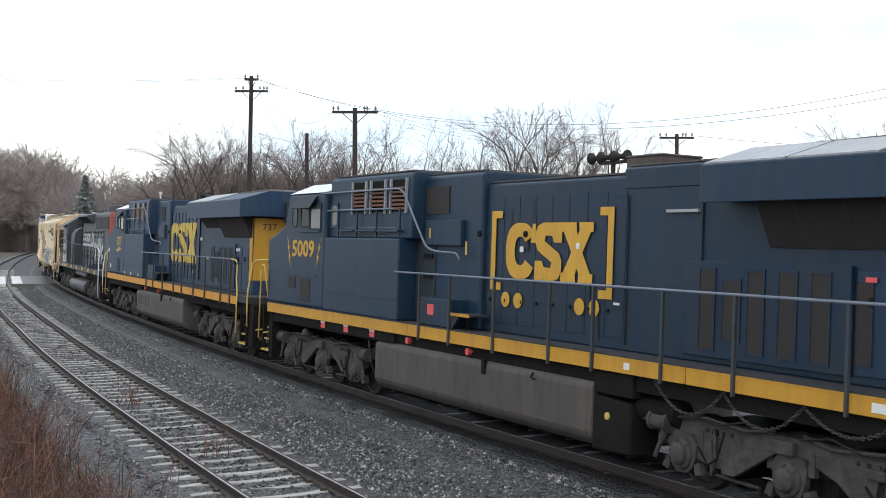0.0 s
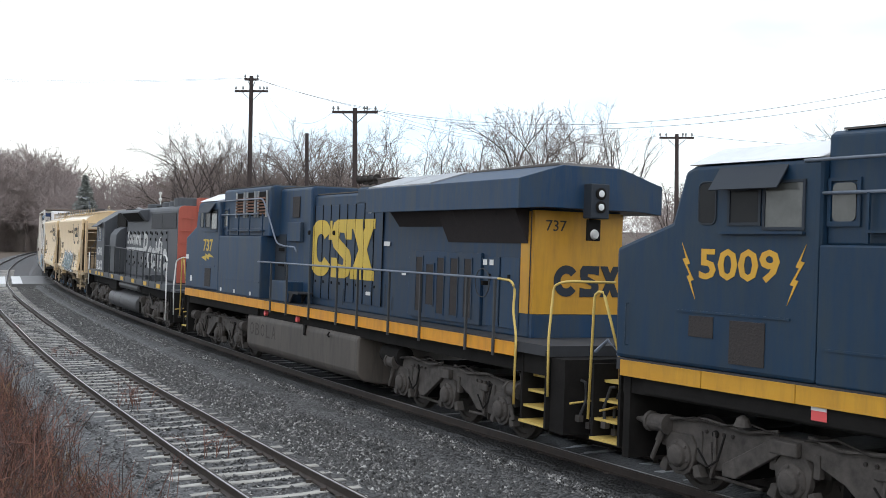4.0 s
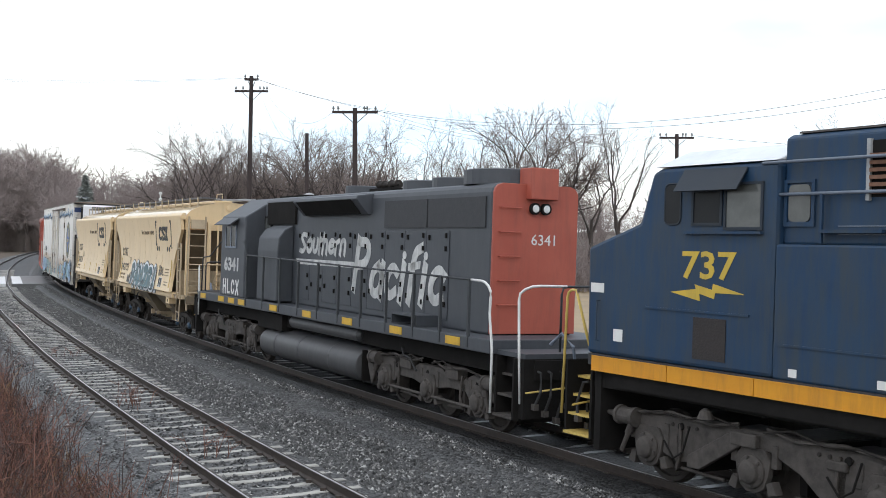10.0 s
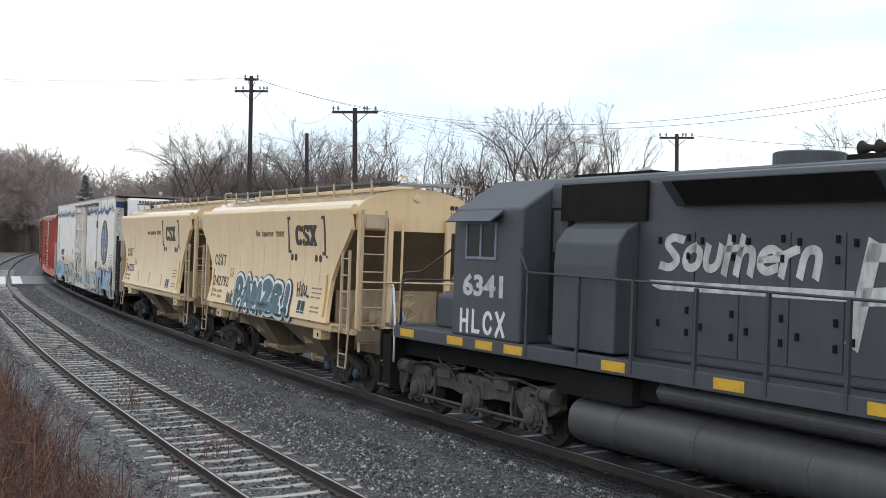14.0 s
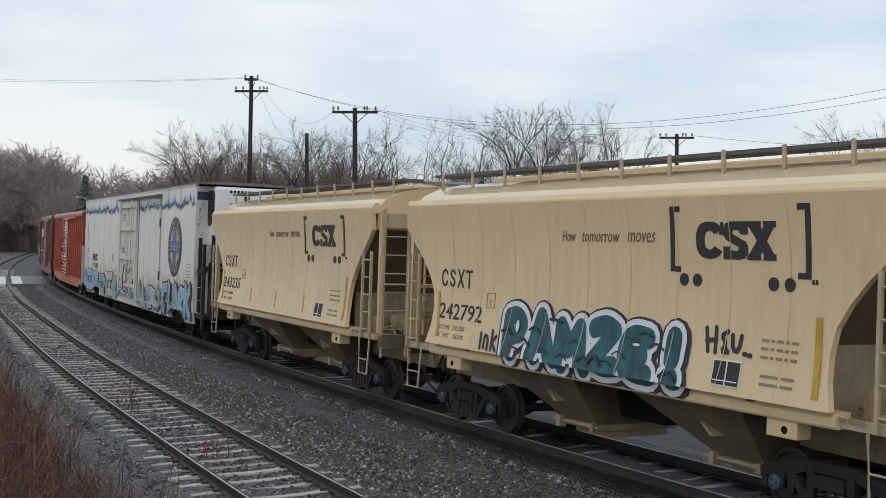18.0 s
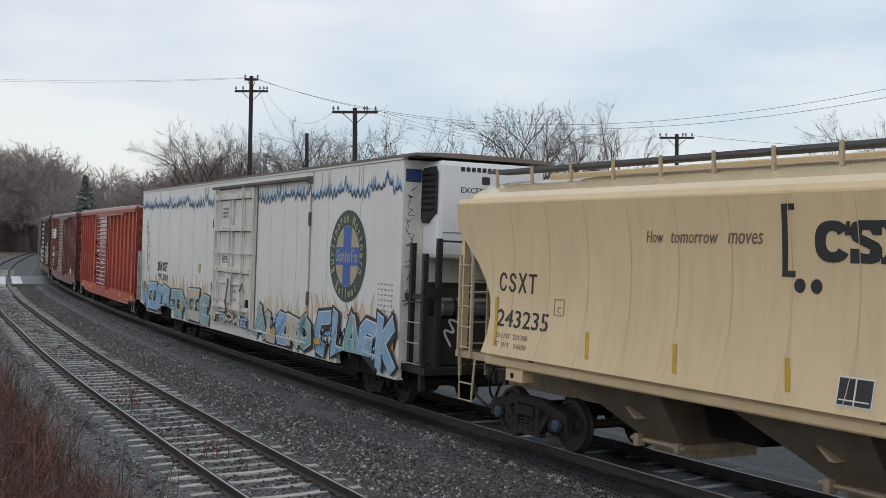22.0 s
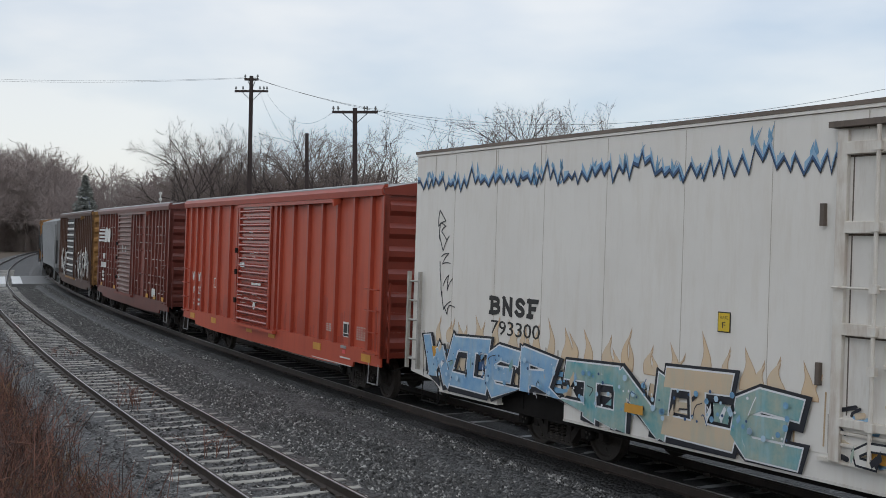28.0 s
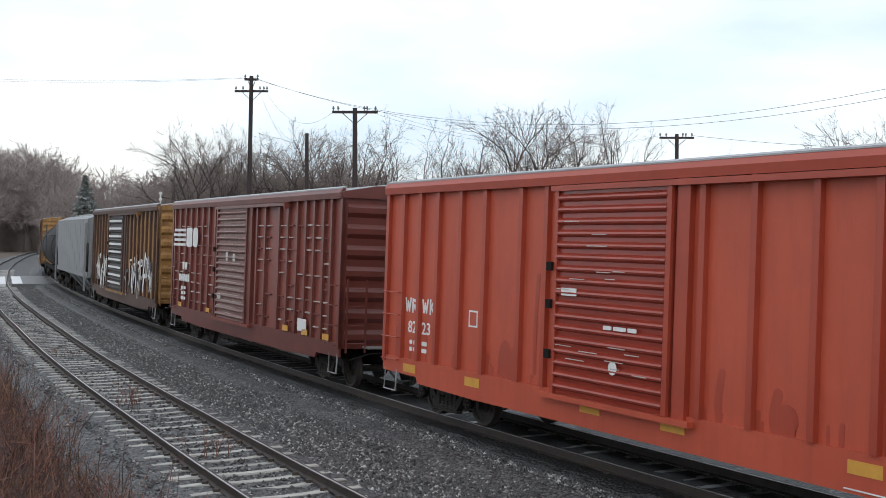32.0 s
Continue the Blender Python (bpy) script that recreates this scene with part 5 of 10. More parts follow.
        for x in (8.9, 7.6, 6.25):
            st = part("sticker", B(x - 1.75, x - 1.52, 1.478, 1.486, 1.38, 1.53), red_sign, car)
            part("sticker_top", B(x - 1.75, x - 1.52, 1.487, 1.492, 1.50, 1.56), white_text, st)
        decal("sticker", [rect(1.95, 2.2, 2.02, 2.22)], red_sign, car, 1.466)
        decal("arrow_mark", [rect(2.74, 2.80, 3.5, 3.7), rect(1.28, 1.34, 3.2, 3.45)], logo_yellow, car, hood + 0.206)
        part("retention_box", Mesher().prism([(-4.15, 0.34), (-3.205, 0.30), (-3.205, 1.16), (-4.15, 1.10)], 0.9, 1.45), under_black, car, bevel=0.05)
        part("air_dryer_box", B(-4.2, -3.25, 1.0, 1.47, 1.18, 1.53), under_black, car, bevel=0.03)
        part("filler_cap", Mesher().lathe([(1.44, 0.06), (1.47, 0.055), (1.475, 0.02)], (-3.6, 0, 0.86), "y", 12), rail_yellow, car)
        for a in (-4.7, -6.1, -7.5):
            n, drop = 26, (1.5 if a > -7 else 1.05)
            line = [Vector((a - 1.4 * i / n, 1.48, 1.52 - drop * (i / n) * (1 - i / n))) for i in range(n + 1)]
            links = Mesher()
            for i in range(n):
                p, d = (line[i] + line[i + 1]) / 2, (line[i + 1] - line[i]).normalized()
                side = Vector((0, 1, 0)) if i % 2 else d.cross(Vector((0, 1, 0))).normalized()
                links.tube([p + d * 0.042 * math.cos(t) + side * 0.02 * math.sin(t) for t in [2 * math.pi * j / 8 for j in range(9)]], 0.0075, 4)
            part("safety_chain", links, truck_grey, car)
        decal("white_sticker", [rect(-0.30, -0.42, 3.28, 3.38), rect(-2.0, -2.1, 3.36, 3.46), rect(-3.05, -3.2, 2.5, 2.54), rect(-4.3, -4.5, 1.60, 1.70)], white_text, car, hood + 0.04)
        decal("sill_plate_mark", [rect(-4.05, -4.18, 1.61, 1.71), rect(-8.55, -8.95, 1.60, 1.71)], white_text, car, 1.529)
        decal("red_lamp_mark", [rect(-7.95, -8.12, 3.05, 3.11)], red_sign, car, hood + 0.05)
        for x in (-3.32, -5.02):
            part("panel_edge", B(x - 0.008, x + 0.008, hood, hood + 0.03, 1.9, 4.2), sooty_blue, car)
        part("hood_vent", B(-4.95, -4.25, hood, hood + 0.05, 3.93, 3.975), steel_frame_grey, car)
    else:
        words("number", number, 9.0, 2.99, 0.38, 1.0, logo_yellow, car, 1.484, bold=0.018)
        decal("lightning_flash", [[(9.22, 2.80), (8.72, 2.86), (8.75, 2.92), (8.42, 2.86), (8.40, 2.94), (7.84, 2.82), (8.36, 2.82), (8.38, 2.74), (8.66, 2.80), (8.64, 2.70)]], logo_yellow, car, 1.484)
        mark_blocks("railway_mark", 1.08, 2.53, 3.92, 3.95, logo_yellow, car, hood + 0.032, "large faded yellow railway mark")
        decal("white_sticker", [rect(6.95, 7.08, 1.85, 1.95), rect(5.65, 5.78, 1.85, 1.95), rect(4.2, 4.33, 1.85, 1.95), rect(10.2, 10.4, 2.02, 2.2), rect(10.65, 10.95, 2.72, 2.86)], white_text, car, 1.486)
        decal("white_sticker", [rect(-3.66, -3.36, 3.32, 3.42), rect(-4.5, -4.3, 2.72, 2.8), rect(-2.7, -2.45, 2.2, 2.28), rect(-2.6, -2.45, 4.05, 4.15)], white_text, car, hood + 0.03)
        for i, ch in enumerate("OBOLA"):
            words("chalked_letter", ch, 4.2 - 0.44 * i, 0.80, 0.34, 0.3, chalk_dark, car, 1.4605)
    return car


def grey_locomotive():
    """Older six-axle hood unit: narrow hood, low nose, walkway with handrails, red rear end."""
    car = thing("old_diesel_locomotive", "faded grey diesel locomotive with a red rear end", "locomotive", "locomotives of the train")
    hood = 0.93
    part("underframe", B(-9.7, 9.7, -1.2, 1.2, 1.15, 1.48), under_black, car)
    part("deck", B(-8.66, 9.68, -1.5, 1.5, 1.50, 1.74), sp_grey, car, bevel=0.015)
    for x in (9.05, 7.2, 6.2, 5.27, 2.58, 0.17, -2.33, -4.85, -7.3):
        part("reflector", lambda: B(-0.28, 0.28, 0, 0.012, 0, 0.15), reflector_yellow, car, "yellow reflector plate", at=(x, 1.50, 1.55), key="sp_reflector")
    # low nose and cab
    part("short_nose", Mesher().prism([(-0.8, 1.74), (-0.8, 2.36), (-0.6, 2.46), (0.6, 2.46), (0.8, 2.36), (0.8, 1.74)], 7.36, 9.15, "x"), sp_grey, car, bevel=0.05)
    part("nose_front", B(9.152, 9.19, -0.75, 0.75, 1.76, 2.42), sp_red, car, "red painted nose front")
    part("cab", Mesher().prism([(-1.50, 1.74), (-1.50, 4.02), (-0.62, 4.58), (0.62, 4.58), (1.50, 4.02), (1.50, 1.74)], 5.12, 7.35, "x"), sp_grey, car, bevel=0.04)
    part("cab_front", B(7.352, 7.37, -1.4, 1.4, 2.5, 4.0), sp_red, car, "red painted cab front")
    part("front_window", B(7.372, 7.38, 0.5, 1.2, 3.2, 3.85), glass, car)
    win = part("side_window", B(5.92, 6.85, 1.495, 1.508, 3.18, 3.76), glass, car)
    for a, b, c, d in ((5.88, 6.9, 3.13, 3.18), (5.88, 6.9, 3.76, 3.80), (5.88, 5.93, 3.18, 3.76), (6.85, 6.9, 3.18, 3.76), (6.36, 6.42, 3.18, 3.76)):
        part("window_frame", B(a, b, 1.50, 1.522, c, d), handrail_steel, win)
    part("window_shade", Mesher().prism([(1.5, 4.0), (1.78, 3.80), (1.77, 3.78), (1.5, 3.95)], 5.7, 7.2, "x"), sp_grey, car)
    # hood
    part("hood", Mesher().prism([(-hood, 1.74), (-hood, 4.38), (-0.905, 4.46), (-0.85, 4.52), (-0.74, 4.56), (0.74, 4.56), (0.85, 4.52), (0.905, 4.46), (hood, 4.38), (hood, 1.74)], -7.60, 5.118, "x"), sp_grey, car, bevel=0.05)
    part("cab_door", B(4.45, 5.05, hood, hood + 0.03, 1.9, 4.05), under_black, car)
    part("cab_door_window", B(4.55, 4.95, hood + 0.032, hood + 0.045, 3.3, 4.0), pale_glass, car)
    part("air_filter_screen", B(2.55, 4.72, hood + 0.002, hood + 0.07, 3.82, 4.42), under_black, car)
    part("filter_bulge", Mesher().prism([(hood, 1.78), (hood, 3.80), (hood + 0.25, 3.68), (hood + 0.42, 3.45), (hood + 0.45, 3.1), (hood + 0.45, 1.78)], 2.75, 4.35, "x"), sp_grey, car, bevel=0.03)
    fl = part("dynamic_brake_flare", Mesher().prism([(hood, 4.02), (hood + 0.10, 4.02), (hood + 0.40, 4.36), (hood + 0.36, 4.44), (hood - 0.05, 4.50)], -2.2, 1.85, "x"), sp_grey, car, bevel=0.02)
    part("intake", Mesher().prism([(hood + 0.125, 4.03), (hood + 0.135, 4.03), (hood + 0.415, 4.35), (hood + 0.405, 4.35)], -1.9, 1.6, "x"), under_black, fl)
    part("radiator_screen", B(-5.0, -2.95, hood + 0.002, hood + 0.03, 3.72, 4.30), sp_screen, car)
    part("radiator_screen", B(-7.4, -5.06, hood + 0.002, hood + 0.03, 3.72, 4.30), sp_screen, car)
    xs = [2.4, 1.5, 0.6, -0.3, -1.2, -2.1, -3.0, -4.0, -5.0, -6.0]
    for a, b in zip(xs[:-1], xs[1:]):
        d = part("hood_door", lambda: B(0.01, a - b - 0.01, 0, 0.02, 0, 1.75), sp_grey, car, at=(b, hood, 1.9), bevel=0.006, key=("sp_door", round(a - b, 2)))
        for z in (0.3, 0.62, 1.4, 1.66):
            part("latch", lambda: B(-0.025, 0.025, 0.02, 0.05, -0.05, 0.05), under_black, d, at=(0.12, 0, z), key="sp_latch")
        for z in (0.4, 1.62):
            part("latch", lambda: B(-0.025, 0.025, 0.02, 0.05, -0.05, 0.05), under_black, d, at=(a - b - 0.16, 0, z), key="sp_latch")
    part("hood_step", Mesher().box(-5.64, -4.45, hood, hood + 0.5, 1.93, 1.97).box(-5.64, -5.6, hood, hood + 0.5, 1.75, 1.93).box(-4.49, -4.45, hood, hood + 0.5, 1.75, 1.93), sp_grey, car)
    for x, r in ((-6.55, 0.86), (-4.75, 0.66), (-3.2, 0.6), (0.3, 0.5)):
        fan = part("roof_fan", Mesher().lathe([(4.56, r), (4.84 if r > 0.8 else 4.76, r), (4.86 if r > 0.8 else 4.78, r * 0.92), (4.80 if r > 0.8 else 4.72, r * 0.86)], (x, 0, 0), "z", 26), sp_grey, car)
        part("fan_grid", Mesher().box(x - r * 0.85, x + r * 0.85, -0.02, 0.02, 4.73, 4.75).box(x - 0.02, x + 0.02, -r * 0.85, r * 0.85, 4.73, 4.75), under_black, fan)
    part("exhaust_box", B(-1.9, -0.6, -0.3, 0.3, 4.56, 4.68), under_black, car)
    horn(car, -1.2, 4.66)
    part("antenna_dome", Mesher().lathe([(4.56, 0.16), (4.66, 0.14), (4.7, 0.04)], (3.4, 0.3, 0), "z", 12), roof_metal, car)
    part("cab_roof_hatch", B(2.9, 4.9, -0.6, 0.6, 4.56, 4.62), under_black, car)
    # rear end
    part("rear_panel", Mesher().prism([(-0.925, 1.76), (-0.925, 4.38), (-0.90, 4.455), (-0.845, 4.515), (-0.74, 4.553), (0.74, 4.553), (0.845, 4.515), (0.90, 4.455), (0.925, 4.38), (0.925, 1.76)], -7.66, -7.602, "x"), sp_red, car, "faded red rear end", bevel=0.01)
    part("light_housing", B(-7.84, -7.4, -0.36, 0.24, 4.27, 4.86), sp_red, car, bevel=0.02)
    for y in (0.12, -0.12):
        lm = part("rear_headlight", Mesher().lathe([(0.0, 0.11), (-0.07, 0.11), (-0.075, 0.09)], (-7.67, y - 0.05, 4.10), "x", 14), under_black, car)
        part("lens", Mesher().lathe([(-0.065, 0.088), (-0.085, 0.06), (-0.088, 0.01)], (-7.67, y - 0.05, 4.10), "x", 14), lens_glass, lm)
    words("rear_number", "6341", 0.10, 3.42, 0.2, 0.52, white_text, car, -7.668, facing="end")
    for z in (2.3, 2.75, 3.2, 3.65, 4.1):
        part("grab_iron", lambda: Mesher().tube([(0, -0.22, 0), (-0.06, -0.22, 0), (-0.06, 0.22, 0), (0, 0.22, 0)], 0.014, 5), sp_red, car, at=(-7.66, 0.58, z), key="sp_grab")
    part("end_platform", B(-9.6, -7.6, -1.35, 1.35, 1.50, 1.58), sp_grey, car)
    part("rear_pilot", B(-9.65, -9.35, -1.4, 1.4, 0.5, 1.5), under_black, car)
    part("front_pilot", B(9.95, 10.25, -1.4, 1.4, 0.5, 1.5), under_black, car)
    part("front_platform", B(9.2, 10.3, -1.35, 1.35, 1.66, 1.74), sp_grey, car)
    steps(car, -9.5, -8.7, 1.50, 0.46, 1.50, 3, truck_grey, under_black, -1)
    steps(car, 9.72, 10.4, 1.50, 0.46, 1.60, 3, truck_grey, under_black, 1)
    coupler(car, -10.5, -1)
    coupler(car, 10.55, 1)
    end_hoses(car, -9.67, -1)
    end_hoses(car, 10.27, 1)
    # handrails
    handrail(car, [(4.9, 1.48, 2.95), (-7.9, 1.48, 2.76)], black_rail, 0.02)
    handrail(car, [(5.15, 1.52, 3.35), (4.95, 1.5, 3.0), (4.9, 1.48, 2.95)], black_rail, 0.02)
    handrail(car, [(-7.9, 1.48, 2.76), (-8.4, 1.48, 2.75), (-8.62, 1.48, 2.6), (-8.62, 1.5, 2.2), (-8.78, 1.52, 1.6), (-8.78, 1.52, 0.5)], white_rail, 0.024)
    handrail(car, [(-9.55, 1.40, 0.75), (-9.5, 1.42, 1.7), (-9.25, 1.3, 2.6), (-9.45, 1.15, 2.72), (-9.5, 0.5, 2.72)], white_rail, 0.024)
    handrail(car, [(9.62, 1.48, 1.0), (9.62, 1.48, 1.9), (9.8, 1.45, 2.55), (9.95, 1.4, 2.5), (9.95, 1.4, 1.7)], white_rail, 0.024)
    handrail(car, [(9.9, 1.2, 1.7), (9.9, 1.2, 2.65), (9.9, -1.2, 2.65), (9.9, -1.2, 1.7)], black_rail, 0.022)
    handrail(car, [(7.5, 1.45, 3.3), (8.6, 1.45, 2.85), (9.4, 1.45, 2.8), (9.45, 1.45, 1.75)], black_rail, 0.02)
    handrail(car, [(-9.5, 0.6, 1.6), (-9.5, 0.6, 2.72), (-9.5, -1.2, 2.72), (-9.5, -1.2, 1.6)], black_rail, 0.022)
    for x in (4.9, 3.5, 2.18, 0.85, -0.47, -1.74, -3.01, -4.32, -5.6, -6.75, -7.85):
        post(car, x, 1.49, 1.55, 2.93 if x > 1 else (2.86 if x > -3 else 2.79), black_rail, 0.026)
    # tanks
    drum = [(1.44 * math.copysign(abs(math.cos(a)) ** 0.62, math.cos(a)), 0.67 + 0.47 * math.copysign(abs(math.sin(a)) ** 0.75, math.sin(a))) for a in [2 * math.pi * i / 48 for i in range(48)]]
    part("fuel_tank", Mesher().prism(drum, -2.75, 3.75, "x"), sp_tank, car, "sooty grey rounded fuel tank", bevel=0.02, smooth=True)
    for x in (-1.1, 0.9, 2.6):
        part("tank_strap", Mesher().prism([(p * 1.004, 0.67 + (q - 0.67) * 1.008) for p, q in drum], x - 0.04, x + 0.04, "x"), sp_tank, car)
    part("tank_end", B(-2.79, -2.752, -1.3, 1.3, 0.35, 1.02), under_black, car)
    part("air_reservoir", Mesher().lathe([(-2.6, 0.08), (-2.5, 0.155), (1.75, 0.155), (1.85, 0.08)], (0, 1.2, 1.33), "x", 20), sp_tank, car, smooth=False)
    part("battery_box", B(2.3, 4.2, 1.0, 1.35, 1.05, 1.45), under_black, car)
    loco_truck(car, -5.85, "emd")
    loco_truck(car, 7.0, "emd")
    # marks
    words("number", "6341", 6.98, 2.47, 0.40, 1.34, sp_white, car, 1.504, bold=0.035)
    owner_mark(7.05, 1.83, 0.31, 0.38, "gate foot ring cross", white_text, car, 1.504, r=0.036, step=1.28)
    y = hood + 0.026
    ring = [(0.5, 0.92), (0.15, 0.75), (0.12, 0.25), (0.5, 0.06), (0.86, 0.25), (0.86, 0.75), (0.5, 0.92)]
    open_ring = [(0.9, 0.75), (0.5, 0.94), (0.14, 0.7), (0.14, 0.28), (0.5, 0.06), (0.9, 0.22)]
    arch = [(0.15, 0.0), (0.15, 0.8), (0.5, 0.94), (0.82, 0.75), (0.84, 0.0)]
    cup = [(0.15, 0.92), (0.15, 0.25), (0.45, 0.06), (0.84, 0.25), (0.84, 0.92)]
    wave = [(0.85, 1.2), (0.35, 1.32), (0.12, 1.02), (0.5, 0.72), (0.86, 0.4), (0.55, 0.06), (0.1, 0.16)]

    def mark_shape(line, x_left, z0, w, h, r, label):
        q = [(x_left - a * w - b * h * 0.24 + 0.05 * h, z0 + b * h) for a, b in line]
        decal("script_mark", [stroke(q, r, 2 if len(line) > 3 else 0, False)], sp_white, car, y, label, thick=0.003)
    small = ((wave, 0.46), (ring, 0.40), (cup, 0.38), ([(0.3, 0.0), (0.3, 1.25)], 0.22), (arch, 0.38), (open_ring, 0.40), ([(0.2, 0.0), (0.2, 0.7), (0.8, 0.9)], 0.30), (arch, 0.38))
    x = 2.24
    for line, w in small:
        mark_shape(line, x, 3.09, w, 0.37, 0.06, "peeling white lettering")
        x -= w + 0.02
    for line, a, w in (([(0.0, 0.86), (0.75, 0.92)], 0.94, 0.34), ([(0.15, 0.7), (0.15, 1.32)], 0.70, 0.38), ([(0.15, 0.5), (0.88, 0.56), (0.88, 0.74)], 0.30, 0.40)):
        mark_shape(line, a, 3.09, w, 0.37, 0.048, "peeling white lettering")
    mark_shape([(0.86, 0.98), (0.88, 0.02)], -2.22, 2.18, 0.71, 0.76, 0.105, "large peeling white lettering")
    mark_shape([(0.0, 0.9), (0.9, 0.96)], -4.15, 2.18, 0.48, 0.8, 0.08, "large peeling white lettering")
    decal("underline", [[(2.46, 2.93), (2.38, 2.84), (2.2, 2.79), (-1.35, 2.79), (-1.35, 2.93)]], sp_white, car, y)
    for line, a, z0, w, h in (([(0.12, 0.0), (0.12, 1.0)], -1.30, 2.28, 0.9, 1.20), ([(0.12, 0.95), (0.7, 0.95), (0.88, 0.72), (0.66, 0.5), (0.2, 0.48)], -1.30, 2.28, 0.9, 1.20), (ring, -2.22, 2.14, 0.74, 0.80), (open_ring, -3.02, 2.14, 0.66, 0.80),
                              ([(0.3, 0.0), (0.3, 1.0)], -3.78, 2.14, 0.3, 0.80), ([(0.9, 1.4), (0.4, 1.3), (0.3, 0.9), (0.3, 0.0)], -4.15, 2.14, 0.5, 0.84), ([(0.3, 0.0), (0.3, 1.0)], -4.78, 2.14, 0.3, 0.80), (open_ring, -5.14, 2.14, 0.70, 0.80)):
        mark_shape(line, a, z0 + 0.04, w * 0.96, h * 0.95, 0.112, "large peeling white lettering")
    decal("script_dot", [ellipse(-4.02, 3.14, 0.09, 0.09, 12), ellipse(-5.02, 3.14, 0.09, 0.09, 12)], sp_white, car, y)
    return car


def hand_brake_gear(car, x, s):
    hw = part("brake_wheel", Mesher().tube([(x, 0.25 + 0.27 * math.cos(a), 1.98 + 0.27 * math.sin(a)) for a in [2 * math.pi * i / 20 for i in range(21)]], 0.018, 5), tan_dirty, car)
    for k in range(5):
        a = 2 * math.pi * k / 5
        part("spoke", Mesher().tube([(x, 0.25, 1.98), (x, 0.25 + 0.27 * math.cos(a), 1.98 + 0.27 * math.sin(a))], 0.012, 4), tan_dirty, hw)


def covered_hopper(label, number, graffiti):
    """Tan two-bay covered hopper with curved sides, slope sheets, ladders and roof walk."""
    car = thing("covered_hopper_car", label, "freight car", "covered hopper cars")
    # side sheets with the swept cut at both ends
    edge = [(5.9, 3.66), (5.62, 3.40), (5.25, 3.08), (4.98, 2.78), (4.80, 2.50), (4.74, 2.18), (4.76, 1.86), (4.85, 1.54)]
    side = [(-a, b) for a, b in edge] + [(a, b) for a, b in reversed(edge)] + [(5.9, 4.10), (-5.9, 4.10)]
    for s in (1, -1):
        part("side_sheet", Mesher().prism(side, min(s * 1.50, s * 1.595), max(s * 1.50, s * 1.595)), tan, car)
        part("side_sill", Mesher().prism([(s * 1.38, 1.34), (s * 1.62, 1.34), (s * 1.64, 1.37), (s * 1.64, 1.47), (s * 1.60, 1.535), (s * 1.38, 1.537)], -4.86, 4.86, "x"), tan, car)
        for e in (-1, 1):
            part("end_side_sill", B(min(e * 4.862, e * 6.0), max(e * 4.862, e * 6.0), min(s * 1.40, s * 1.56), max(s * 1.40, s * 1.56), 1.36, 1.47), ladder_tan, car)
        part("top_chord", Mesher().prism([(s * 1.50, 3.995), (s * 1.625, 3.99), (s * 1.652, 4.03), (s * 1.65, 4.13), (s * 1.60, 4.21), (s * 1.50, 4.21)], -5.92, 5.92, "x"), tan, car)
    for k in range(-4, 5):
        part("panel_seam", lambda: B(-0.005, 0.005, 1.594, 1.5968, 1.58, 4.05), seam_tan, car, at=(k * 1.02, 0, 0), key="hopper_seam")
    # bulkheads and slope sheets; the overhang's shade is in the slope sheets' colour
    n = 9
    arc = [(1.5 * math.sin(radians(-78 + 156 * i / (n - 1))) / math.sin(radians(78)), 4.12 + 0.5 * (math.cos(radians(-78 + 156 * i / (n - 1))) - math.cos(radians(78))) / (1 - math.cos(radians(78)))) for i in range(n)]
    for s in (-1, 1):
        part("end_bulkhead", Mesher().prism([(-1.5, 3.66)] + arc + [(1.5, 3.66)], min(s * 5.80, s * 5.88), max(s * 5.80, s * 5.88), "x"), tan, car)
        part("slope_sheet", Mesher().prism([(s * 5.84, 3.68), (s * 5.78, 3.70), (s * 3.3, 1.40), (s * 3.4, 1.36)], -1.49, 1.49), tan_shaded_grimy, car)
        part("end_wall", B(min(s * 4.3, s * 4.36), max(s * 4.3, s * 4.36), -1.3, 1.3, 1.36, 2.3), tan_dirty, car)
        part("end_sill", B(min(s * 5.95, s * 6.1), max(s * 5.95, s * 6.1), -1.45, 1.45, 1.22, 1.46), tan_shaded_grimy, car)
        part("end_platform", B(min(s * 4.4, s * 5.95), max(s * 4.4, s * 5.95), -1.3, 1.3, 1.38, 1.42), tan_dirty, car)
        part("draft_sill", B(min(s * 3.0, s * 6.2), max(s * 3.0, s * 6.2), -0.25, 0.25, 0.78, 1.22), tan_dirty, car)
        for y in (1.42, 0.72, -0.72, -1.42):
            part("corner_post", B(min(s * 5.92, s * 6.02), max(s * 5.92, s * 6.02), y - 0.06, y + 0.06, 1.5, 4.05 if abs(y) > 1 else 3.95), tan, car)
        part("cross_bar", Mesher().tube([(s * 6.03, -1.4, 2.52), (s * 6.03, 1.4, 2.52)], 0.02, 5), tan, car)
        ladder(car, s * 6.06, 1.14, 1.0, 4.1, 0.56, 8, ladder_tan, along="y", r=0.02)
        ladder(car, s * 5.62, 1.60, 1.37, 3.2, 0.42, 5, ladder_tan, r=0.021)
        part("stirrup", Mesher().tube([(s * 5.28, 1.58, 1.36), (s * 5.34, 1.6, 0.62), (s * 5.76, 1.6, 0.62), (s * 5.82, 1.58, 1.36)], 0.022, 5), ladder_tan, car)
        part("stirrup_rung", Mesher().tube([(s * 5.33, 1.6, 0.92), (s * 5.78, 1.6, 0.92)], 0.016, 5), ladder_tan, car)
        part("jacking_pad", B(min(s * 3.75, s * 4.25), max(s * 3.75, s * 4.25), 1.36, 1.60, 1.12, 1.50), tan, car, bevel=0.01)
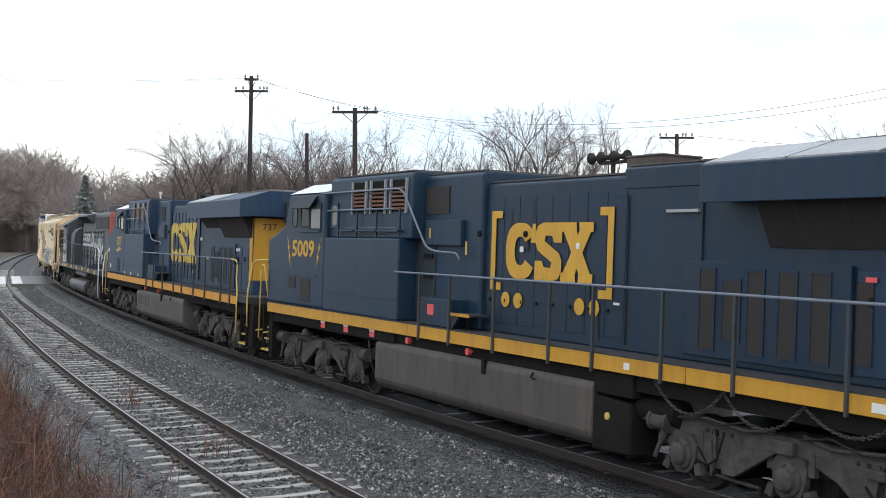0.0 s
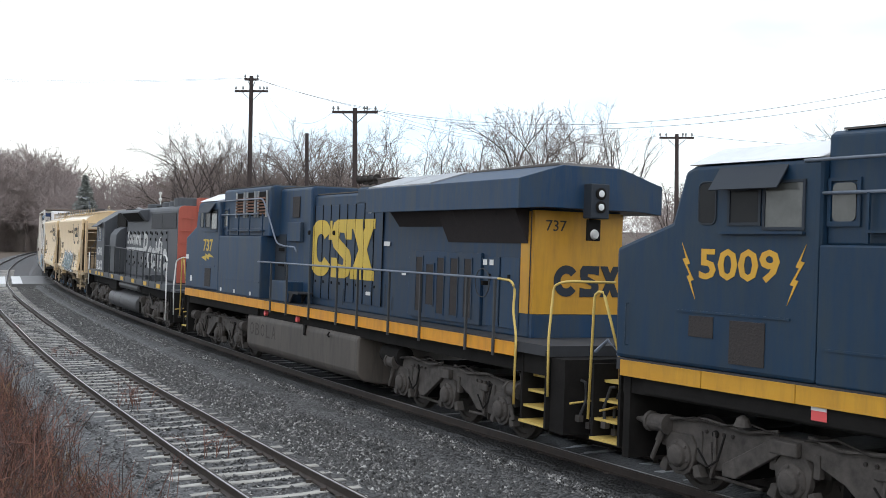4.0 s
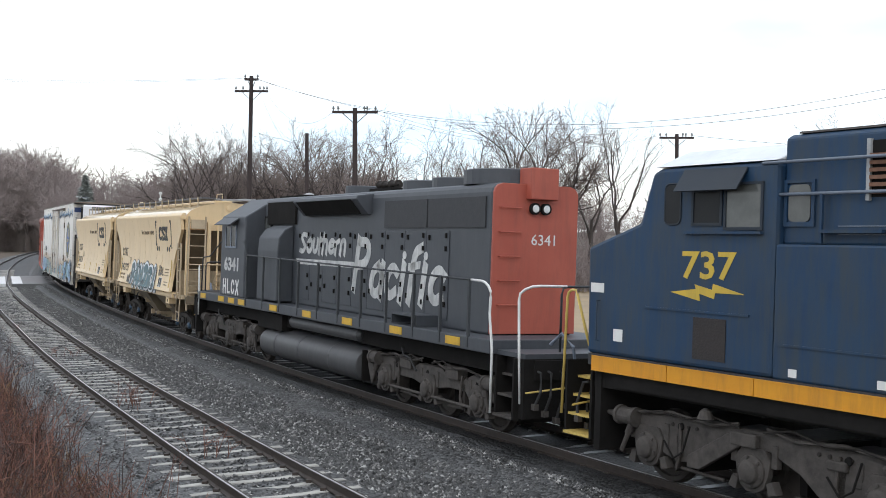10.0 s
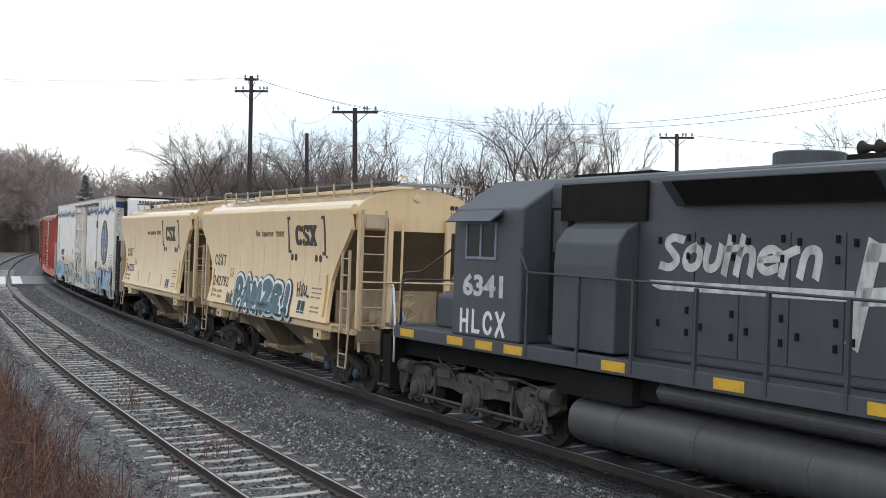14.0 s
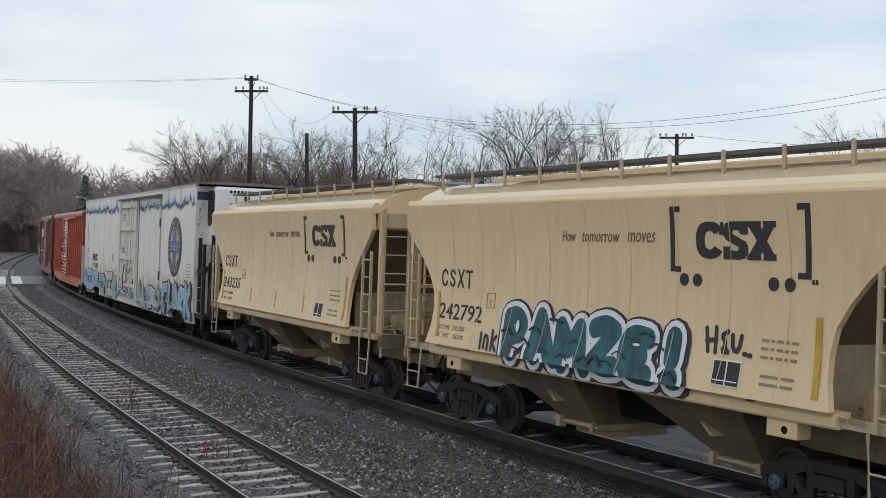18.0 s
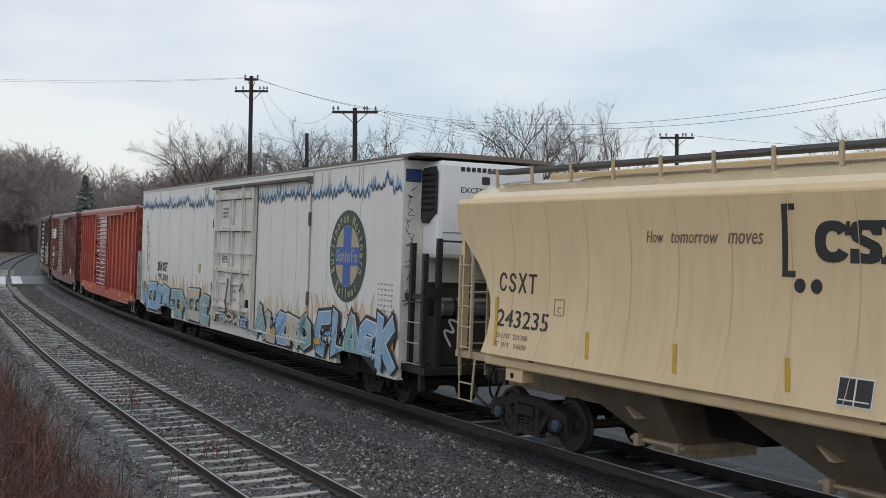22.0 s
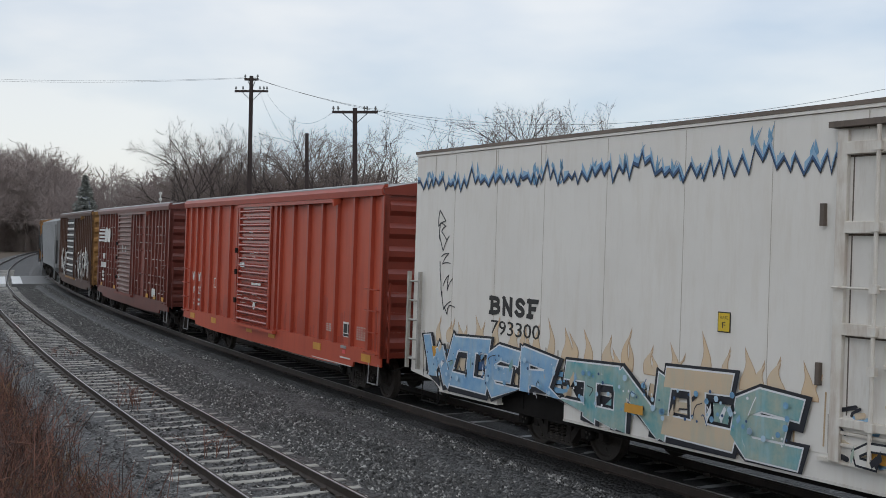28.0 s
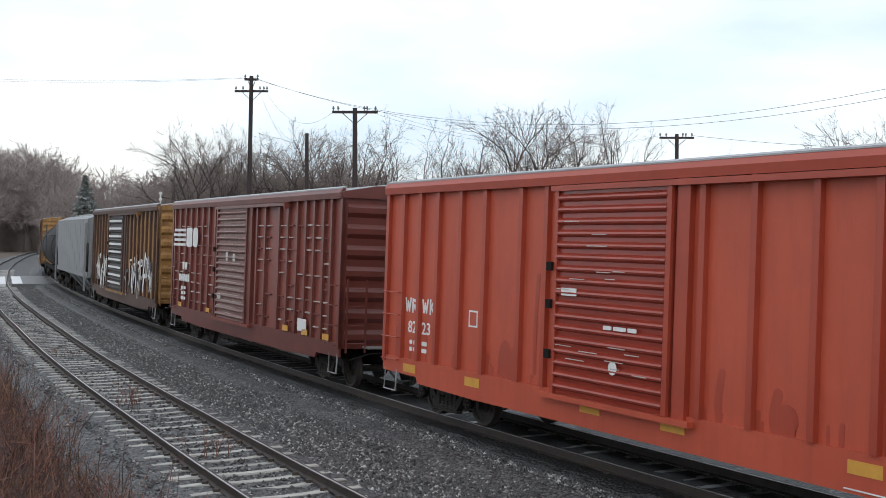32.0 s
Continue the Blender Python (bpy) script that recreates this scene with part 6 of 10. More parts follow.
        part("jack_hole", Mesher().lathe([(1.60, 0.05), (1.606, 0.05)], (s * 4.05, 0, 1.22), "y", 12), under_black, car)
        part("placard_bracket", Mesher().box(min(s * 6.06, s * 6.1), max(s * 6.06, s * 6.1), 0.9, 1.35, 3.7, 4.0), ladder_tan, car)
        part("brake_hose", Mesher().tube([(s * 6.1, 0.6, 1.2), (s * 6.3, 0.62, 0.9), (s * 6.45, 0.5, 0.6), (s * 6.6, 0.35, 0.5)], 0.025, 6), rubber, car)
        part("grab_iron", Mesher().tube([(s * 6.05, 1.45, 2.52), (s * 6.12, 1.45, 2.52), (s * 6.12, 0.2, 2.52)], 0.014, 5), ladder_tan, car)
        coupler(car, s * 6.65, s)
        freight_truck(car, s * 4.33, blue_cap)
    hand_brake_gear(car, -6.05, -1)
    for s in (-1, 1):
        part("vent_cap", Mesher().lathe([(s * 5.88, 0.10), (s * 5.93, 0.09), (s * 5.94, 0.03)], (0, 0.05, 4.42), "x", 14), tan, car)
        part("roof_end_rail", Mesher().tube([(s * 5.9, -0.8, 4.72), (s * 6.05, -1.2, 4.72), (s * 6.05, -1.3, 4.6), (s * 6.03, -1.38, 4.1)], 0.02, 6), ladder_tan, car)
        part("end_pipe", Mesher().tube([(s * 5.98, 0.42, 0.95), (s * 5.98, 0.42, 3.95)], 0.03, 8), tan, car)
        part("train_line", Mesher().tube([(s * 4.4, 0.7, 1.5), (s * 5.2, 0.75, 1.56), (s * 5.6, 0.9, 1.48), (s * 5.95, 0.9, 1.3)], 0.025, 6), tan_dirty, car)
    words("end_number", number, -0.79, 4.03, 0.105, 0.44, black_text, car, -5.886, facing="end")
    for k, w in enumerate((0.10, 0.08, 0.10, 0.09)):
        part("end_mark", Mesher().prism(rounded(-0.80 - 0.115 * k - w, -0.80 - 0.115 * k, 4.18, 4.28, 0.025, 2), -5.890, -5.882, "x"), black_text, car)
    for s in (-1, 1):
        board = part("ladder_board", B(min(s * 6.045, s * 6.06), max(s * 6.045, s * 6.06), 0.90, 1.38, 3.70, 4.10), tan, car)
        for k, w in enumerate((0.2, 0.34)):
            part("red_bar", B(min(s * 6.06, s * 6.064), max(s * 6.06, s * 6.064), 1.14 - w / 2, 1.14 + w / 2, 3.92 - 0.06 * k, 3.95 - 0.06 * k), red_sign, board)
    part("brake_gear_box", Mesher().lathe([(-6.02, 0.05), (-5.98, 0.16), (-5.84, 0.17), (-5.8, 0.1)], (0, 0.25, 1.98), "x", 14).box(-5.95, -5.82, 0.16, 0.36, 1.45, 1.9), tan_dirty, car, bevel=0.01)
    part("brake_chain_rod", Mesher().tube([(-5.88, 0.3, 1.5), (-5.86, 0.34, 1.2), (-5.6, 0.36, 1.05)], 0.02, 6), wheel_steel, car)
    part("air_reservoir", Mesher().lathe([(-0.45, 0.06), (-0.4, 0.17), (0.4, 0.17), (0.45, 0.06)], (-5.2, 0.35, 1.68), "y", 16), tan_dirty, car)
    part("control_valve", Mesher().box(-5.0, -4.75, 0.75, 1.05, 1.42, 1.78).box(-4.9, -4.8, 0.6, 0.75, 1.5, 1.62).box(-5.06, -5.0, 0.82, 0.98, 1.5, 1.66), tan_dirty, car, bevel=0.012)
    part("brake_lever", Mesher().tube([(-5.5, 0.1, 1.48), (-5.3, 0.7, 1.62), (-5.1, 1.15, 1.5)], 0.024, 6), tan_dirty, car)
    part("brake_cylinder", Mesher().lathe([(-5.4, 0.05), (-5.35, 0.2), (-4.9, 0.2), (-4.85, 0.05)], (0, 0.5, 1.62), "x", 14), tan_dirty, car)
    # roof, hatches and walkway
    part("roof", Mesher().prism(arc, -5.8, 5.8, "x"), tan_roof, car, "wet tan corrugated curved roof")
    for k in range(72):
        x = -5.7 + k * 0.125
        part("roof_rib", lambda: Mesher().add([(0, y, z + 0.001) for y, z in arc[4:7]] + [(0.045, y, z + 0.001) for y, z in arc[4:7]] + [(0.022, y, z + 0.012) for y, z in arc[4:7]], [(i, i + 1, i + 7, i + 6) for i in range(2)] + [(i + 6, i + 7, i + 4, i + 3) for i in range(2)]), tan, car, at=(x, 0, 0), key="roof_rib")
    part("running_board", B(-6.05, 5.95, 0.56, 1.03, 4.70, 4.755), walk_grey, car, "grey steel roof walk")
    part("running_board", B(-5.9, 5.9, -0.86, -0.42, 4.74, 4.775), roof_metal, car)
    part("end_walk", B(-6.0, -5.5, -0.9, 0.9, 4.70, 4.735), roof_metal, car)
    part("hatch_cover", B(-5.0, 5.0, -0.30, 0.30, 4.60, 4.70), tan, car, bevel=0.02)
    for k in range(11):
        part("walk_bracket", lambda: Mesher().prism([(1.0, 4.44), (1.045, 4.42), (1.06, 4.775), (1.035, 4.775)], -0.03, 0.03, "x"), ladder_tan, car, at=(-5.6 + k * 1.12, 0, 0), key="walk_bracket")
    handrail(car, [(-5.9, 0.3, 4.72), (-5.9, 0.3, 4.90), (-5.2, 0.3, 4.90), (-5.2, 0.3, 4.72)], tan, 0.015, "roof_grab")
    # hopper bays, darkened in colour for shade and grime
    for xc in (1.05, -2.62):
        v = [(xc + 1.87, 1.42, 1.35), (xc - 0.46, 1.42, 1.35), (xc - 0.46, -1.42, 1.35), (xc + 1.87, -1.42, 1.35), (xc + 0.50, 0.85, 0.56), (xc - 0.40, 0.85, 0.56), (xc - 0.40, -0.85, 0.56), (xc + 0.50, -0.85, 0.56)]
        bay = part("hopper_bay", Mesher().add(v, [(0, 1, 5, 4), (1, 2, 6, 5), (2, 3, 7, 6), (3, 0, 4, 7), (4, 5, 6, 7), (0, 3, 2, 1)]), tan_shaded_grimy, car)
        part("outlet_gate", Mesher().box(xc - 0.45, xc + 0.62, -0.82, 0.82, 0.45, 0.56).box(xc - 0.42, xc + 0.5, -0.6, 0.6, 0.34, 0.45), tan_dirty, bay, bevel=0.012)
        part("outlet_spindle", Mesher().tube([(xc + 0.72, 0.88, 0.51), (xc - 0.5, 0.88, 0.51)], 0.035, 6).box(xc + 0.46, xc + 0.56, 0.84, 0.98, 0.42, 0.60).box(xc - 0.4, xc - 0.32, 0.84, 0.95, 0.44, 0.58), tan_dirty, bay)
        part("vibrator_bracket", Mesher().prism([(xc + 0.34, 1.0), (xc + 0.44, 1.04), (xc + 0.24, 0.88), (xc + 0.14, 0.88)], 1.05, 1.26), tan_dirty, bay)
    # black body between the bays paints the shade of their inner slopes
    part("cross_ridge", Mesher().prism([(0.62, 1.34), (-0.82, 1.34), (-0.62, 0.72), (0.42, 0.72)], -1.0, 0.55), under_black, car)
    # marks
    y = 1.6
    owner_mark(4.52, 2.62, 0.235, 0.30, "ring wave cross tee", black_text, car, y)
    words("car_number", number, 4.5, 2.02, 0.29, 1.5, black_text, car, y, bold=0.006)
    decal("plate_box", [rect(2.62, 2.88, 2.30, 2.312), rect(2.62, 2.88, 2.548, 2.56), rect(2.62, 2.632, 2.312, 2.548), rect(2.868, 2.88, 2.312, 2.548)], faint_tan_text, car, y)
    words("plate_letter", "C", 2.79, 2.34, 0.10, 0.08, faint_tan_text, car, y)
    words("load_data", "LD LMT  231700", 4.5, 1.83, 0.085, 0.98, faint_tan_text, car, y)
    words("load_data", "LT  WT   54300", 4.5, 1.68, 0.085, 0.98, faint_tan_text, car, y)
    for text, sx, sw in (("How", 0.68, 0.36), ("tomorrow", 0.16, 0.92), ("moves", -0.94, 0.62)):
        words("slogan", text, sx, 3.47, 0.17 if text == "How" else 0.145, sw, slogan_grey, car, y, shear=0.25)
    bracket("bracket", -1.88, 3.08, 3.97, -1, 0.085, black_text, car, y)
    bracket("bracket", -4.40, 3.06, 3.97, 1, 0.085, black_text, car, y)
    bars("trade_mark", -4.42, 3.06, (0.03, 0.035), 0.06, 0.02, black_text, car, y)
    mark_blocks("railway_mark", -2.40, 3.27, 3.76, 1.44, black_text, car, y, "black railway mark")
    decal("dot", [ellipse(x, 2.98, 0.088, 0.088, 14) for x in (-2.16, -2.42, -3.80, -4.07)], black_text, car, y)
    for x in (2.0, 0.03, -2.0):
        if not graffiti:
            decal("reflector", [[(x, 2.10), (x - 0.08, 2.10), (x - 0.16, 1.70), (x - 0.08, 1.70)]], reflector_yellow, car, y)
    decal("reflector", [[(-4.50, 2.62), (-4.60, 2.62), (-4.66, 1.66), (-4.56, 1.66)], [(4.62, 2.5), (4.53, 2.5), (4.42, 1.7), (4.50, 1.7)]], reflector_yellow, car, y + 0.004)
    decal("stencil_border", [rect(-3.37, -2.86, 1.64, 1.98)], white_text, car, y)
    decal("stencil_plate", [rect(-3.35, -2.88, 1.66, 1.96)], black_text, car, y + 0.006)
    decal("stencil_line", [rect(-3.13, -3.11, 1.66, 1.96), rect(-3.33, -2.90, 1.705, 1.72)], white_text, car, y + 0.012)
    bars("small_print", -3.66, 2.30, (0.12, 0.05, 0.10, 0.05, 0.10), 0.035, 0.045, faint_tan_text, car, y, rows=3, lead=3.0)
    bars("small_print", -3.7, 1.86, (0.3, 0.2), 0.035, 0.05, faint_tan_text, car, y, rows=2, lead=2.8)
    bars("sill_print", -4.4, 1.49, (0.2, 0.3, 0.24), 0.05, 0.05, faint_tan_text, car, 1.584)
    if graffiti:
        spray_piece(car, "PAMZE!", 2.22, -2.48, 1.58, 2.24, y + 0.004, 0.155, ((0.15, ink), (0.085, spray_white), (0.0, teal)), 5, wobble=0.03, floor=1.372)
        for gx, gz, gw, gh in ((1.78, 2.06, 0.05, 0.10), (-1.30, 2.02, 0.08, 0.02)):
            decal("graffiti_cut", [ellipse(gx, gz, gw, gh, 14)], spray_white, car, y + 0.038, thick=0.001)
        rng = random.Random(12)
        for k in range(16):
            gx, gz = 2.1 - 0.275 * k, rng.uniform(1.62, 2.3)
            decal("graffiti_shade", [stroke([(gx + 0.14, gz), (gx, gz + rng.uniform(0.0, 0.12)), (gx - 0.16, gz - 0.03)], rng.uniform(0.008, 0.028), 2)], ink, car, y + 0.042 + 0.0004 * k, thick=0.001)
        for k, line in enumerate(([(-2.66, 2.36), (-2.72, 2.06)], [(-2.84, 2.38), (-2.86, 2.06)], [(-2.68, 2.20), (-2.86, 2.22)], [(-3.06, 2.34), (-2.95, 2.28), (-3.05, 2.18), (-2.97, 2.08), (-3.09, 2.08)], [(-3.15, 2.30), (-3.17, 2.12), (-3.28, 2.10), (-3.31, 2.30)], [(-3.38, 2.08), (-3.41, 2.08)], [(-3.47, 2.07), (-3.5, 2.07)],
                                    [(2.92, 1.86), (2.90, 1.60)], [(2.78, 1.62), (2.80, 1.84), (2.68, 1.80), (2.66, 1.60)], [(2.56, 1.92), (2.54, 1.60)], [(2.42, 1.84), (2.54, 1.74), (2.40, 1.60)])):
            decal("graffiti_scrawl", [stroke(line, 0.032, 1)], ink, car, y + 0.002 + 0.0005 * k, thick=0.001)
    bow_sides(car)
    return car


def bow(z):
    """How far the bowed side of a hopper lies inside its widest line, at a height."""
    z = max(1.54, min(4.1, z))
    return -0.145 * ((2.85 - z) / 1.31) ** 2 if z < 2.85 else -0.085 * ((z - 2.85) / 1.25) ** 2


def bow_sides(car):
    """Bends the side sheets, with all that is painted on them, to the bowed section."""
    done = set()
    for ob in car.children:
        me = ob.data
        if me is None or not ob.name.startswith(BOWED) or me.name in done:
            continue
        done.add(me.name)
        bm = bmesh.new()
        bm.from_mesh(me)
        zs = [v.co.z for v in bm.verts]
        for i in range(13):
            z = 1.6 + 0.2 * i
            if min(zs) + 0.02 < z < max(zs) - 0.02:
                bmesh.ops.bisect_plane(bm, geom=bm.verts[:] + bm.edges[:] + bm.faces[:], dist=0.0001, plane_co=(0, 0, z), plane_no=(0, 0, 1))
        paint = ob.name.startswith("graffiti")
        if paint and min(zs) < 1.52:
            for z in (1.53, 1.545):
                bmesh.ops.bisect_plane(bm, geom=bm.verts[:] + bm.edges[:] + bm.faces[:], dist=0.0001, plane_co=(0, 0, z), plane_no=(0, 0, 1))
        for v in bm.verts:
            if abs(v.co.y) > 1.2:
                v.co.y += 0.045 if paint and v.co.z < 1.535 else math.copysign(bow(v.co.z), v.co.y)
        bm.to_mesh(me)
        bm.free()


BOWED = ("side_sheet", "panel_seam", "slope_sheet", "reporting_mark", "car_number", "plate_", "load_data", "slogan", "bracket", "railway_mark", "dot", "reflector", "stencil", "small_print", "graffiti_outline", "graffiti_fill", "graffiti_cut", "graffiti_shade", "graffiti_scrawl", "stain", "trade_mark")


def graffiti_band(car, x_left, x_right, z0, z1, y, fills, seed):
    """Angular overlapping spray-paint shapes with black edges."""
    rng = random.Random(seed)
    x, k = x_left, 0
    while x > x_right + 0.2:
        w = rng.uniform(0.45, 0.85)
        top = z1 - rng.uniform(0, 0.18) * (z1 - z0)
        bot = z0 + rng.uniform(0, 0.15) * (z1 - z0)
        h = top - bot
        lean = rng.uniform(-0.25, 0.12)
        kind = k % 3
        if kind == 0:
            q = [(0, 0), (0.42, 0.04), (0.45, 0.42), (1.0, 0.5), (1.05, 0.92), (0.62, 1.0), (0.55, 0.72), (0.35, 0.74), (0.38, 1.02), (-0.02, 0.95)]
        elif kind == 1:
            q = [(0.1, 0.0), (0.95, 0.1), (1.0, 0.3), (0.5, 0.32), (0.5, 0.44), (0.9, 0.5), (0.88, 0.66), (0.46, 0.62), (0.48, 0.8), (1.08, 0.84), (0.98, 1.05), (0.0, 0.98), (0.12, 0.6), (-0.1, 0.4)]
        else:
            q = [(0.0, 0.06), (0.3, 0.0), (0.48, 0.4), (0.72, -0.04), (1.04, 0.1), (0.72, 0.62), (1.0, 1.0), (0.66, 1.04), (0.5, 0.78), (0.3, 1.0), (-0.06, 0.9), (0.2, 0.5)]
        pts = [(x - a * w + lean * b * 0.4, bot + b * h) for a, b in q]
        cx, cz = sum(p for p, _ in pts) / len(pts), sum(p for _, p in pts) / len(pts)
        dz = 0.0012 * (k % 5)
        decal("graffiti_outline", [[(cx + (a - cx) * 1.16 + 0.03, max(z0 - 0.05, cz + (b - cz) * 1.10 - 0.02)) for a, b in pts]], ink, car, y + dz, thick=0.001)
        decal("graffiti_fill", [pts], fills[k % len(fills)], car, y + 0.008 + dz, thick=0.001)
        zc = bot + h * rng.uniform(0.3, 0.7)
        decal("graffiti_glint", [[(x - w * 0.15, zc), (x - w * 0.3, zc + 0.16), (x - w * 0.36, zc + 0.12), (x - w * 0.22, zc - 0.08)]], spray_white, car, y + 0.015 + dz, thick=0.001)
        x -= w * 0.86
        k += 1


def flames(car, x_left, x_right, z, y, seed):
    """Licking painted flames: curved tongues that narrow to a point."""
    rng = random.Random(seed)
    x, k = x_left, 0
    while x > x_right:
        w = rng.uniform(0.22, 0.42)
        for j in range(rng.choice((1, 2, 2))):
            h, bend, lean = rng.uniform(0.24, 0.56) * (1.0 if j == 0 else 0.62), rng.uniform(0.05, 0.12) * rng.choice((-1, 1)), rng.uniform(-0.06, 0.06)
            xm = x - w * (0.35 + 0.45 * j)
            mid = [(xm + lean * t + bend * math.sin(4.2 * t) * t, z - 0.22 + (h + 0.1) * t, w * (0.30 - 0.08 * j) * (1 - t) ** 0.8 * (1 + 0.35 * math.sin(5.0 * t))) for t in [i / 7 for i in range(8)]]
            decal("graffiti_flame", [[(a + c, b) for a, b, c in mid] + [(a - c - 0.002, b) for a, b, c in reversed(mid)]], flame_tan, car, y + 0.0012 + 0.0002 * (k % 8), thick=0.0006)
            decal("flame_edge", [[(a + c + 0.014, b - 0.01 if i < 7 else b + 0.05) for i, (a, b, c) in enumerate(mid)] + [(a - c - 0.016, b - 0.01) for a, b, c in reversed(mid[:-1])]], flame_edge, car, y - 0.0008 + 0.0002 * (k % 8), thick=0.0006)
            k += 1
        x -= w + rng.uniform(0.0, 0.35)


def refrigerator_car():
    """Long white insulated car with a plug door, an end cooling unit and spray-painted sides."""
    car = thing("refrigerator_car", "white insulated refrigerator car with blue graffiti and rust streaks", "freight car", "freight cars of the train")
    x0, x1, yb = -11.35, 12.15, 1.53
    part("body", B(x0, x1, -yb, yb, 0.98, 5.06), reefer_white, car, "stained white smooth body", bevel=0.02)
    part("roof", Mesher().prism([(-1.56, 5.105), (-1.56, 5.16), (-0.6, 5.20), (0.6, 5.20), (1.56, 5.16), (1.56, 5.105)], x0 - 0.62, x1 + 0.02, "x"), gable_brown, car, "weathered brown roof edge")
    part("eave_strip", B(x0, x1, 1.44, 1.552, 5.062, 5.103), reefer_white, car)
    part("end_foot", Mesher().prism([(11.05, 0.985), (11.05, 0.70), (11.25, 0.82), (x1, 0.93), (x1, 0.985)], 1.43, yb - 0.002), reefer_white, car)
    for a, b in ((x0, -10.35), (-8.05, 7.2), (9.1, 11.05)):
        part("lower_side", B(a, b, 1.43, yb - 0.002, 0.69, 0.985), reefer_white, car)
        part("bottom_flange", B(a, b, 1.40, yb + 0.008, 0.655, 0.688), door_white, car)
    part("side_sill", B(x0, 11.0, 1.28, 1.36, 0.56, 0.93), under_black, car)
    part("far_sill", B(x0, x1, -1.50, -1.40, 0.45, 0.978), under_black, car)
    for k in range(9):
        part("cross_bearer", lambda: B(-0.06, 0.06, -1.38, 1.38, 0.66, 0.975), under_black, car, at=(-9.0 + 2.2 * k, 0, 0), key="reefer_bearer")
    part("brake_reservoir", Mesher().lathe([(-0.9, 0.08), (-0.8, 0.22), (0.6, 0.22), (0.7, 0.08)], (-1.5, 0.7, 0.68), "x", 14), under_black, car)
    part("centre_sill", B(-12.4, 12.4, -0.3, 0.3, 0.62, 0.97), under_black, car)
    seams = [10.7, 9.3, 7.9, 6.3, 4.6, 3.0, -3.2, -4.2, -5.2, -7.3, -9.2]
    for x in seams:
        part("panel_seam", lambda: B(-0.004, 0.004, yb, yb + 0.003, 1.0, 5.03), pale_seam, car, at=(x, 0, 0), key="reefer_seam")
    # plug door
    door = part("plug_door", B(-1.98, 1.9, yb, yb + 0.05, 0.95, 4.82), door_white, car, "white plug door with locking bars", bevel=0.01)
    for x, hw in ((1.83, 0.075), (0.30, 0.05), (0.04, 0.05), (-1.87, 0.10)):
        part("door_stile", B(x - hw, x + hw, yb + 0.05, yb + 0.11, 0.95, 4.82), door_line, door, bevel=0.008)
    for z, hh in ((1.42, 0.05), (2.50, 0.07), (3.68, 0.07), (4.60, 0.075)):
        part("door_rail", B(-1.76, 1.75, yb + 0.05, yb + 0.135, z - hh, z + hh), door_line, door, bevel=0.008)
    # dark strips paint the shadow lines beside the stiles and below the rails
    for x in (1.70, 1.36, 0.39, -0.07, -1.02, -1.74):
        part("panel_gap", B(x - 0.009, x + 0.009, yb + 0.05, yb + 0.0535, 1.5, 4.5), grimy_sill, door)
    for z in (2.415, 3.595, 4.51):
        part("panel_gap", B(-1.76, 1.75, yb + 0.05, yb + 0.054, z - 0.012, z + 0.012), grimy_sill, door)
    for x in (1.28, -1.12):
        part("locking_bar", Mesher().tube([(x, yb + 0.155, 0.98), (x, yb + 0.155, 4.84)], 0.026, 8), door_line, door)
        for z in (1.42, 2.05, 2.50, 2.98, 3.68, 4.60):
            part("bar_guide", lambda: B(-0.055, 0.055, 0, 0.07, -0.05, 0.05), door_line, door, at=(x, yb + 0.12, z), key="bar_guide")
    part("cross_rod", Mesher().tube([(1.9, yb + 0.14, 2.98), (-1.98, yb + 0.14, 2.98)], 0.018, 6), door_line, door)
    for xa, xb in ((1.18, 0.40), (-0.05, -1.0)):
        part("door_ledge", Mesher().prism([(yb + 0.05, 2.16), (yb + 0.10, 2.13), (yb + 0.10, 2.09), (yb + 0.05, 2.07)], xb, xa, "x"), door_line, door)
        part("door_ledge", Mesher().prism([(yb + 0.05, 2.36), (yb + 0.085, 2.34), (yb + 0.085, 2.31), (yb + 0.05, 2.29)], xb, xa, "x"), door_line, door)
    part("latch_plate", B(-0.06, 0.40, yb + 0.112, yb + 0.14, 1.55, 2.36), door_white, door, bevel=0.01)
    part("latch_lever", Mesher().tube([(0.05, yb + 0.16, 2.25), (0.02, yb + 0.2, 1.9), (0.12, yb + 0.2, 1.6), (0.06, yb + 0.17, 1.2)], 0.022, 6), grimy_sill, door)
    part("latch_lever", Mesher().tube([(-1.3, yb + 0.16, 2.15), (-1.2, yb + 0.19, 1.95), (-1.05, yb + 0.17, 1.95)], 0.02, 6), grimy_sill, door)
    part("door_gap", B(-2.05, -1.985, yb + 0.001, yb + 0.012, 0.97, 4.82), grimy_sill, car)
    part("dark_plate", B(-1.62, -1.28, yb + 0.05, yb + 0.056, 1.5, 1.72), under_black, door)
    for z in (1.16, 1.3):
        part("door_ledge", B(-1.76, 1.75, yb + 0.05, yb + 0.09, z - 0.018, z + 0.018), door_line, door)
    part("door_track", B(-6.2, 2.0, yb, yb + 0.16, 4.85, 4.92), grimy_sill, car)
    part("lower_track", B(-6.2, 2.1, yb, yb + 0.07, 0.925, 0.965), door_line, car)
    part("track_stop", B(-6.22, -6.14, yb, yb + 0.13, 4.76, 4.93), grimy_sill, car)
    decal("rust_streak", [stroke([(-6.16, 4.5), (-6.14, 3.0), (-6.17, 1.1)], 0.05, 1)], rust_stain, car, yb + 0.004, thick=0.002)
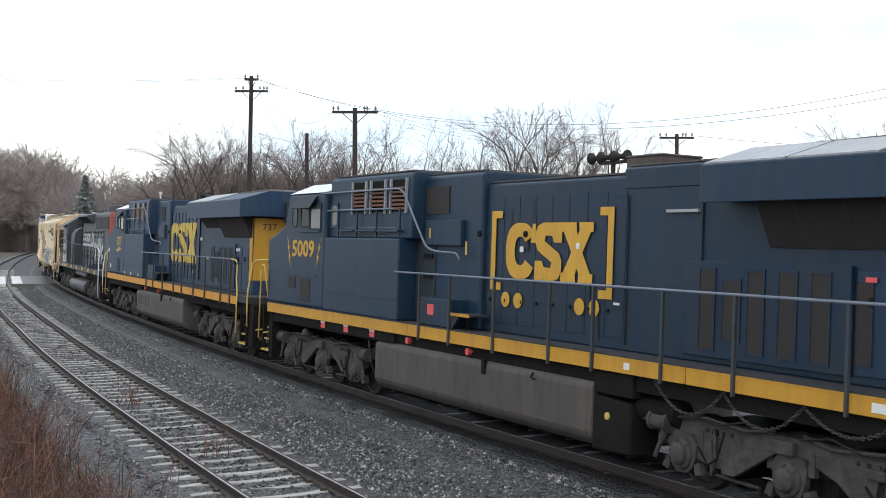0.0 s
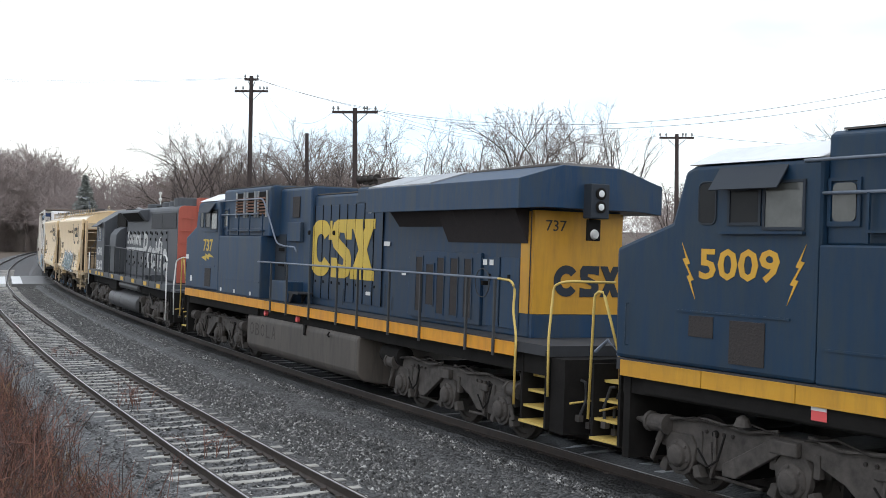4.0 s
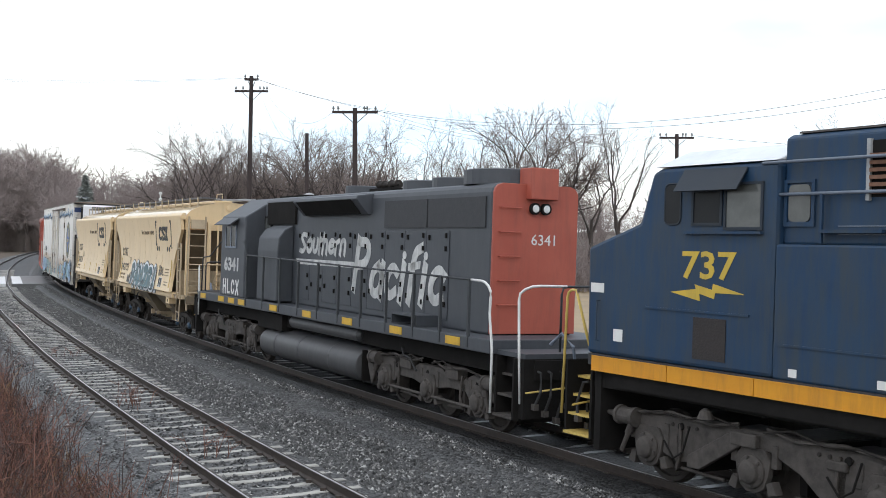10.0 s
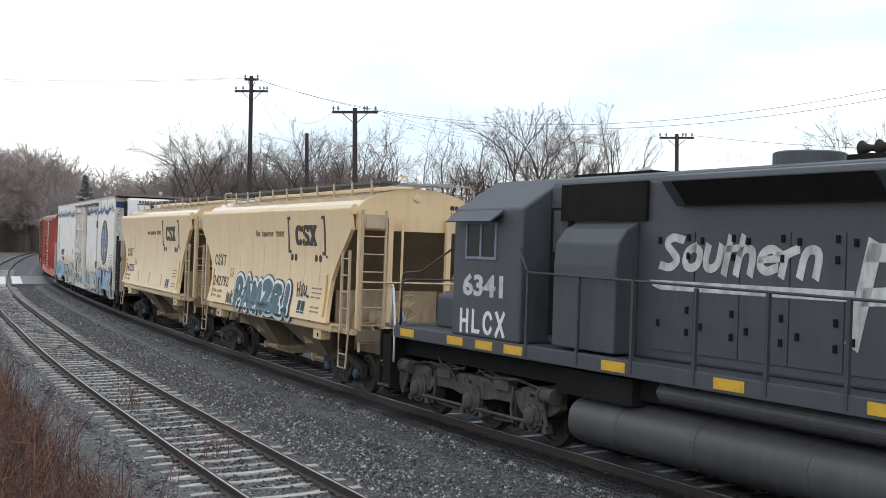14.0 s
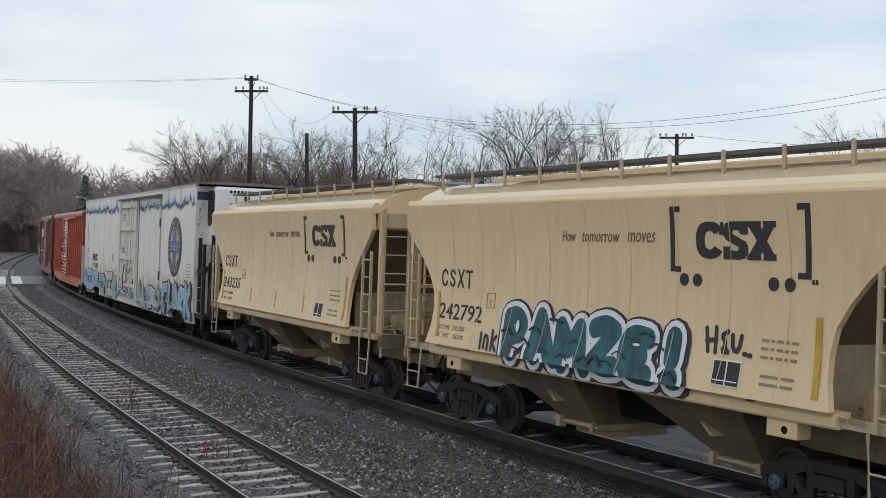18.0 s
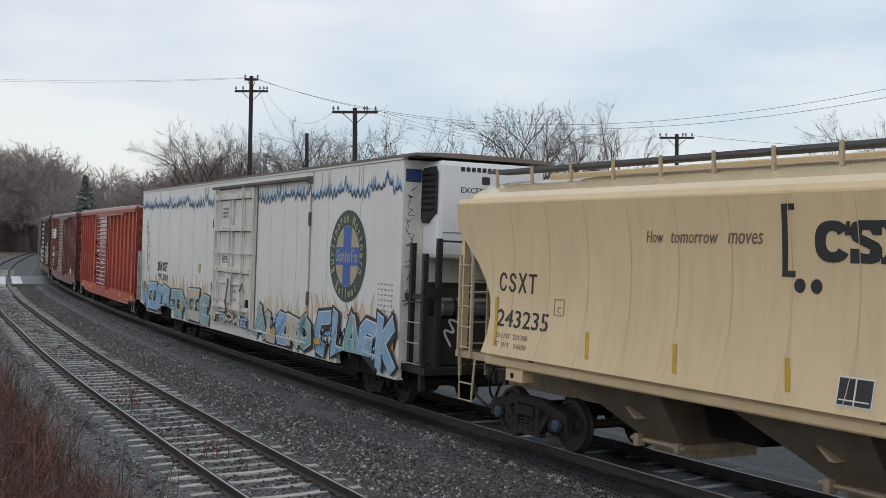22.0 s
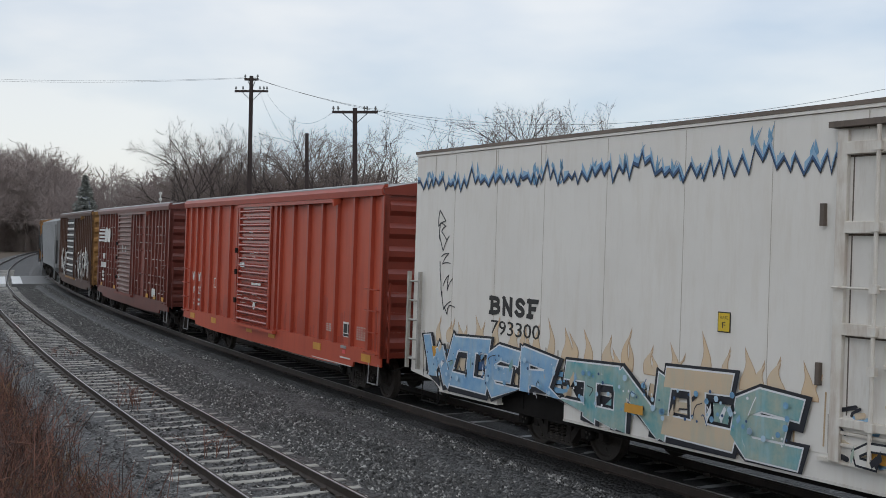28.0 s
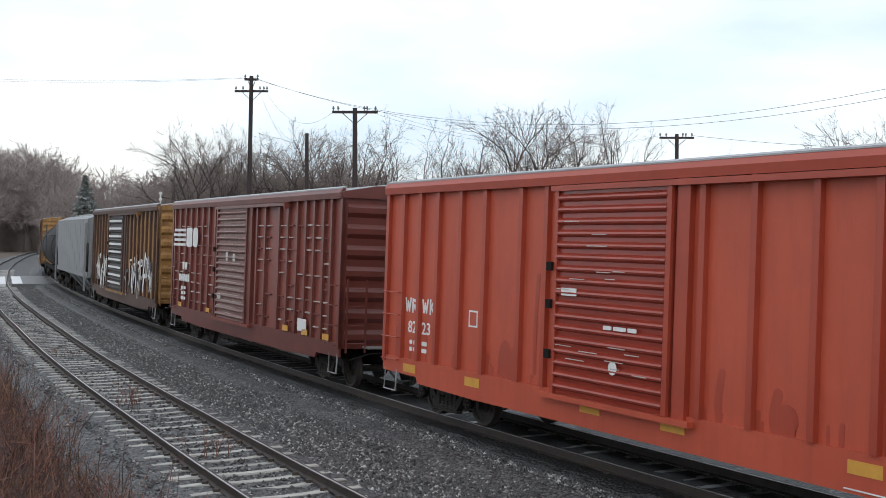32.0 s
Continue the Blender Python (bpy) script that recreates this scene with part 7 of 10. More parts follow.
    part("drain_pipe", Mesher().tube([(-6.16, yb + 0.03, 4.5), (-6.16, yb + 0.03, 1.15)], 0.014, 6), door_line, car)
    for z in (3.75, 1.85):
        part("hinge", B(-6.2, -6.12, yb + 0.005, yb + 0.06, z, z + 0.32), grimy_sill, car)
        part("door_bracket", B(2.12, 2.18, yb, yb + 0.06, z - 0.05, z + 0.22), grimy_sill, car)
    # ladders, steps and ends
    ladder(car, 11.93, yb + 0.10, 1.0, 2.85, 0.42, 5, ladder_steel, r=0.026)
    ladder(car, 12.21, 0.9, 1.05, 2.75, 0.42, 5, ladder_steel, along="y", r=0.016)
    part("stirrup", Mesher().tube([(11.8, 1.45, 0.78), (11.8, 1.47, 0.4), (11.2, 1.47, 0.4), (11.2, 1.45, 0.78)], 0.02, 5), under_black, car)
    unit = part("cooling_unit", B(-12.10, x0, -1.30, 1.10, 3.10, 5.04), unit_white, car, "white end-mounted cooling unit", bevel=0.10)
    part("unit_grille", Mesher().prism([(-12.04, 4.80), (-11.95, 4.92), (-11.45, 4.90), (-11.38, 4.80), (-11.38, 3.92), (-11.45, 3.80), (-11.70, 3.80), (-11.82, 3.90), (-12.04, 4.0)], 1.10, 1.135), rubber, unit)
    for k in range(7):
        part("grille_slat", B(-11.98, -11.44, 1.136, 1.15, 4.05 + 0.115 * k, 4.09 + 0.115 * k), under_black, unit)
    part("unit_seam", B(-12.112, -12.10, -1.25, 1.0, 3.62, 3.635), handrail_steel, unit)
    words("unit_stencil", "EXCESS HEIGHT", 0.62, 4.42, 0.11, 1.25, black_text, unit, -12.102, facing="end", bold=0.01)
    words("unit_stencil", "CAR", 0.18, 4.27, 0.11, 0.36, black_text, unit, -12.102, facing="end", bold=0.01)
    for z0, z1, n, w in ((4.84, 4.94, 10, 0.085),):
        for i in range(n):
            part("unit_letter", lambda: Mesher().prism(rounded(0, w, 0, 0.09, 0.02, 2), -0.006, 0.006, "x"), black_text, unit, at=(-12.103, 0.55 - i * (w + 0.035), z0), key=("unit_letter", n))
    part("unit_emblem", Mesher().prism(rounded(-0.02, 0.16, 4.60, 4.76, 0.03, 2), -12.108, -12.101, "x"), black_text, unit)
    srng = random.Random(17)
    for k in range(44):
        sx = srng.choice(seams + [1.98, -2.04, -6.16]) + srng.uniform(-0.12, 0.12) if k % 2 else srng.uniform(-11.2, 12.0)
        low = k % 3
        sz = srng.uniform(1.0, 1.1) if low else 5.03
        ln = srng.uniform(0.15, 0.8) * (1 if low else -1)
        decal("rust_run", [stroke([(sx, sz), (sx + srng.uniform(-0.015, 0.015), sz + ln)], srng.uniform(0.006, 0.018), 1)], rust_stain if k % 4 == 0 else pale_seam, car, yb + 0.0035 + 0.00005 * k, thick=0.0008)
    part("blue_notice", B(x0 - 0.012, x0 - 0.002, 1.14, 1.48, 4.62, 4.88), navy_notice, car)
    for ya, xa, za in ((1.1, -12.35, 3.5), (-1.2, -12.35, 3.5), (1.35, -11.7, 3.4)):
        part("end_frame", B(xa, xa + 0.1, ya, ya + 0.1, 0.92, za), soot_steel, car)
    part("end_rail", Mesher().tube([(-12.3, 1.15, 3.45), (-12.3, -1.15, 3.45)], 0.022, 6), soot_steel, car)
    part("end_deck", B(-12.4, x0, -1.45, 1.45, 0.86, 1.0), soot_steel, car)
    part("end_beam", B(-12.35, -12.22, -1.2, 1.4, 2.36, 2.52), soot_steel, car)
    part("end_beam", B(-12.2, x0, 1.30, 1.42, 2.30, 2.40), soot_steel, car)
    part("lower_cabinet", B(-12.1, -11.36, -1.25, 1.05, 1.01, 1.95), soot_steel, car, bevel=0.03)
    part("dark_end_panel", B(x0 - 0.02, x0 - 0.003, -1.4, 1.05, 1.01, 2.62), soot_steel, car)
    part("pale_end_panel", B(x0 - 0.02, x0 - 0.003, -1.4, 1.05, 2.625, 3.1), door_white, car)
    drum = part("fuel_drum", Mesher().lathe([(-1.1, 0.06), (-1.06, 0.2), (0.96, 0.2), (1.0, 0.06)], (-12.0, 0, 2.16), "y", 18), drum_steel, car, "dull silver fuel drum")
    for yy in (-0.9, -0.1, 0.7):
        part("drum_strap", Mesher().lathe([(yy - 0.035, 0.203), (yy - 0.035, 0.212), (yy + 0.035, 0.212), (yy + 0.035, 0.203)], (-12.0, 0, 2.16), "y", 18), soot_steel, drum)
    part("white_scrawl", Mesher().prism(stroke([(0.55, 1.85), (0.85, 1.95), (0.62, 1.62), (0.95, 1.75), (0.75, 1.4)], 0.022, 2), -12.112, -12.104, "x"), white_text, car, "white paint scrawl")
    for z in (1.05, 1.45, 1.85, 2.25):
        part("grab_iron", Mesher().tube([(-11.45, 1.44, z), (-11.45, 1.50, z), (-12.2, 1.50, z), (-12.2, 1.44, z)], 0.012, 5), steel_frame_grey if z < 2 else soot_steel, car)
    part("end_frame", B(-12.28, -12.18, 1.36, 1.46, 0.55, 3.2), soot_steel, car)
    decal("reflector", [rect(-11.25, -10.75, 1.42, 1.62)], orange_strip, car, yb + 0.05, thick=0.002)
    decal("hazard_label", [rect(-10.65, -10.1, 1.22, 1.36)], rail_yellow, car, yb + 0.05, thick=0.002)
    coupler(car, -13.0, -1)
    coupler(car, 12.85, 1)
    freight_truck(car, -9.2, under_black)
    freight_truck(car, 7.94, under_black)
    # emblem
    ex, ez, y = -8.55, 3.07, yb + 0.006
    decal("emblem_ring", [ellipse(ex, ez, 1.06, 1.02, 40)], emblem_green, car, y)
    decal("emblem_disc", [ellipse(ex, ez, 0.70, 0.68, 32)], emblem_tan, car, y + 0.006)
    decal("emblem_cross", [rect(ex - 0.22, ex + 0.22, ez - 0.66, ez + 0.66), rect(ex - 0.68, ex - 0.22, ez - 0.2, ez + 0.2), rect(ex + 0.22, ex + 0.68, ez - 0.2, ez + 0.2)], emblem_blue, car, y + 0.012)
    stems = {"stem": [[(0, 0), (0, 1)]], "arch": [[(-0.45, 0), (-0.45, 0.68)], [(-0.45, 0.5), (0, 0.68), (0.42, 0.5), (0.42, 0)]], "hoop": [[(0, 0.66), (-0.45, 0.5), (-0.45, 0.16), (0, 0), (0.45, 0.16), (0.45, 0.5), (0, 0.66)]], "cup": [[(-0.42, 0.66), (-0.42, 0.14), (0, 0), (0.42, 0.16)], [(0.42, 0), (0.42, 0.66)]], "hook": [[(-0.2, 0), (-0.2, 0.66)], [(-0.2, 0.46), (0.1, 0.66), (0.35, 0.6)]], "cross": [[(0, 0), (0, 0.92)], [(-0.35, 0.64), (0.35, 0.64)]], "gate": [[(-0.5, 0), (-0.5, 1)], [(-0.5, 1), (0.5, 0)], [(0.5, 0), (0.5, 1)]], "lobe": [[(-0.45, 0), (-0.45, 1)], [(-0.45, 1), (0.3, 0.95), (0.35, 0.62), (-0.4, 0.52)], [(-0.1, 0.5), (0.45, 0.2), (0.4, 0), (-0.4, 0)]], "bend": [[(0.4, 0.9), (0, 1), (-0.4, 0.75), (0.4, 0.3), (0, 0), (-0.42, 0.12)]], "flag": [[(-0.35, 0), (-0.35, 1)], [(-0.35, 1), (0.45, 1)], [(-0.35, 0.52), (0.25, 0.52)]], "fork": [[(-0.5, 0.66), (-0.2, 0), (0, 0.5), (0.2, 0), (0.5, 0.66)]]}
    marks = []

    def emblem_shape(kind, ox, oz, ux, uz, wide, tall):
        """One tan mark at (ox, oz) on the emblem, running along (ux, uz)."""
        for path in stems[kind]:
            marks.append(stroke([(ex - (ox + ux * u * wide - uz * v * tall), ez + oz + uz * u * wide + ux * v * tall) for u, v in path], 0.017, 1 if len(path) > 2 else 0))
    upper = "lobe cup hook stem stem arch hoop cross hoop arch gap gate hoop hook cross arch hoop hook arch".split()
    for k, kind in enumerate(upper):
        a = radians(203 - k * 226 / (len(upper) - 1))
        if kind != "gap":
            emblem_shape(kind, 0.775 * math.cos(a), 0.755 * math.sin(a), math.sin(a), -math.cos(a), 0.095, 0.19)
    for k, kind in enumerate("lobe hoop stem stem fork hoop hook".split()):
        a = radians(233 + k * 74 / 6)
        emblem_shape(kind, 0.955 * math.cos(a), 0.925 * math.sin(a), -math.sin(a), math.cos(a), 0.095, 0.19)
    for kind, at in zip("bend hoop arch cross hoop flag hoop".split(), (-0.55, -0.38, -0.2, -0.04, 0.11, 0.33, 0.51)):
        emblem_shape(kind, at, -0.12, 1, 0, 0.13, 0.25)
    decal("emblem_lettering", marks, emblem_tan, car, y + 0.018, "tan shapes round the emblem")
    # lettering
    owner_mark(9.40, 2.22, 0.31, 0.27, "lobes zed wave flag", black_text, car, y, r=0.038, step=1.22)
    words("car_number", "793300", 9.35, 1.86, 0.24, 1.45, black_text, car, y)
    decal("yellow_plate_border", [rect(3.645, 3.875, 2.305, 2.575)], black_text, car, y - 0.001)
    decal("yellow_plate", [rect(3.66, 3.86, 2.32, 2.56)], plate_yellow, car, y + 0.004)
    words("plate_stencil", "PLATE", 3.83, 2.48, 0.04, 0.14, black_text, car, y + 0.006)
    words("plate_stencil", "F", 3.79, 2.36, 0.08, 0.06, black_text, car, y + 0.006)
    for k, line in enumerate(("CLOSE AND LOCK", "DOOR BEFORE", "MOVING CAR")):
        words("door_stencil", line, 1.12, 4.22 - 0.11 * k, 0.075, 0.72 if k == 0 else 0.54, faint_text, car, yb + 0.055)
    decal("door_notice", [rect(0.42, 1.10, 2.66, 2.93)], spray_white, car, yb + 0.056)
    for k, line in enumerate(("SECURE BOTH", "HASPS BEFORE", "MOVING CAR")):
        words("door_stencil", line, 1.06, 2.84 - 0.075 * k, 0.055, 0.58, black_text, car, yb + 0.062)
    words("door_stencil", "ASD", -0.15, 1.86, 0.07, 0.22, faint_text, car, yb + 0.055)
    words("door_stencil", "SEAL", -0.2, 1.62, 0.07, 0.26, faint_text, car, yb + 0.055)
    bars("small_print", -10.3, 2.55, (0.05, 0.08, 0.09, 0.05, 0.08), 0.032, 0.09, faint_text, car, y, rows=6, lead=3.4)
    bars("small_print", -10.3, 1.8, (0.3, 0.3, 0.24), 0.04, 0.05, faint_text, car, y, rows=2, lead=2.4)
    decal("orange_plate", [rect(11.0, 11.45, 1.30, 1.48), rect(-11.2, -10.75, 1.2, 1.38), rect(-7.1, -6.8, 1.42, 1.52)], orange_strip, car, y + 0.03)
    # blue zigzag along the top
    rng = random.Random(11)
    x, z, up_next = 12.1, 4.56, True
    line = [(x, z)]
    while x > -11.2:
        x -= rng.uniform(0.06, 0.15)
        # long climbs that drop back, as in a repeated brush pattern
        phase = (12.1 - x) % 2.3 / 2.3
        base = 4.50 + (0.20 * (phase - 0.78) / 0.08 if 0.78 < phase < 0.86 else 0.20 * max(0.0, 1 - (phase - 0.86) / 0.14) if phase >= 0.86 else 0.0) + 0.03 * math.sin(x * 2.3)
        z = base + (rng.uniform(0.0, 0.10) if up_next else -rng.uniform(0.03, 0.19))
        line.append((x, z))
        up_next = not up_next
    edge, body, pale, tongues = [], [], [], []
    for (a, b), (c, d) in zip(line[:-1], line[1:]):
        if -1.98 < a < 1.95:
            continue
        edge.append([(a, b), (c, d), (c - 0.006, d - 0.022), (a - 0.006, b - 0.022)])
        body.append([(a, b + 0.05), (c, d + 0.05), (c, d - 0.006), (a, b - 0.006)])
        if rng.random() < 0.75:
            pale.append([(a, b + 0.11 + rng.uniform(0, 0.08)), (c, d + 0.08), (c, d + 0.03), (a, b + 0.03)])
        if rng.random() < 0.34:
            h = rng.uniform(0.12, 0.34)
            for k in range(rng.choice((1, 2, 3))):
                o, lean = rng.uniform(-0.06, 0.06), rng.uniform(-0.11, 0.07)
                tongues.append([(a + o + 0.012, b + 0.02), (a + o - 0.035, b + h * 0.3), (a + o + lean - 0.012, b + h * rng.uniform(0.7, 1.1)), (a + o + lean * 0.5 + 0.03, b + h * 0.42)])
    decal("blue_tongue", tongues, spray_mid, car, y - 0.001, thick=0.001)
    decal("pale_zigzag", pale, spray_blue, car, y + 0.002, thick=0.001)
    decal("blue_zigzag", body, spray_deep, car, y + 0.005, thick=0.001)
    decal("dark_zigzag", edge, ink, car, y + 0.008, thick=0.001)
    # graffiti along the foot

    def foot(x):
        """Lowest painted line: higher where the side is cut out over a truck."""
        return 0.99 if -10.35 < x < -8.05 or 7.2 < x < 9.1 else 0.93 if x > 11.05 else 0.695
    flames(car, 11.2, 2.2, 1.82, y, 1)
    flames(car, -2.2, -6.5, 1.68, y, 2)
    flames(car, -6.6, -11.0, 1.92, y, 5)
    for xa, xb, fills, seed in ((11.5, 7.5, (spray_deep, spray_mid, spray_tan), 31), (7.2, 2.5, (spray_tan, ink, spray_green, spray_tan), 32), (-2.3, -6.3, (spray_tan, spray_blue, ink), 33), (-7.0, -10.9, (spray_mid, spray_tan, ink), 34)):
        graffiti_band(car, xa, xb, 1.0, 1.48, y + 0.0006, fills, seed)
    spray_piece(car, "WIER", 11.6, 7.45, 0.90, 1.64, y + 0.026, 0.118, ((0.095, ink), (0.026, spray_white), (0.0, (spray_blue, spray_blue, spray_blue))), 3, soft=0, wobble=0.05, floor=foot)
    spray_piece(car, "INIE", 7.2, 2.45, 0.86, 1.60, y + 0.026, 0.135, ((0.095, ink), (0.024, spray_white), (0.0, (spray_green, spray_green, spray_tan, spray_green))), 4, soft=0, wobble=0.05, floor=foot)
    spray_piece(car, "ALERO", -2.2, -6.4, 0.86, 1.48, y + 0.026, 0.12, ((0.10, ink), (0.022, spray_white), (0.0, (spray_green, spray_tan, spray_blue, spray_tan, spray_green))), 6, soft=0, floor=foot)
    spray_piece(car, "CLAEK", -6.85, -11.1, 0.88, 1.76, y + 0.044, 0.135, ((0.13, ink), (0.026, spray_white), (0.0, (spray_blue, spray_blue, spray_green, spray_blue, spray_blue))), 7, soft=0, floor=foot)
    # pale and deep blue spots dabbed over the letters, and thin lines
    rng = random.Random(29)
    for tint, count, least, most in ((spray_white, 60, 0.008, 0.022), (spray_deep, 70, 0.012, 0.03), (spray_mid, 70, 0.02, 0.05), (spray_pale, 80, 0.015, 0.05)):
        dots = []
        for k in range(count):
            gx, gz = rng.choice([rng.uniform(7.3, 11.4), rng.uniform(2.5, 7.2), rng.uniform(-6.2, -2.4), rng.uniform(-10.9, -6.9)]), rng.uniform(0.98, 1.52)
            dr = rng.uniform(least, most)
            dots.append(ellipse(gx, gz, dr, dr, 8))
        decal("graffiti_dots", dots, tint, car, y + 0.085 + 0.0008 * ("white", "deep", "mid", "pale").index(tint.name.split("_")[0]), thick=0.0006)["kind"] = "stuff"
    for k in range(20):
        gx = rng.choice([rng.uniform(2.5, 11.4), rng.uniform(-10.9, -2.4)])
        gz = rng.uniform(1.0, 1.4)
        decal("graffiti_line", [stroke([(gx, gz), (gx + rng.uniform(-0.1, 0.1), gz + rng.uniform(0.05, 0.2)), (gx + rng.uniform(-0.2, 0.2), gz + rng.uniform(0.08, 0.25))], 0.007, 1)], (ink, spray_white, spray_deep)[k % 3], car, y + 0.089, thick=0.0006)
    spray_piece(car, "CROWE", 1.6, -1.85, 1.02, 1.24, yb + 0.16, 0.034, ((0.026, ink), (0.0, (door_white, spray_blue, spray_tan))), 8, soft=0)
    rng = random.Random(52)
    for k in range(60):
        gx, gz = rng.uniform(-1.85, 1.75), rng.uniform(0.98, 1.62 if k % 3 else 1.3)
        q = [(gx, gz), (gx + rng.uniform(-0.16, 0.16), gz + rng.uniform(-0.06, 0.1)), (gx + rng.uniform(-0.2, 0.2), gz + rng.uniform(-0.05, 0.12))]
        decal("graffiti_line", [stroke(q, rng.uniform(0.012, 0.035), 1)], (ink, spray_blue, ink, spray_tan, spray_mid)[k % 5], car, yb + 0.058 + 0.0004 * k, thick=0.0008)
    for gx, gz in ((1.1, 1.02), (-0.9, 1.0), (5.4, 1.02), (-3.9, 0.98), (-7.1, 1.0)):
        decal("orange_plate", [rect(gx - 0.2, gx + 0.2, gz, gz + 0.13)], orange_strip, car, yb + 0.11, thick=0.002)
    tag = []
    for k, shape in enumerate((((0.0, 0.3), (0.04, 0.0), (-0.22, 0.1), (0.0, 0.3)), ((0.02, 0.0), (0.0, 0.3), (-0.2, 0.24), (-0.05, 0.14), (-0.26, -0.02)), ((0.05, 0.32), (-0.1, 0.02), (-0.3, 0.3)), ((-0.02, 0.16), (-0.28, 0.22), (-0.06, 0.02), (-0.34, 0.04)), ((0.06, 0.3), (0.0, -0.1), (-0.04, -0.34)), ((-0.05, 0.1), (-0.24, 0.3), (-0.2, 0.02), (-0.38, 0.24)), ((0.02, 0.24), (-0.06, -0.1), (-0.3, 0.06)), ((-0.05, 0.2), (-0.16, 0.06), (-0.22, 0.22), (-0.42, 0.2)))):
        for a, b in zip(shape[:-1], shape[1:]):
            a, b = (11.22 - 0.03 * k + a[0], 3.72 - 0.24 * k + a[1]), (11.22 - 0.03 * k + b[0], 3.72 - 0.24 * k + b[1])
            tag.append(stroke([a, ((a[0] + b[0]) / 2 + 0.02, (a[1] + b[1]) / 2 + 0.02), b], 0.009, 1))
    decal("scrawl", tag, ink, car, y, thick=0.002)
    rng = random.Random(3)
    part("end_post_sheet", B(x0 - 0.0018, x0 - 0.0005, 1.12, 1.51, 1.0, 4.6), door_white, car)
    for k in range(20):
        z = 4.48 - k * 0.12
        q = [(1.22 + rng.uniform(0, 0.24), z + rng.uniform(-0.08, 0.08)) for _ in range(4)]
        part("end_scrawl", Mesher().prism(stroke(q, 0.0045, 1), x0 - 0.006 - 0.0004 * k, x0 - 0.002, "x"), ink, car)
    return car


def boxcar(label, body_mat, rib_mat, half, top, ribs, door, style, end_mat=None, roof_mat=None, spin=True):
    """Exterior-post boxcar: side sheets with separate ribs, a corrugated sliding door, corrugated ends, eave and trucks."""
    car = thing("boxcar", label, "freight car", "boxcars of the train")
    yb = 1.42
    roof_mat = roof_mat or body_mat
    part("body", B(-half + 0.05, half - 0.05, -yb, yb, 0.98, top - 0.06), body_mat, car)
    part("roof", Mesher().prism([(-1.52, top - 0.05), (-1.53, top + 0.06), (-0.7, top + 0.22), (0, top + 0.26), (0.7, top + 0.22), (1.53, top + 0.06), (1.52, top - 0.05)], -half, half, "x"), roof_mat, car)
    n = int(half * 2 / 0.9)
    for k in range(n):
        part("roof_seam", lambda: Mesher().add([(-0.03, 1.5, top + 0.075), (0.03, 1.5, top + 0.075), (0.03, 0.1, top + 0.28), (-0.03, 0.1, top + 0.28), (0.0, 1.5, top + 0.11), (0.0, 0.1, top + 0.31)], [(0, 4, 5, 3), (4, 1, 2, 5), (0, 1, 4), (3, 5, 2)]), roof_mat, car, at=(-half + 0.5 + k * (2 * half - 1) / (n - 1), 0, 0), key=("roof_seam", top, roof_mat.name))
    part("eave", Mesher().prism([(yb, top - 0.10), (1.545, top - 0.10), (1.56, top + 0.03), (1.50, top + 0.12), (1.42, top + 0.14)], -half, half, "x"), rib_mat, car)
    # pale strip added for the sky's glint on the wet roof edge
    part("roof_lip", Mesher().prism([(1.40, top + 0.145), (1.50, top + 0.125), (1.50, top + 0.15), (1.40, top + 0.185)], -half, half, "x"), roof_metal, car)
    part("side_sill", Mesher().prism([(-half, 1.10), (-half, 0.80), (-half + 1.42, 0.78), (-half + 1.5, 0.66), (-half + 3.6, 0.61), (half - 3.6, 0.61), (half - 1.5, 0.66), (half - 1.42, 0.78), (half, 0.80), (half, 1.10)], yb + 0.002, 1.47), body_mat if style == "red" else rib_mat, car)
    for s in (-1, 1):
        part("roof_gable", Mesher().prism([(-1.50, top - 0.08), (-1.52, top + 0.05), (-0.7, top + 0.21), (0, top + 0.25), (0.7, top + 0.21), (1.52, top + 0.05), (1.50, top - 0.08)], min(s * half, s * (half + 0.02)), max(s * half, s * (half + 0.02)), "x"), end_mat or body_mat, car)
    part("far_sill", B(-half, half, -1.5, -yb - 0.002, 0.5, 1.1), under_black, car)
    for k in range(5):
        part("cross_bearer", lambda: B(-0.06, 0.06, -1.4, 1.4, 0.66, 0.975), under_black, car, at=(-4.2 + 2.1 * k, 0, 0), key="cross_bearer")
    part("brake_reservoir", Mesher().lathe([(-0.8, 0.08), (-0.72, 0.2), (0.5, 0.2), (0.58, 0.08)], (1.6, 0.75, 0.72), "x", 14), under_black, car)
    part("centre_sill", B(-half - 0.5, half + 0.5, -0.3, 0.3, 0.62, 0.97), under_black, car)
    for x in ribs:
        part("side_rib", lambda: Mesher().prism([(-0.062, yb), (-0.055, yb + 0.085), (0.055, yb + 0.085), (0.062, yb)], 1.10, top - 0.10, "z"), rib_mat, car, at=(x, 0, 0), key=("rib", top, body_mat.name))
    for x in (-half + 0.06, half - 0.06):
        part("corner_post", B(x - 0.06, x + 0.06, yb - 0.02, 1.5, 0.98, top - 0.06), rib_mat, car)
    # door
    d0, d1 = door
    door_mat = {"brown": door_grey, "yellow": sooty_door}.get(style, wet_red)
    dr = part("sliding_door", B(d0, d1, yb + 0.06, yb + 0.10, 1.06, top - 0.12), door_mat, car, "corrugated sliding door")
    for x in (d0, d1 - 0.1):
        part("door_stile", B(x, x + 0.1, yb + 0.10, yb + 0.15, 1.06, top - 0.12), rib_mat, dr)
    k = 17
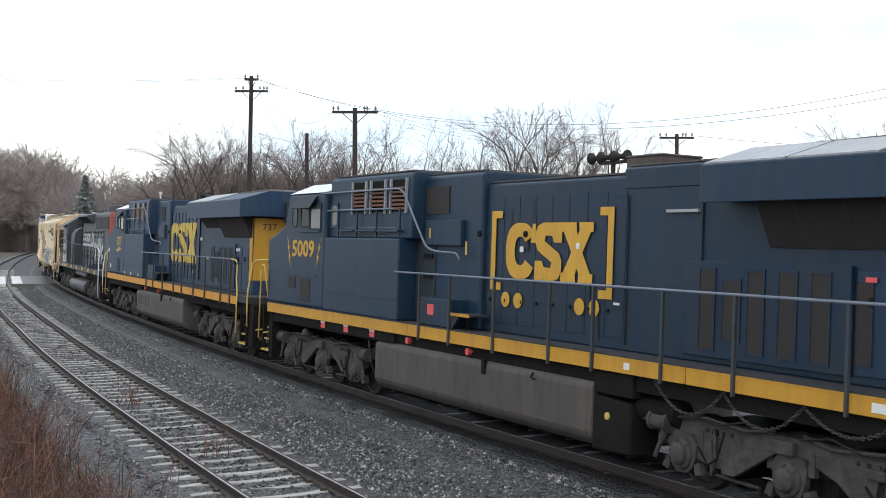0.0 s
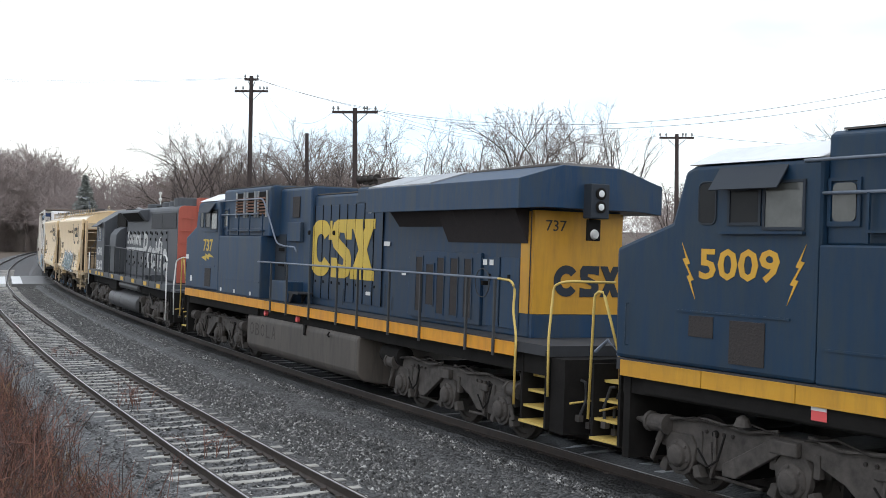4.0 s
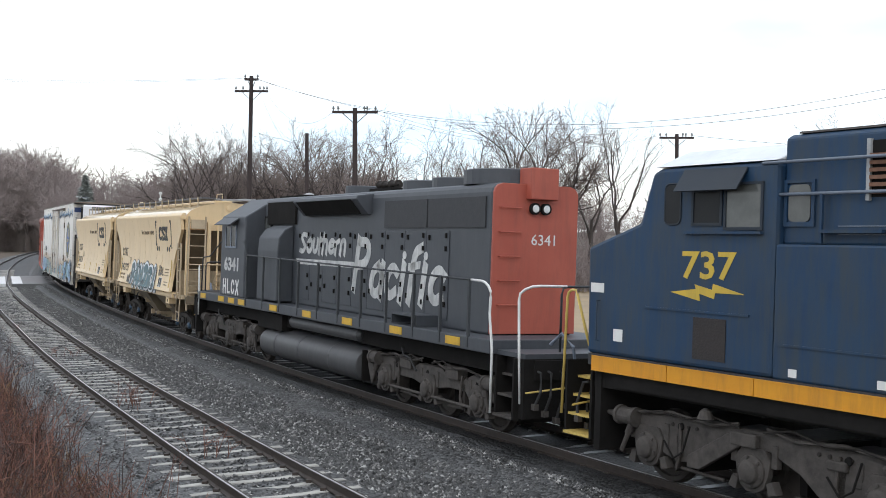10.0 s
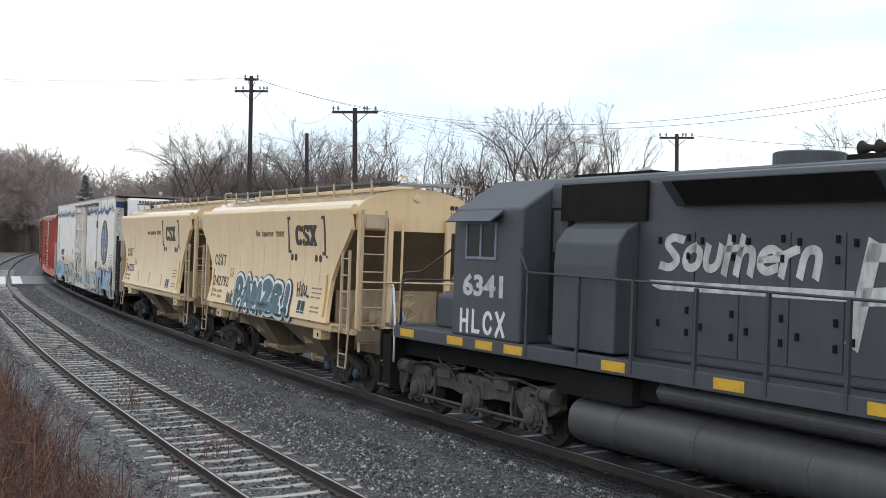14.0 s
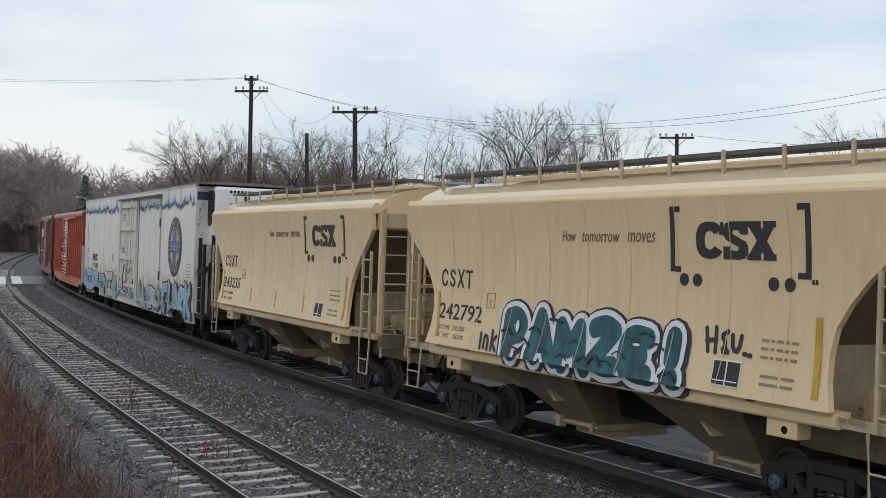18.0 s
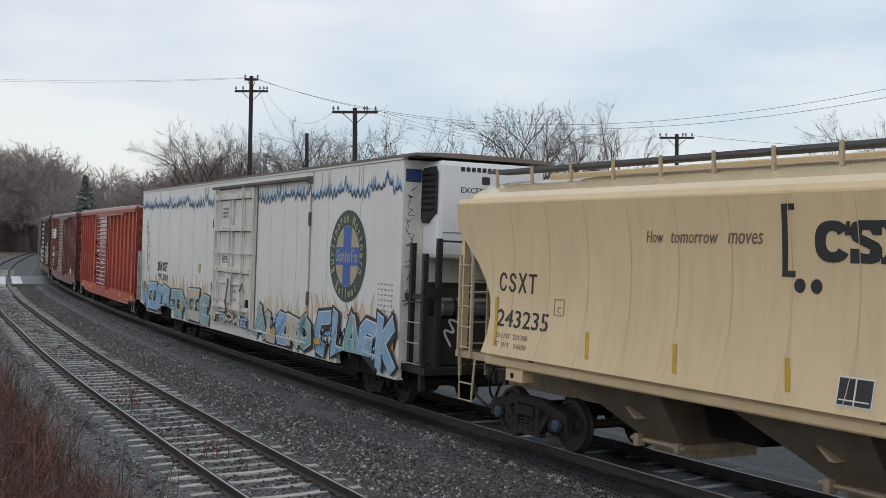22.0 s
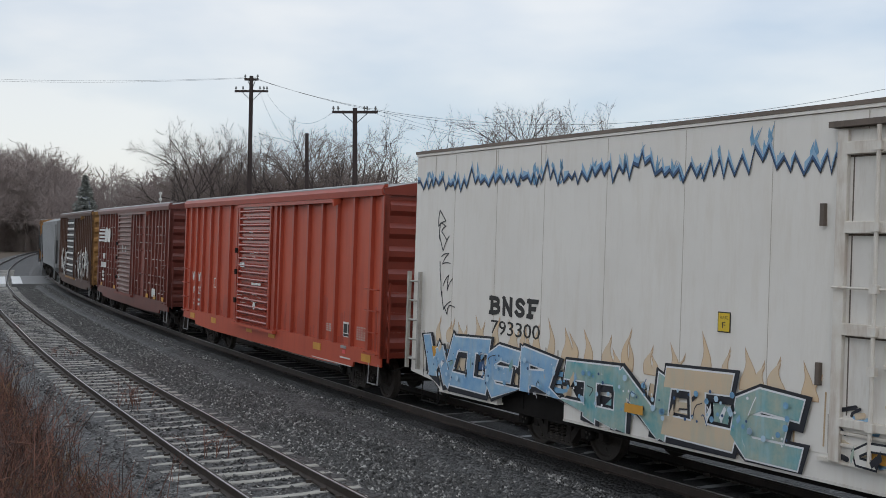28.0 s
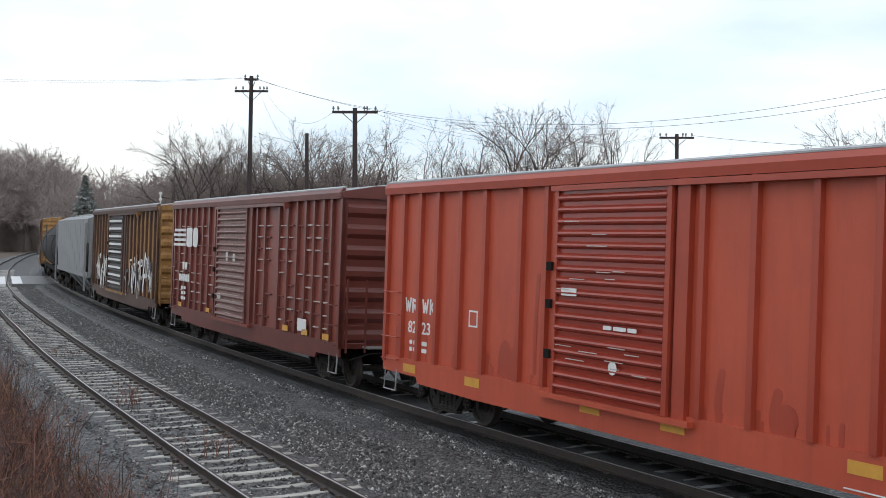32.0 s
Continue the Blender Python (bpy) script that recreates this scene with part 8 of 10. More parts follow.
    for i in range(k):
        z = 1.2 + i * (top - 1.5) / (k - 1)
        part("corrugation", lambda: Mesher().prism([(yb + 0.10, -0.075), (yb + 0.155, -0.045), (yb + 0.165, -0.02), (yb + 0.15, 0.008), (yb + 0.10, 0.045)], d0 + 0.1, d1 - 0.1, "x"), door_mat, dr, at=(0, 0, z), key=("corr", round(d1 - d0, 2), body_mat.name))
    part("door_post", B(d0 - 0.32, d0 - 0.06, yb, yb + 0.10, 1.0, top - 0.1), rib_mat, car)
    part("door_track", B(d0 - 4.4 if style == "red" else d0 - 3.2, d1 + 0.1, yb + 0.02, yb + 0.17, top - 0.20, top - 0.115), rib_mat, car)
    part("track_stop", Mesher().prism([(yb + 0.02, top - 0.2), (yb + 0.2, top - 0.3), (yb + 0.22, top - 0.12), (yb + 0.02, top - 0.1)], d0 - 4.5 if style == "red" else d0 - 3.3, d0 - 4.4 if style == "red" else d0 - 3.2, "x"), body_mat, car)
    part("door_sill", B(d0 - 0.5, d1 + 0.3, yb + 0.085, yb + 0.19, 0.97, 1.05), body_mat, car)
    for z in (1.6, 2.4, 3.0):
        part("door_latch", B(d1 - 0.02, d1 + 0.12, yb + 0.1, yb + 0.2, z, z + 0.14), under_black, dr)
    # ends
    for s in (-1, 1):
        for i in range(7):
            z = 1.25 + i * (top - 1.6) / 6
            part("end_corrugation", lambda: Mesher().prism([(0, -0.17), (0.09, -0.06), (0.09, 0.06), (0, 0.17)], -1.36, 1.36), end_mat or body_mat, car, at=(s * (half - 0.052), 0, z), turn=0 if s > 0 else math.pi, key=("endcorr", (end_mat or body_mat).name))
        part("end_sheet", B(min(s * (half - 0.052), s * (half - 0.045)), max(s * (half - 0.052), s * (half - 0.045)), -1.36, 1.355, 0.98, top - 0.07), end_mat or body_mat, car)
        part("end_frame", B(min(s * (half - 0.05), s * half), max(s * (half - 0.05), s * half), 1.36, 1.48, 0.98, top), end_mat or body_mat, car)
        for z in (1.05, 1.5, 1.95, 2.4):
            part("grab_iron", Mesher().tube([(s * (half - 0.08), 1.49, z), (s * (half - 0.08), 1.56, z), (s * (half - 0.75), 1.56, z), (s * (half - 0.75), 1.49, z)], 0.012, 5), rib_mat, car)
        ladder(car, s * (half + 0.12), 1.12, 0.9, 2.55, 0.46, 4, end_mat or rib_mat, along="y", r=0.016)
        part("stirrup", Mesher().tube([(s * (half - 0.1), 1.46, 0.85), (s * (half - 0.1), 1.48, 0.42), (s * (half - 0.6), 1.48, 0.42), (s * (half - 0.6), 1.46, 0.85)], 0.018, 5), roof_metal, car)
        part("cross_platform", B(min(s * half, s * (half + 0.35)), max(s * half, s * (half + 0.35)), -0.9, 0.9, 1.0, 1.04), roof_metal, car)
        part("uncoupling_lever", Mesher().tube([(s * (half + 0.3), 1.35, 0.75), (s * (half + 0.4), 0.9, 0.9), (s * (half + 0.5), 0.2, 0.95)], 0.016, 5), under_black, car)
        coupler(car, s * (half + 0.9), s)
        freight_truck(car, s * 5.95, under_black, spin)
    return car


def red_boxcar():
    ribs = [7.2, 5.8, 4.95, 4.1, 2.95, -1.5, -2.46, -3.49, -4.42, -5.35, -6.34, -7.29, 6.5, 2.2]
    car = boxcar("faded red-orange boxcar with a corrugated sliding door", box_red, box_red_dark, 7.95, 4.47, ribs, (-0.95, 1.86), "red", end_mat=end_red_shaded, roof_mat=roof_metal)
    y = 1.426
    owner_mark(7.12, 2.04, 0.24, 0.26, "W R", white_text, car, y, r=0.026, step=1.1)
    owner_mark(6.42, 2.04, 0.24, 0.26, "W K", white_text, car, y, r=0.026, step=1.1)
    words("car_number", "82", 6.98, 1.62, 0.24, 0.34, white_text, car, y, bold=0.012)
    words("car_number", "23", 6.42, 1.62, 0.24, 0.34, white_text, car, y, bold=0.012)
    bars("small_print", 6.9, 1.48, (0.1, 0.16), 0.08, 0.06, white_text, car, y, rows=2)
    bars("small_print", 6.4, 1.48, (0.2,), 0.08, 0.06, white_text, car, y, rows=2)
    bars("small_print", -6.55, 1.55, (0.08, 0.06, 0.1, 0.08), 0.03, 0.05, worn_white, car, y, rows=6, lead=1.7)
    bars("small_print", -4.75, 1.5, (0.1, 0.14), 0.03, 0.05, worn_white, car, y, rows=4, lead=1.6)
    decal("plate_box", [rect(4.35, 4.65, 1.9, 1.93), rect(4.35, 4.65, 2.17, 2.2), rect(4.35, 4.38, 1.93, 2.17), rect(4.62, 4.65, 1.93, 2.17)], white_text, car, y)
    decal("stencil_plate", [rect(-6.27, -5.78, 1.27, 1.60)], white_text, car, y + 0.002)
    decal("stencil_window", [rect(-6.02, -5.82, 1.36, 1.56), rect(-6.23, -6.06, 1.36, 1.56), rect(-6.23, -5.82, 1.29, 1.34)], black_text, car, y + 0.008)
    for x in (6.8, 4.4, 0.9, -1.0, -4.3, -7.2):
        decal("reflector", [rect(x - 0.25, x + 0.25, 0.84, 1.0)], orange_strip, car, 1.475)
    decal("warning_label", [rect(-6.35, -5.75, 0.80, 0.83)], white_text, car, 1.476)
    decal("sill_line", [rect(-6.4, -4.0, 0.652, 0.668)], white_text, car, 1.476)
    decal("red_mark", [rect(-6.05, -5.88, 0.90, 0.98)], red_sign, car, 1.476)
    part("routing_plate", B(-6.1, -5.8, 1.475, 1.49, 1.02, 1.08), steel_frame_grey, car)
    decal("door_label", [rect(1.2, 1.6, 2.62, 2.74)], white_text, car, 1.575)
    bars("door_print", 0.5, 2.22, (0.2, 0.3, 0.2), 0.06, 0.04, white_text, car, 1.575)
    decal("door_ring", [ellipse(0.25, 1.6, 0.10, 0.10, 12)], white_text, car, 1.575)
    for k, (rx, rz0, rz1, rw) in enumerate(((-4.62, 1.2, 1.98, 0.13), (-4.55, 1.7, 2.05, 0.10), (-1.85, 1.16, 1.75, 0.07), (-2.85, 1.16, 1.6, 0.08), (3.45, 1.25, 1.6, 0.16), (3.2, 1.2, 1.5, 0.14), (4.0, 1.14, 1.42, 0.07), (2.5, 1.3, 2.9, 0.05), (-3.0, 1.16, 1.3, 0.2))):
        decal("rust_run", [stroke([(rx, rz0), (rx + 0.03, rz0 * 0.6 + rz1 * 0.4), (rx - 0.04, rz1)], rw, 2)], box_red_dark, car, 1.4222 + 0.0004 * k, thick=0.001)
    rng = random.Random(63)
    for k in range(34):
        rx = rng.choice([rng.uniform(2.2, 7.6), rng.uniform(-7.6, -1.4)])
        rz = 1.11 + rng.uniform(0.08, 0.22) + (rng.random() < 0.25) * rng.uniform(0.1, 0.7)
        decal("rust_run", [stroke([(rx, 1.115), (rx + rng.uniform(-0.03, 0.03), rz)], rng.uniform(0.02, 0.09), 2)], box_red_dark, car, 1.4222 + 0.0001 * k, thick=0.001)
    # thin white lines: scuffs and wet highlights painted on the door corrugations
    for k in range(16):
        rx, rz = rng.uniform(-0.7, 1.5), rng.uniform(1.3, 3.9)
        decal("scuff", [rect(rx, rx + rng.uniform(0.12, 0.5), rz, rz + 0.014)], worn_white, car, 1.5866, thick=0.001)
    return car


def brown_boxcar():
    ribs = [7.4, 6.7, 6.0, 5.28, 4.6, 3.9, 3.2, 2.5, -1.6, -2.3, -3.42, -4.1, -4.79, -5.4, -5.97, -6.6, -7.1]
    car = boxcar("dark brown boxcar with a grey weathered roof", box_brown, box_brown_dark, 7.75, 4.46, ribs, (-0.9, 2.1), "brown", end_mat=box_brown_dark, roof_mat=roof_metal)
    y = 1.512
    m = Mesher()
    for i in range(4):
        m.prism(rect(5.9, 7.5 - 0.12 * (i % 2), 3.12 + i * 0.16, 3.21 + i * 0.16), y - 0.004, y + 0.004)
    m.prism(rounded(5.1, 5.8, 3.1, 3.72, 0.1, 3), y - 0.004, y + 0.004).prism(rounded(4.4, 5.0, 3.1, 3.72, 0.2, 4), y - 0.004, y + 0.004)
    part("railway_mark", m, white_text, car, "white striped railway mark")
    bars("reporting_mark", 6.2, 2.6, (0.25, 0.25), 0.25, 0.08, white_text, car, y)
    bars("car_number", 6.6, 2.2, (0.2, 0.2, 0.2, 0.2, 0.2), 0.24, 0.07, white_text, car, y)
    bars("small_print", 6.3, 1.8, (0.3, 0.2), 0.1, 0.07, white_text, car, y, rows=3)
    decal("stencil_plate", [rect(-5.7, -5.1, 1.2, 1.5)], white_text, car, y)
    rng = random.Random(9)
    for x in (7.4, 6.7, 6.0, 5.28, 4.6, 3.9, 3.2, -1.6, -2.3, -3.42, -4.1, -4.79, -5.4, -5.97, -6.6):
        for i in range(9):
            if rng.random() < 0.8:
                w = rng.uniform(0.2, 0.46)
                z = 1.35 + 0.3 * i
                decal("worn_bead", [rect(x - w - 0.1, x - 0.1, z, z + rng.uniform(0.02, 0.035))], worn_white if rng.random() < 0.55 else box_brown_dark, car, 1.45, thick=0.03)
    for i in range(16):
        decal("worn_dash", [rect(rng.uniform(-0.7, 0.3), rng.uniform(0.6, 1.9), 1.25 + 0.18 * i, 1.265 + 0.18 * i)], worn_white, car, 1.59)
    decal("chalk_mark", [ellipse(0.9, 2.9, 0.12, 0.16, 10), ellipse(0.2, 2.86, 0.14, 0.12, 10), ellipse(1.6, 1.7, 0.2, 0.08, 10)], sp_white, car, 1.575)
    for x in (-7.0, -5.6, -4.2, 3.0, 6.4):
        decal("reflector", [rect(x - 0.2, x + 0.2, 1.12, 1.26)], orange_strip, car, y)
    return car


def yellow_boxcar(label, spin=False):
    ribs = [7.3, 6.5, 5.7, 4.9, 4.1, 3.3, -1.5, -2.3, -3.1, -3.9, -4.7, -5.5, -6.3, -7.1]
    car = boxcar(label, box_yellow, box_yellow_dark, 7.75, 4.46, ribs, (-0.9, 2.6), "yellow", end_mat=box_yellow, roof_mat=roof_metal, spin=False)
    rng = random.Random(21)
    for k in range(64):
        gx = rng.uniform(3.2, 6.0) if k % 3 == 0 else rng.uniform(-7.2, -1.5)
        gz = rng.uniform(1.0, 1.9)
        q = [(gx, gz), (gx + rng.uniform(-0.2, 0.2), gz + rng.uniform(0.3, 0.7)), (gx + rng.uniform(-0.4, 0.4), gz + rng.uniform(0.4, 0.9))]
        decal("graffiti_scrawl", [stroke(q, rng.uniform(0.04, 0.10), 1)], (white_text, worn_white, ink, white_text)[k % 4], car, 1.512 + 0.0005 * k, thick=0.001)
    decal("pale_bar", [rect(-0.7, 2.4, 1.35 + 0.33 * i, 1.44 + 0.33 * i) for i in range(9)], white_text, car, 1.59)
    return car


def grey_hopper_car():
    """Longer pale grey covered hopper seen far off."""
    car = thing("grey_hopper_car", "pale grey covered hopper car with smooth sides", "freight car", "freight cars of the train")
    h = 7.75
    side = [(-h, 4.2), (-h, 3.0), (-6.3, 1.5), (6.3, 1.5), (h, 3.0), (h, 4.2)]
    part("side_sheet", Mesher().prism(side, 1.44, 1.55), hopper_grey, car)
    part("side_sheet", Mesher().prism(side, -1.55, -1.44), hopper_grey, car)
    part("roof", Mesher().prism([(-1.56, 4.2), (-0.9, 4.45), (0.9, 4.45), (1.56, 4.2)], -h, h, "x"), hopper_grey, car)
    part("running_board", B(-h, h, -0.3, 0.3, 4.55, 4.6), roof_metal, car)
    part("side_sill", B(-h, h, 1.3, 1.5, 1.25, 1.5), hopper_grey, car)
    for s in (-1, 1):
        part("slope_sheet", Mesher().prism([(s * h, 3.1), (s * (h - 0.1), 3.15), (s * 5.0, 1.3), (s * 5.1, 1.25)], -1.43, 1.43), hopper_grey, car)
        part("bulkhead", B(min(s * h, s * (h - 0.06)), max(s * h, s * (h - 0.06)), -1.44, 1.44, 3.0, 4.2), hopper_grey, car)
        part("corner_post", B(min(s * h, s * (h + 0.1)), max(s * h, s * (h + 0.1)), 1.3, 1.45, 1.3, 4.2), hopper_grey, car)
        ladder(car, s * (h - 0.2), 1.6, 0.6, 4.0, 0.46, 8, hopper_grey)
        freight_truck(car, s * 5.9, under_black, False)
        coupler(car, s * (h + 0.8), s)
    part("centre_sill", B(-h - 0.4, h + 0.4, -0.3, 0.3, 0.8, 1.25), under_black, car)
    for xc in (-3.2, 0, 3.2):
        part("hopper_bay", Mesher().add([(xc + 1.5, 1.3, 1.3), (xc - 1.5, 1.3, 1.3), (xc - 1.5, -1.3, 1.3), (xc + 1.5, -1.3, 1.3), (xc + 0.5, 0.5, 0.4), (xc - 0.5, 0.5, 0.4), (xc - 0.5, -0.5, 0.4), (xc + 0.5, -0.5, 0.4)], [(0, 1, 5, 4), (1, 2, 6, 5), (2, 3, 7, 6), (3, 0, 4, 7), (4, 5, 6, 7), (0, 3, 2, 1)]), hopper_grey, car)
    for k in range(-5, 6):
        part("side_rib", lambda: B(-0.02, 0.02, 1.55, 1.562, 1.5, 4.15), hopper_grey, car, at=(k * 1.2, 0, 0), key="grey_rib")
    return car


def tank_car():
    car = thing("tank_car", "black rail tank car with domed ends", "freight car", "freight cars of the train")
    h = 8.5
    part("tank", Mesher().lathe([(-h - 0.5, 0.3), (-h - 0.38, 0.9), (-h, 1.45), (-h + 0.3, 1.56), (h - 0.3, 1.56), (h, 1.45), (h + 0.38, 0.85), (h + 0.5, 0.3)], (0, 0, 2.5), "x", 32), tank_black, car, smooth=True)
    dome = part("manway", Mesher().lathe([(3.9, 0.5), (4.2, 0.5), (4.25, 0.4)], (0, 0, 0), "z", 16), tank_black, car)
    part("platform", B(-1.2, 1.2, -1.0, 1.0, 3.98, 4.02), black_rail, dome)
    part("side_sill", B(-h - 0.8, h + 0.8, 1.1, 1.25, 0.95, 1.2), under_black, car)
    part("centre_sill", B(-h - 1.2, h + 1.2, -0.3, 0.3, 0.75, 1.1), under_black, car)
    ladder(car, 0, 1.62, 1.0, 4.0, 0.5, 8, black_rail)
    for x in (-5.6, 5.6):
        part("tank_band", Mesher().lathe([(x - 0.06, 1.57), (x - 0.06, 1.585), (x + 0.06, 1.585), (x + 0.06, 1.57)], (0, 0, 2.5), "x", 32), under_black, car)
    handrail(car, [(-h, 1.5, 3.3), (h, 1.5, 3.3)], black_rail)
    for s in (-1, 1):
        freight_truck(car, s * 6.8, under_black, False)
        coupler(car, s * (h + 1.5), s)
    return car


# ---- the train, from its leading end ----
TRAIN = []


def join_train(car, mid, base):
    TRAIN.append((car, mid, base))
    car.matrix_basis = car_pose(0.0, mid, base)


join_train(wide_cab_locomotive("dark blue diesel locomotive with a bracketed yellow mark", "5009", "brackets"), -16.05, 15.0)
join_train(wide_cab_locomotive("dark blue diesel locomotive with a large faded yellow mark", "737", "plain"), 7.45, 15.0)
join_train(grey_locomotive(), 29.9, 13.0)
join_train(covered_hopper("tan covered hopper car with teal and white bubble graffiti", "242792", True), 47.5, 8.7)
join_train(covered_hopper("tan covered hopper car with orange reflector strips", "243235", False), 60.9, 8.7)
join_train(refrigerator_car(), 80.5, 17.0)
join_train(red_boxcar(), 102.2, 11.9)
join_train(brown_boxcar(), 120.2, 11.9)
join_train(yellow_boxcar("weathered yellow boxcar with white graffiti"), 138.1, 11.9)
join_train(grey_hopper_car(), 155.3, 11.8)
join_train(tank_car(), 173.3, 13.6)
join_train(yellow_boxcar("weathered yellow boxcar behind the tank car"), 192.7, 11.9)


# ---- tracks ----
def sweep(profile, s_values, lat_of, z_of):
    """A profile (across, up) swept along the line."""
    m = Mesher()
    n = len(profile)
    for s in s_values:
        lat = lat_of(s)
        for a, b in profile:
            x, y, h = on_line(s, lat + a)
            m.v.append((float(x), float(y), float(z_of(s, a) + b)))
    for i in range(len(s_values) - 1):
        m.f += [(i * n + j, i * n + (j + 1) % n, (i + 1) * n + (j + 1) % n, (i + 1) * n + j) for j in range(n)]
    return m


RAIL_FOOT = [(-0.07, -0.17), (-0.07, -0.155), (-0.012, -0.135), (-0.012, -0.04), (-0.036, -0.03), (-0.034, -0.004), (0.033, -0.004), (0.036, -0.03), (0.012, -0.04), (0.012, -0.135), (0.07, -0.155), (0.07, -0.17)]
# strip on the camera side of the head only: its highlight as a painted band
RAIL_BRIGHT_EDGE = [(0.004, -0.0055), (0.008, 0.0), (0.028, 0.0), (0.0345, -0.008)]


def tie_mesh(dip):
    """Concrete tie: rail seats stand higher than its waisted middle."""
    ys = (-1.29, -1.26, -0.78, -0.45, 0.0, 0.45, 0.78, 1.26, 1.29)
    zs = (0.15, 0.188, 0.2, 0.2 - 0.75 * dip, 0.2 - dip, 0.2 - 0.75 * dip, 0.2, 0.188, 0.15)
    m = Mesher()
    n = len(ys)
    for y, z in zip(ys, zs):
        m.v += [(-0.135, y, 0), (-0.078, y, z), (0.078, y, z), (0.135, y, 0)]
    for i in range(n - 1):
        m.f += [(i * 4 + j, i * 4 + (j + 1) % 4, i * 4 + 4 + (j + 1) % 4, i * 4 + 4 + j) for j in range(4)]
    m.f += [(0, 1, 2, 3), (n * 4 - 4, n * 4 - 1, n * 4 - 2, n * 4 - 3)]
    return m


def track(name, label, lat_of, z0, cant, tie_mat, s0, s1, tie_s1):
    tr = thing(name, label, "railway track", kind="structure")
    ss = np.arange(s0, s1, 1.5)
    for d, nm in ((0.7525, "rail"), (-0.7525, "rail")):
        r = part(nm, sweep(RAIL_FOOT, ss, lambda s: lat_of(s) + d, lambda s, a: z0 + cant * d), steel_rail, tr)
        part("rail_head", sweep(RAIL_BRIGHT_EDGE, ss, lambda s: lat_of(s) + d, lambda s, a: z0 + cant * d), rail_top, r)
    rng = random.Random(2)
    clips = Mesher()
    for s in np.arange(s0, tie_s1, 0.62):
        x, y, h = on_line(s, lat_of(s))
        # heading of this track itself
        x2, y2, _ = on_line(s + 0.5, lat_of(s + 0.5))
        hh = math.atan2(y2 - y, x2 - x)
        t = part("tie", lambda: tie_mesh(0.035), tie_mat, tr, key=("tie", tie_mat.name))
        t.matrix_basis = Matrix.Translation((float(x), float(y), z0 - 0.365 + rng.uniform(-0.01, 0.008))) @ Matrix.Rotation(hh + rng.uniform(-0.015, 0.015), 4, "Z") @ Matrix.Rotation(cant, 4, "X")
        c, q = math.cos(hh), math.sin(hh)
        if s < 60:
            for d in (0.7525, -0.7525):
                for e in (-0.11, 0.11):
                    px, py = float(x) - q * (d + e), float(y) + c * (d + e)
                    clips.box(px - 0.045, px + 0.045, py - 0.045, py + 0.045, z0 - 0.175 + cant * d, z0 - 0.125 + cant * d)
    tagged(part("rail_clip", clips, steel_rail, tr), kind="stuff")
    return tr


track("railway_track_main", "main railway track under the train on wet concrete ties", lambda s: 0.0, 0.0, CANT, wet_tie, -58, 230, 62)
track("railway_track_near", "empty curved railway track on pale concrete ties", near_gap, NEAR_Z, 0.0, concrete, -58, 230, 110)

# ---- ground, ballast and banks ----


def terrain(s, lat):
    """Height of the bare ground by its offset from the main track."""
    d = near_gap(s)
    z = np.full(len(lat), -0.75)
    a = lat - d
    z = np.interp(lat, [-14.0, -8.0, -3.2, -2.0], [-0.78, -0.78, -0.74, -0.52])
    z = np.where(a > 1.5, np.interp(a, [1.5, 3.2], [-0.52, -0.66]), z)
    z = np.where(a > 3.2, -0.66 + np.clip((a - 3.4) / 3.4, 0, 1) ** 1.3 * 2.4 * np.clip((60 - s) / 25, 0.1, 1), z)
    z = np.where(a > 6.8, z - 0.0, z)
    z = np.where(lat < -62, -0.75 + np.clip((-62 - lat) / 14, 0, 1) * 2.6, z)
    return z


gx = np.concatenate([[-900, -600, -400, -260, -180, -130, -100, -80], np.arange(-66, 40, 0.8), [45, 55, 70, 90, 120, 170, 260, 420, 700, 900]])
gy = np.concatenate([[-500, -250, -120, -60, -35, -20], np.arange(-12, 125, 0.8), [130, 140, 155, 175, 200, 240, 300, 400, 600, 900, 1500]])
GX, GY = np.meshgrid(gx, gy)
gs, glat = line_coords(GX, GY)
gz = terrain(gs, glat) + np.array([0.06 * noise.noise((x * 0.35, y * 0.35, 0)) for x, y in zip(GX.ravel(), GY.ravel())])
nx = len(gx)
gfaces = [(j * nx + i, j * nx + i + 1, (j + 1) * nx + i + 1, (j + 1) * nx + i) for j in range(len(gy) - 1) for i in range(nx - 1)]
me = bpy.data.meshes.new("ground")
me.from_pydata(np.stack([GX.ravel(), GY.ravel(), gz], 1).tolist(), [], gfaces)
me.materials.append(soil)
me.materials.append(field_tan)
fc = np.array([[q[0], q[2]] for q in gfaces])
flat = (glat[fc[:, 0]] + glat[fc[:, 1]]) / 2
me.polygons.foreach_set("material_index", ((flat < -10.5) & (flat > -56)).astype(np.int32))
tagged(new("ground", me), "brown winter ground with a pale dry field behind the line", "ground", kind="structure")


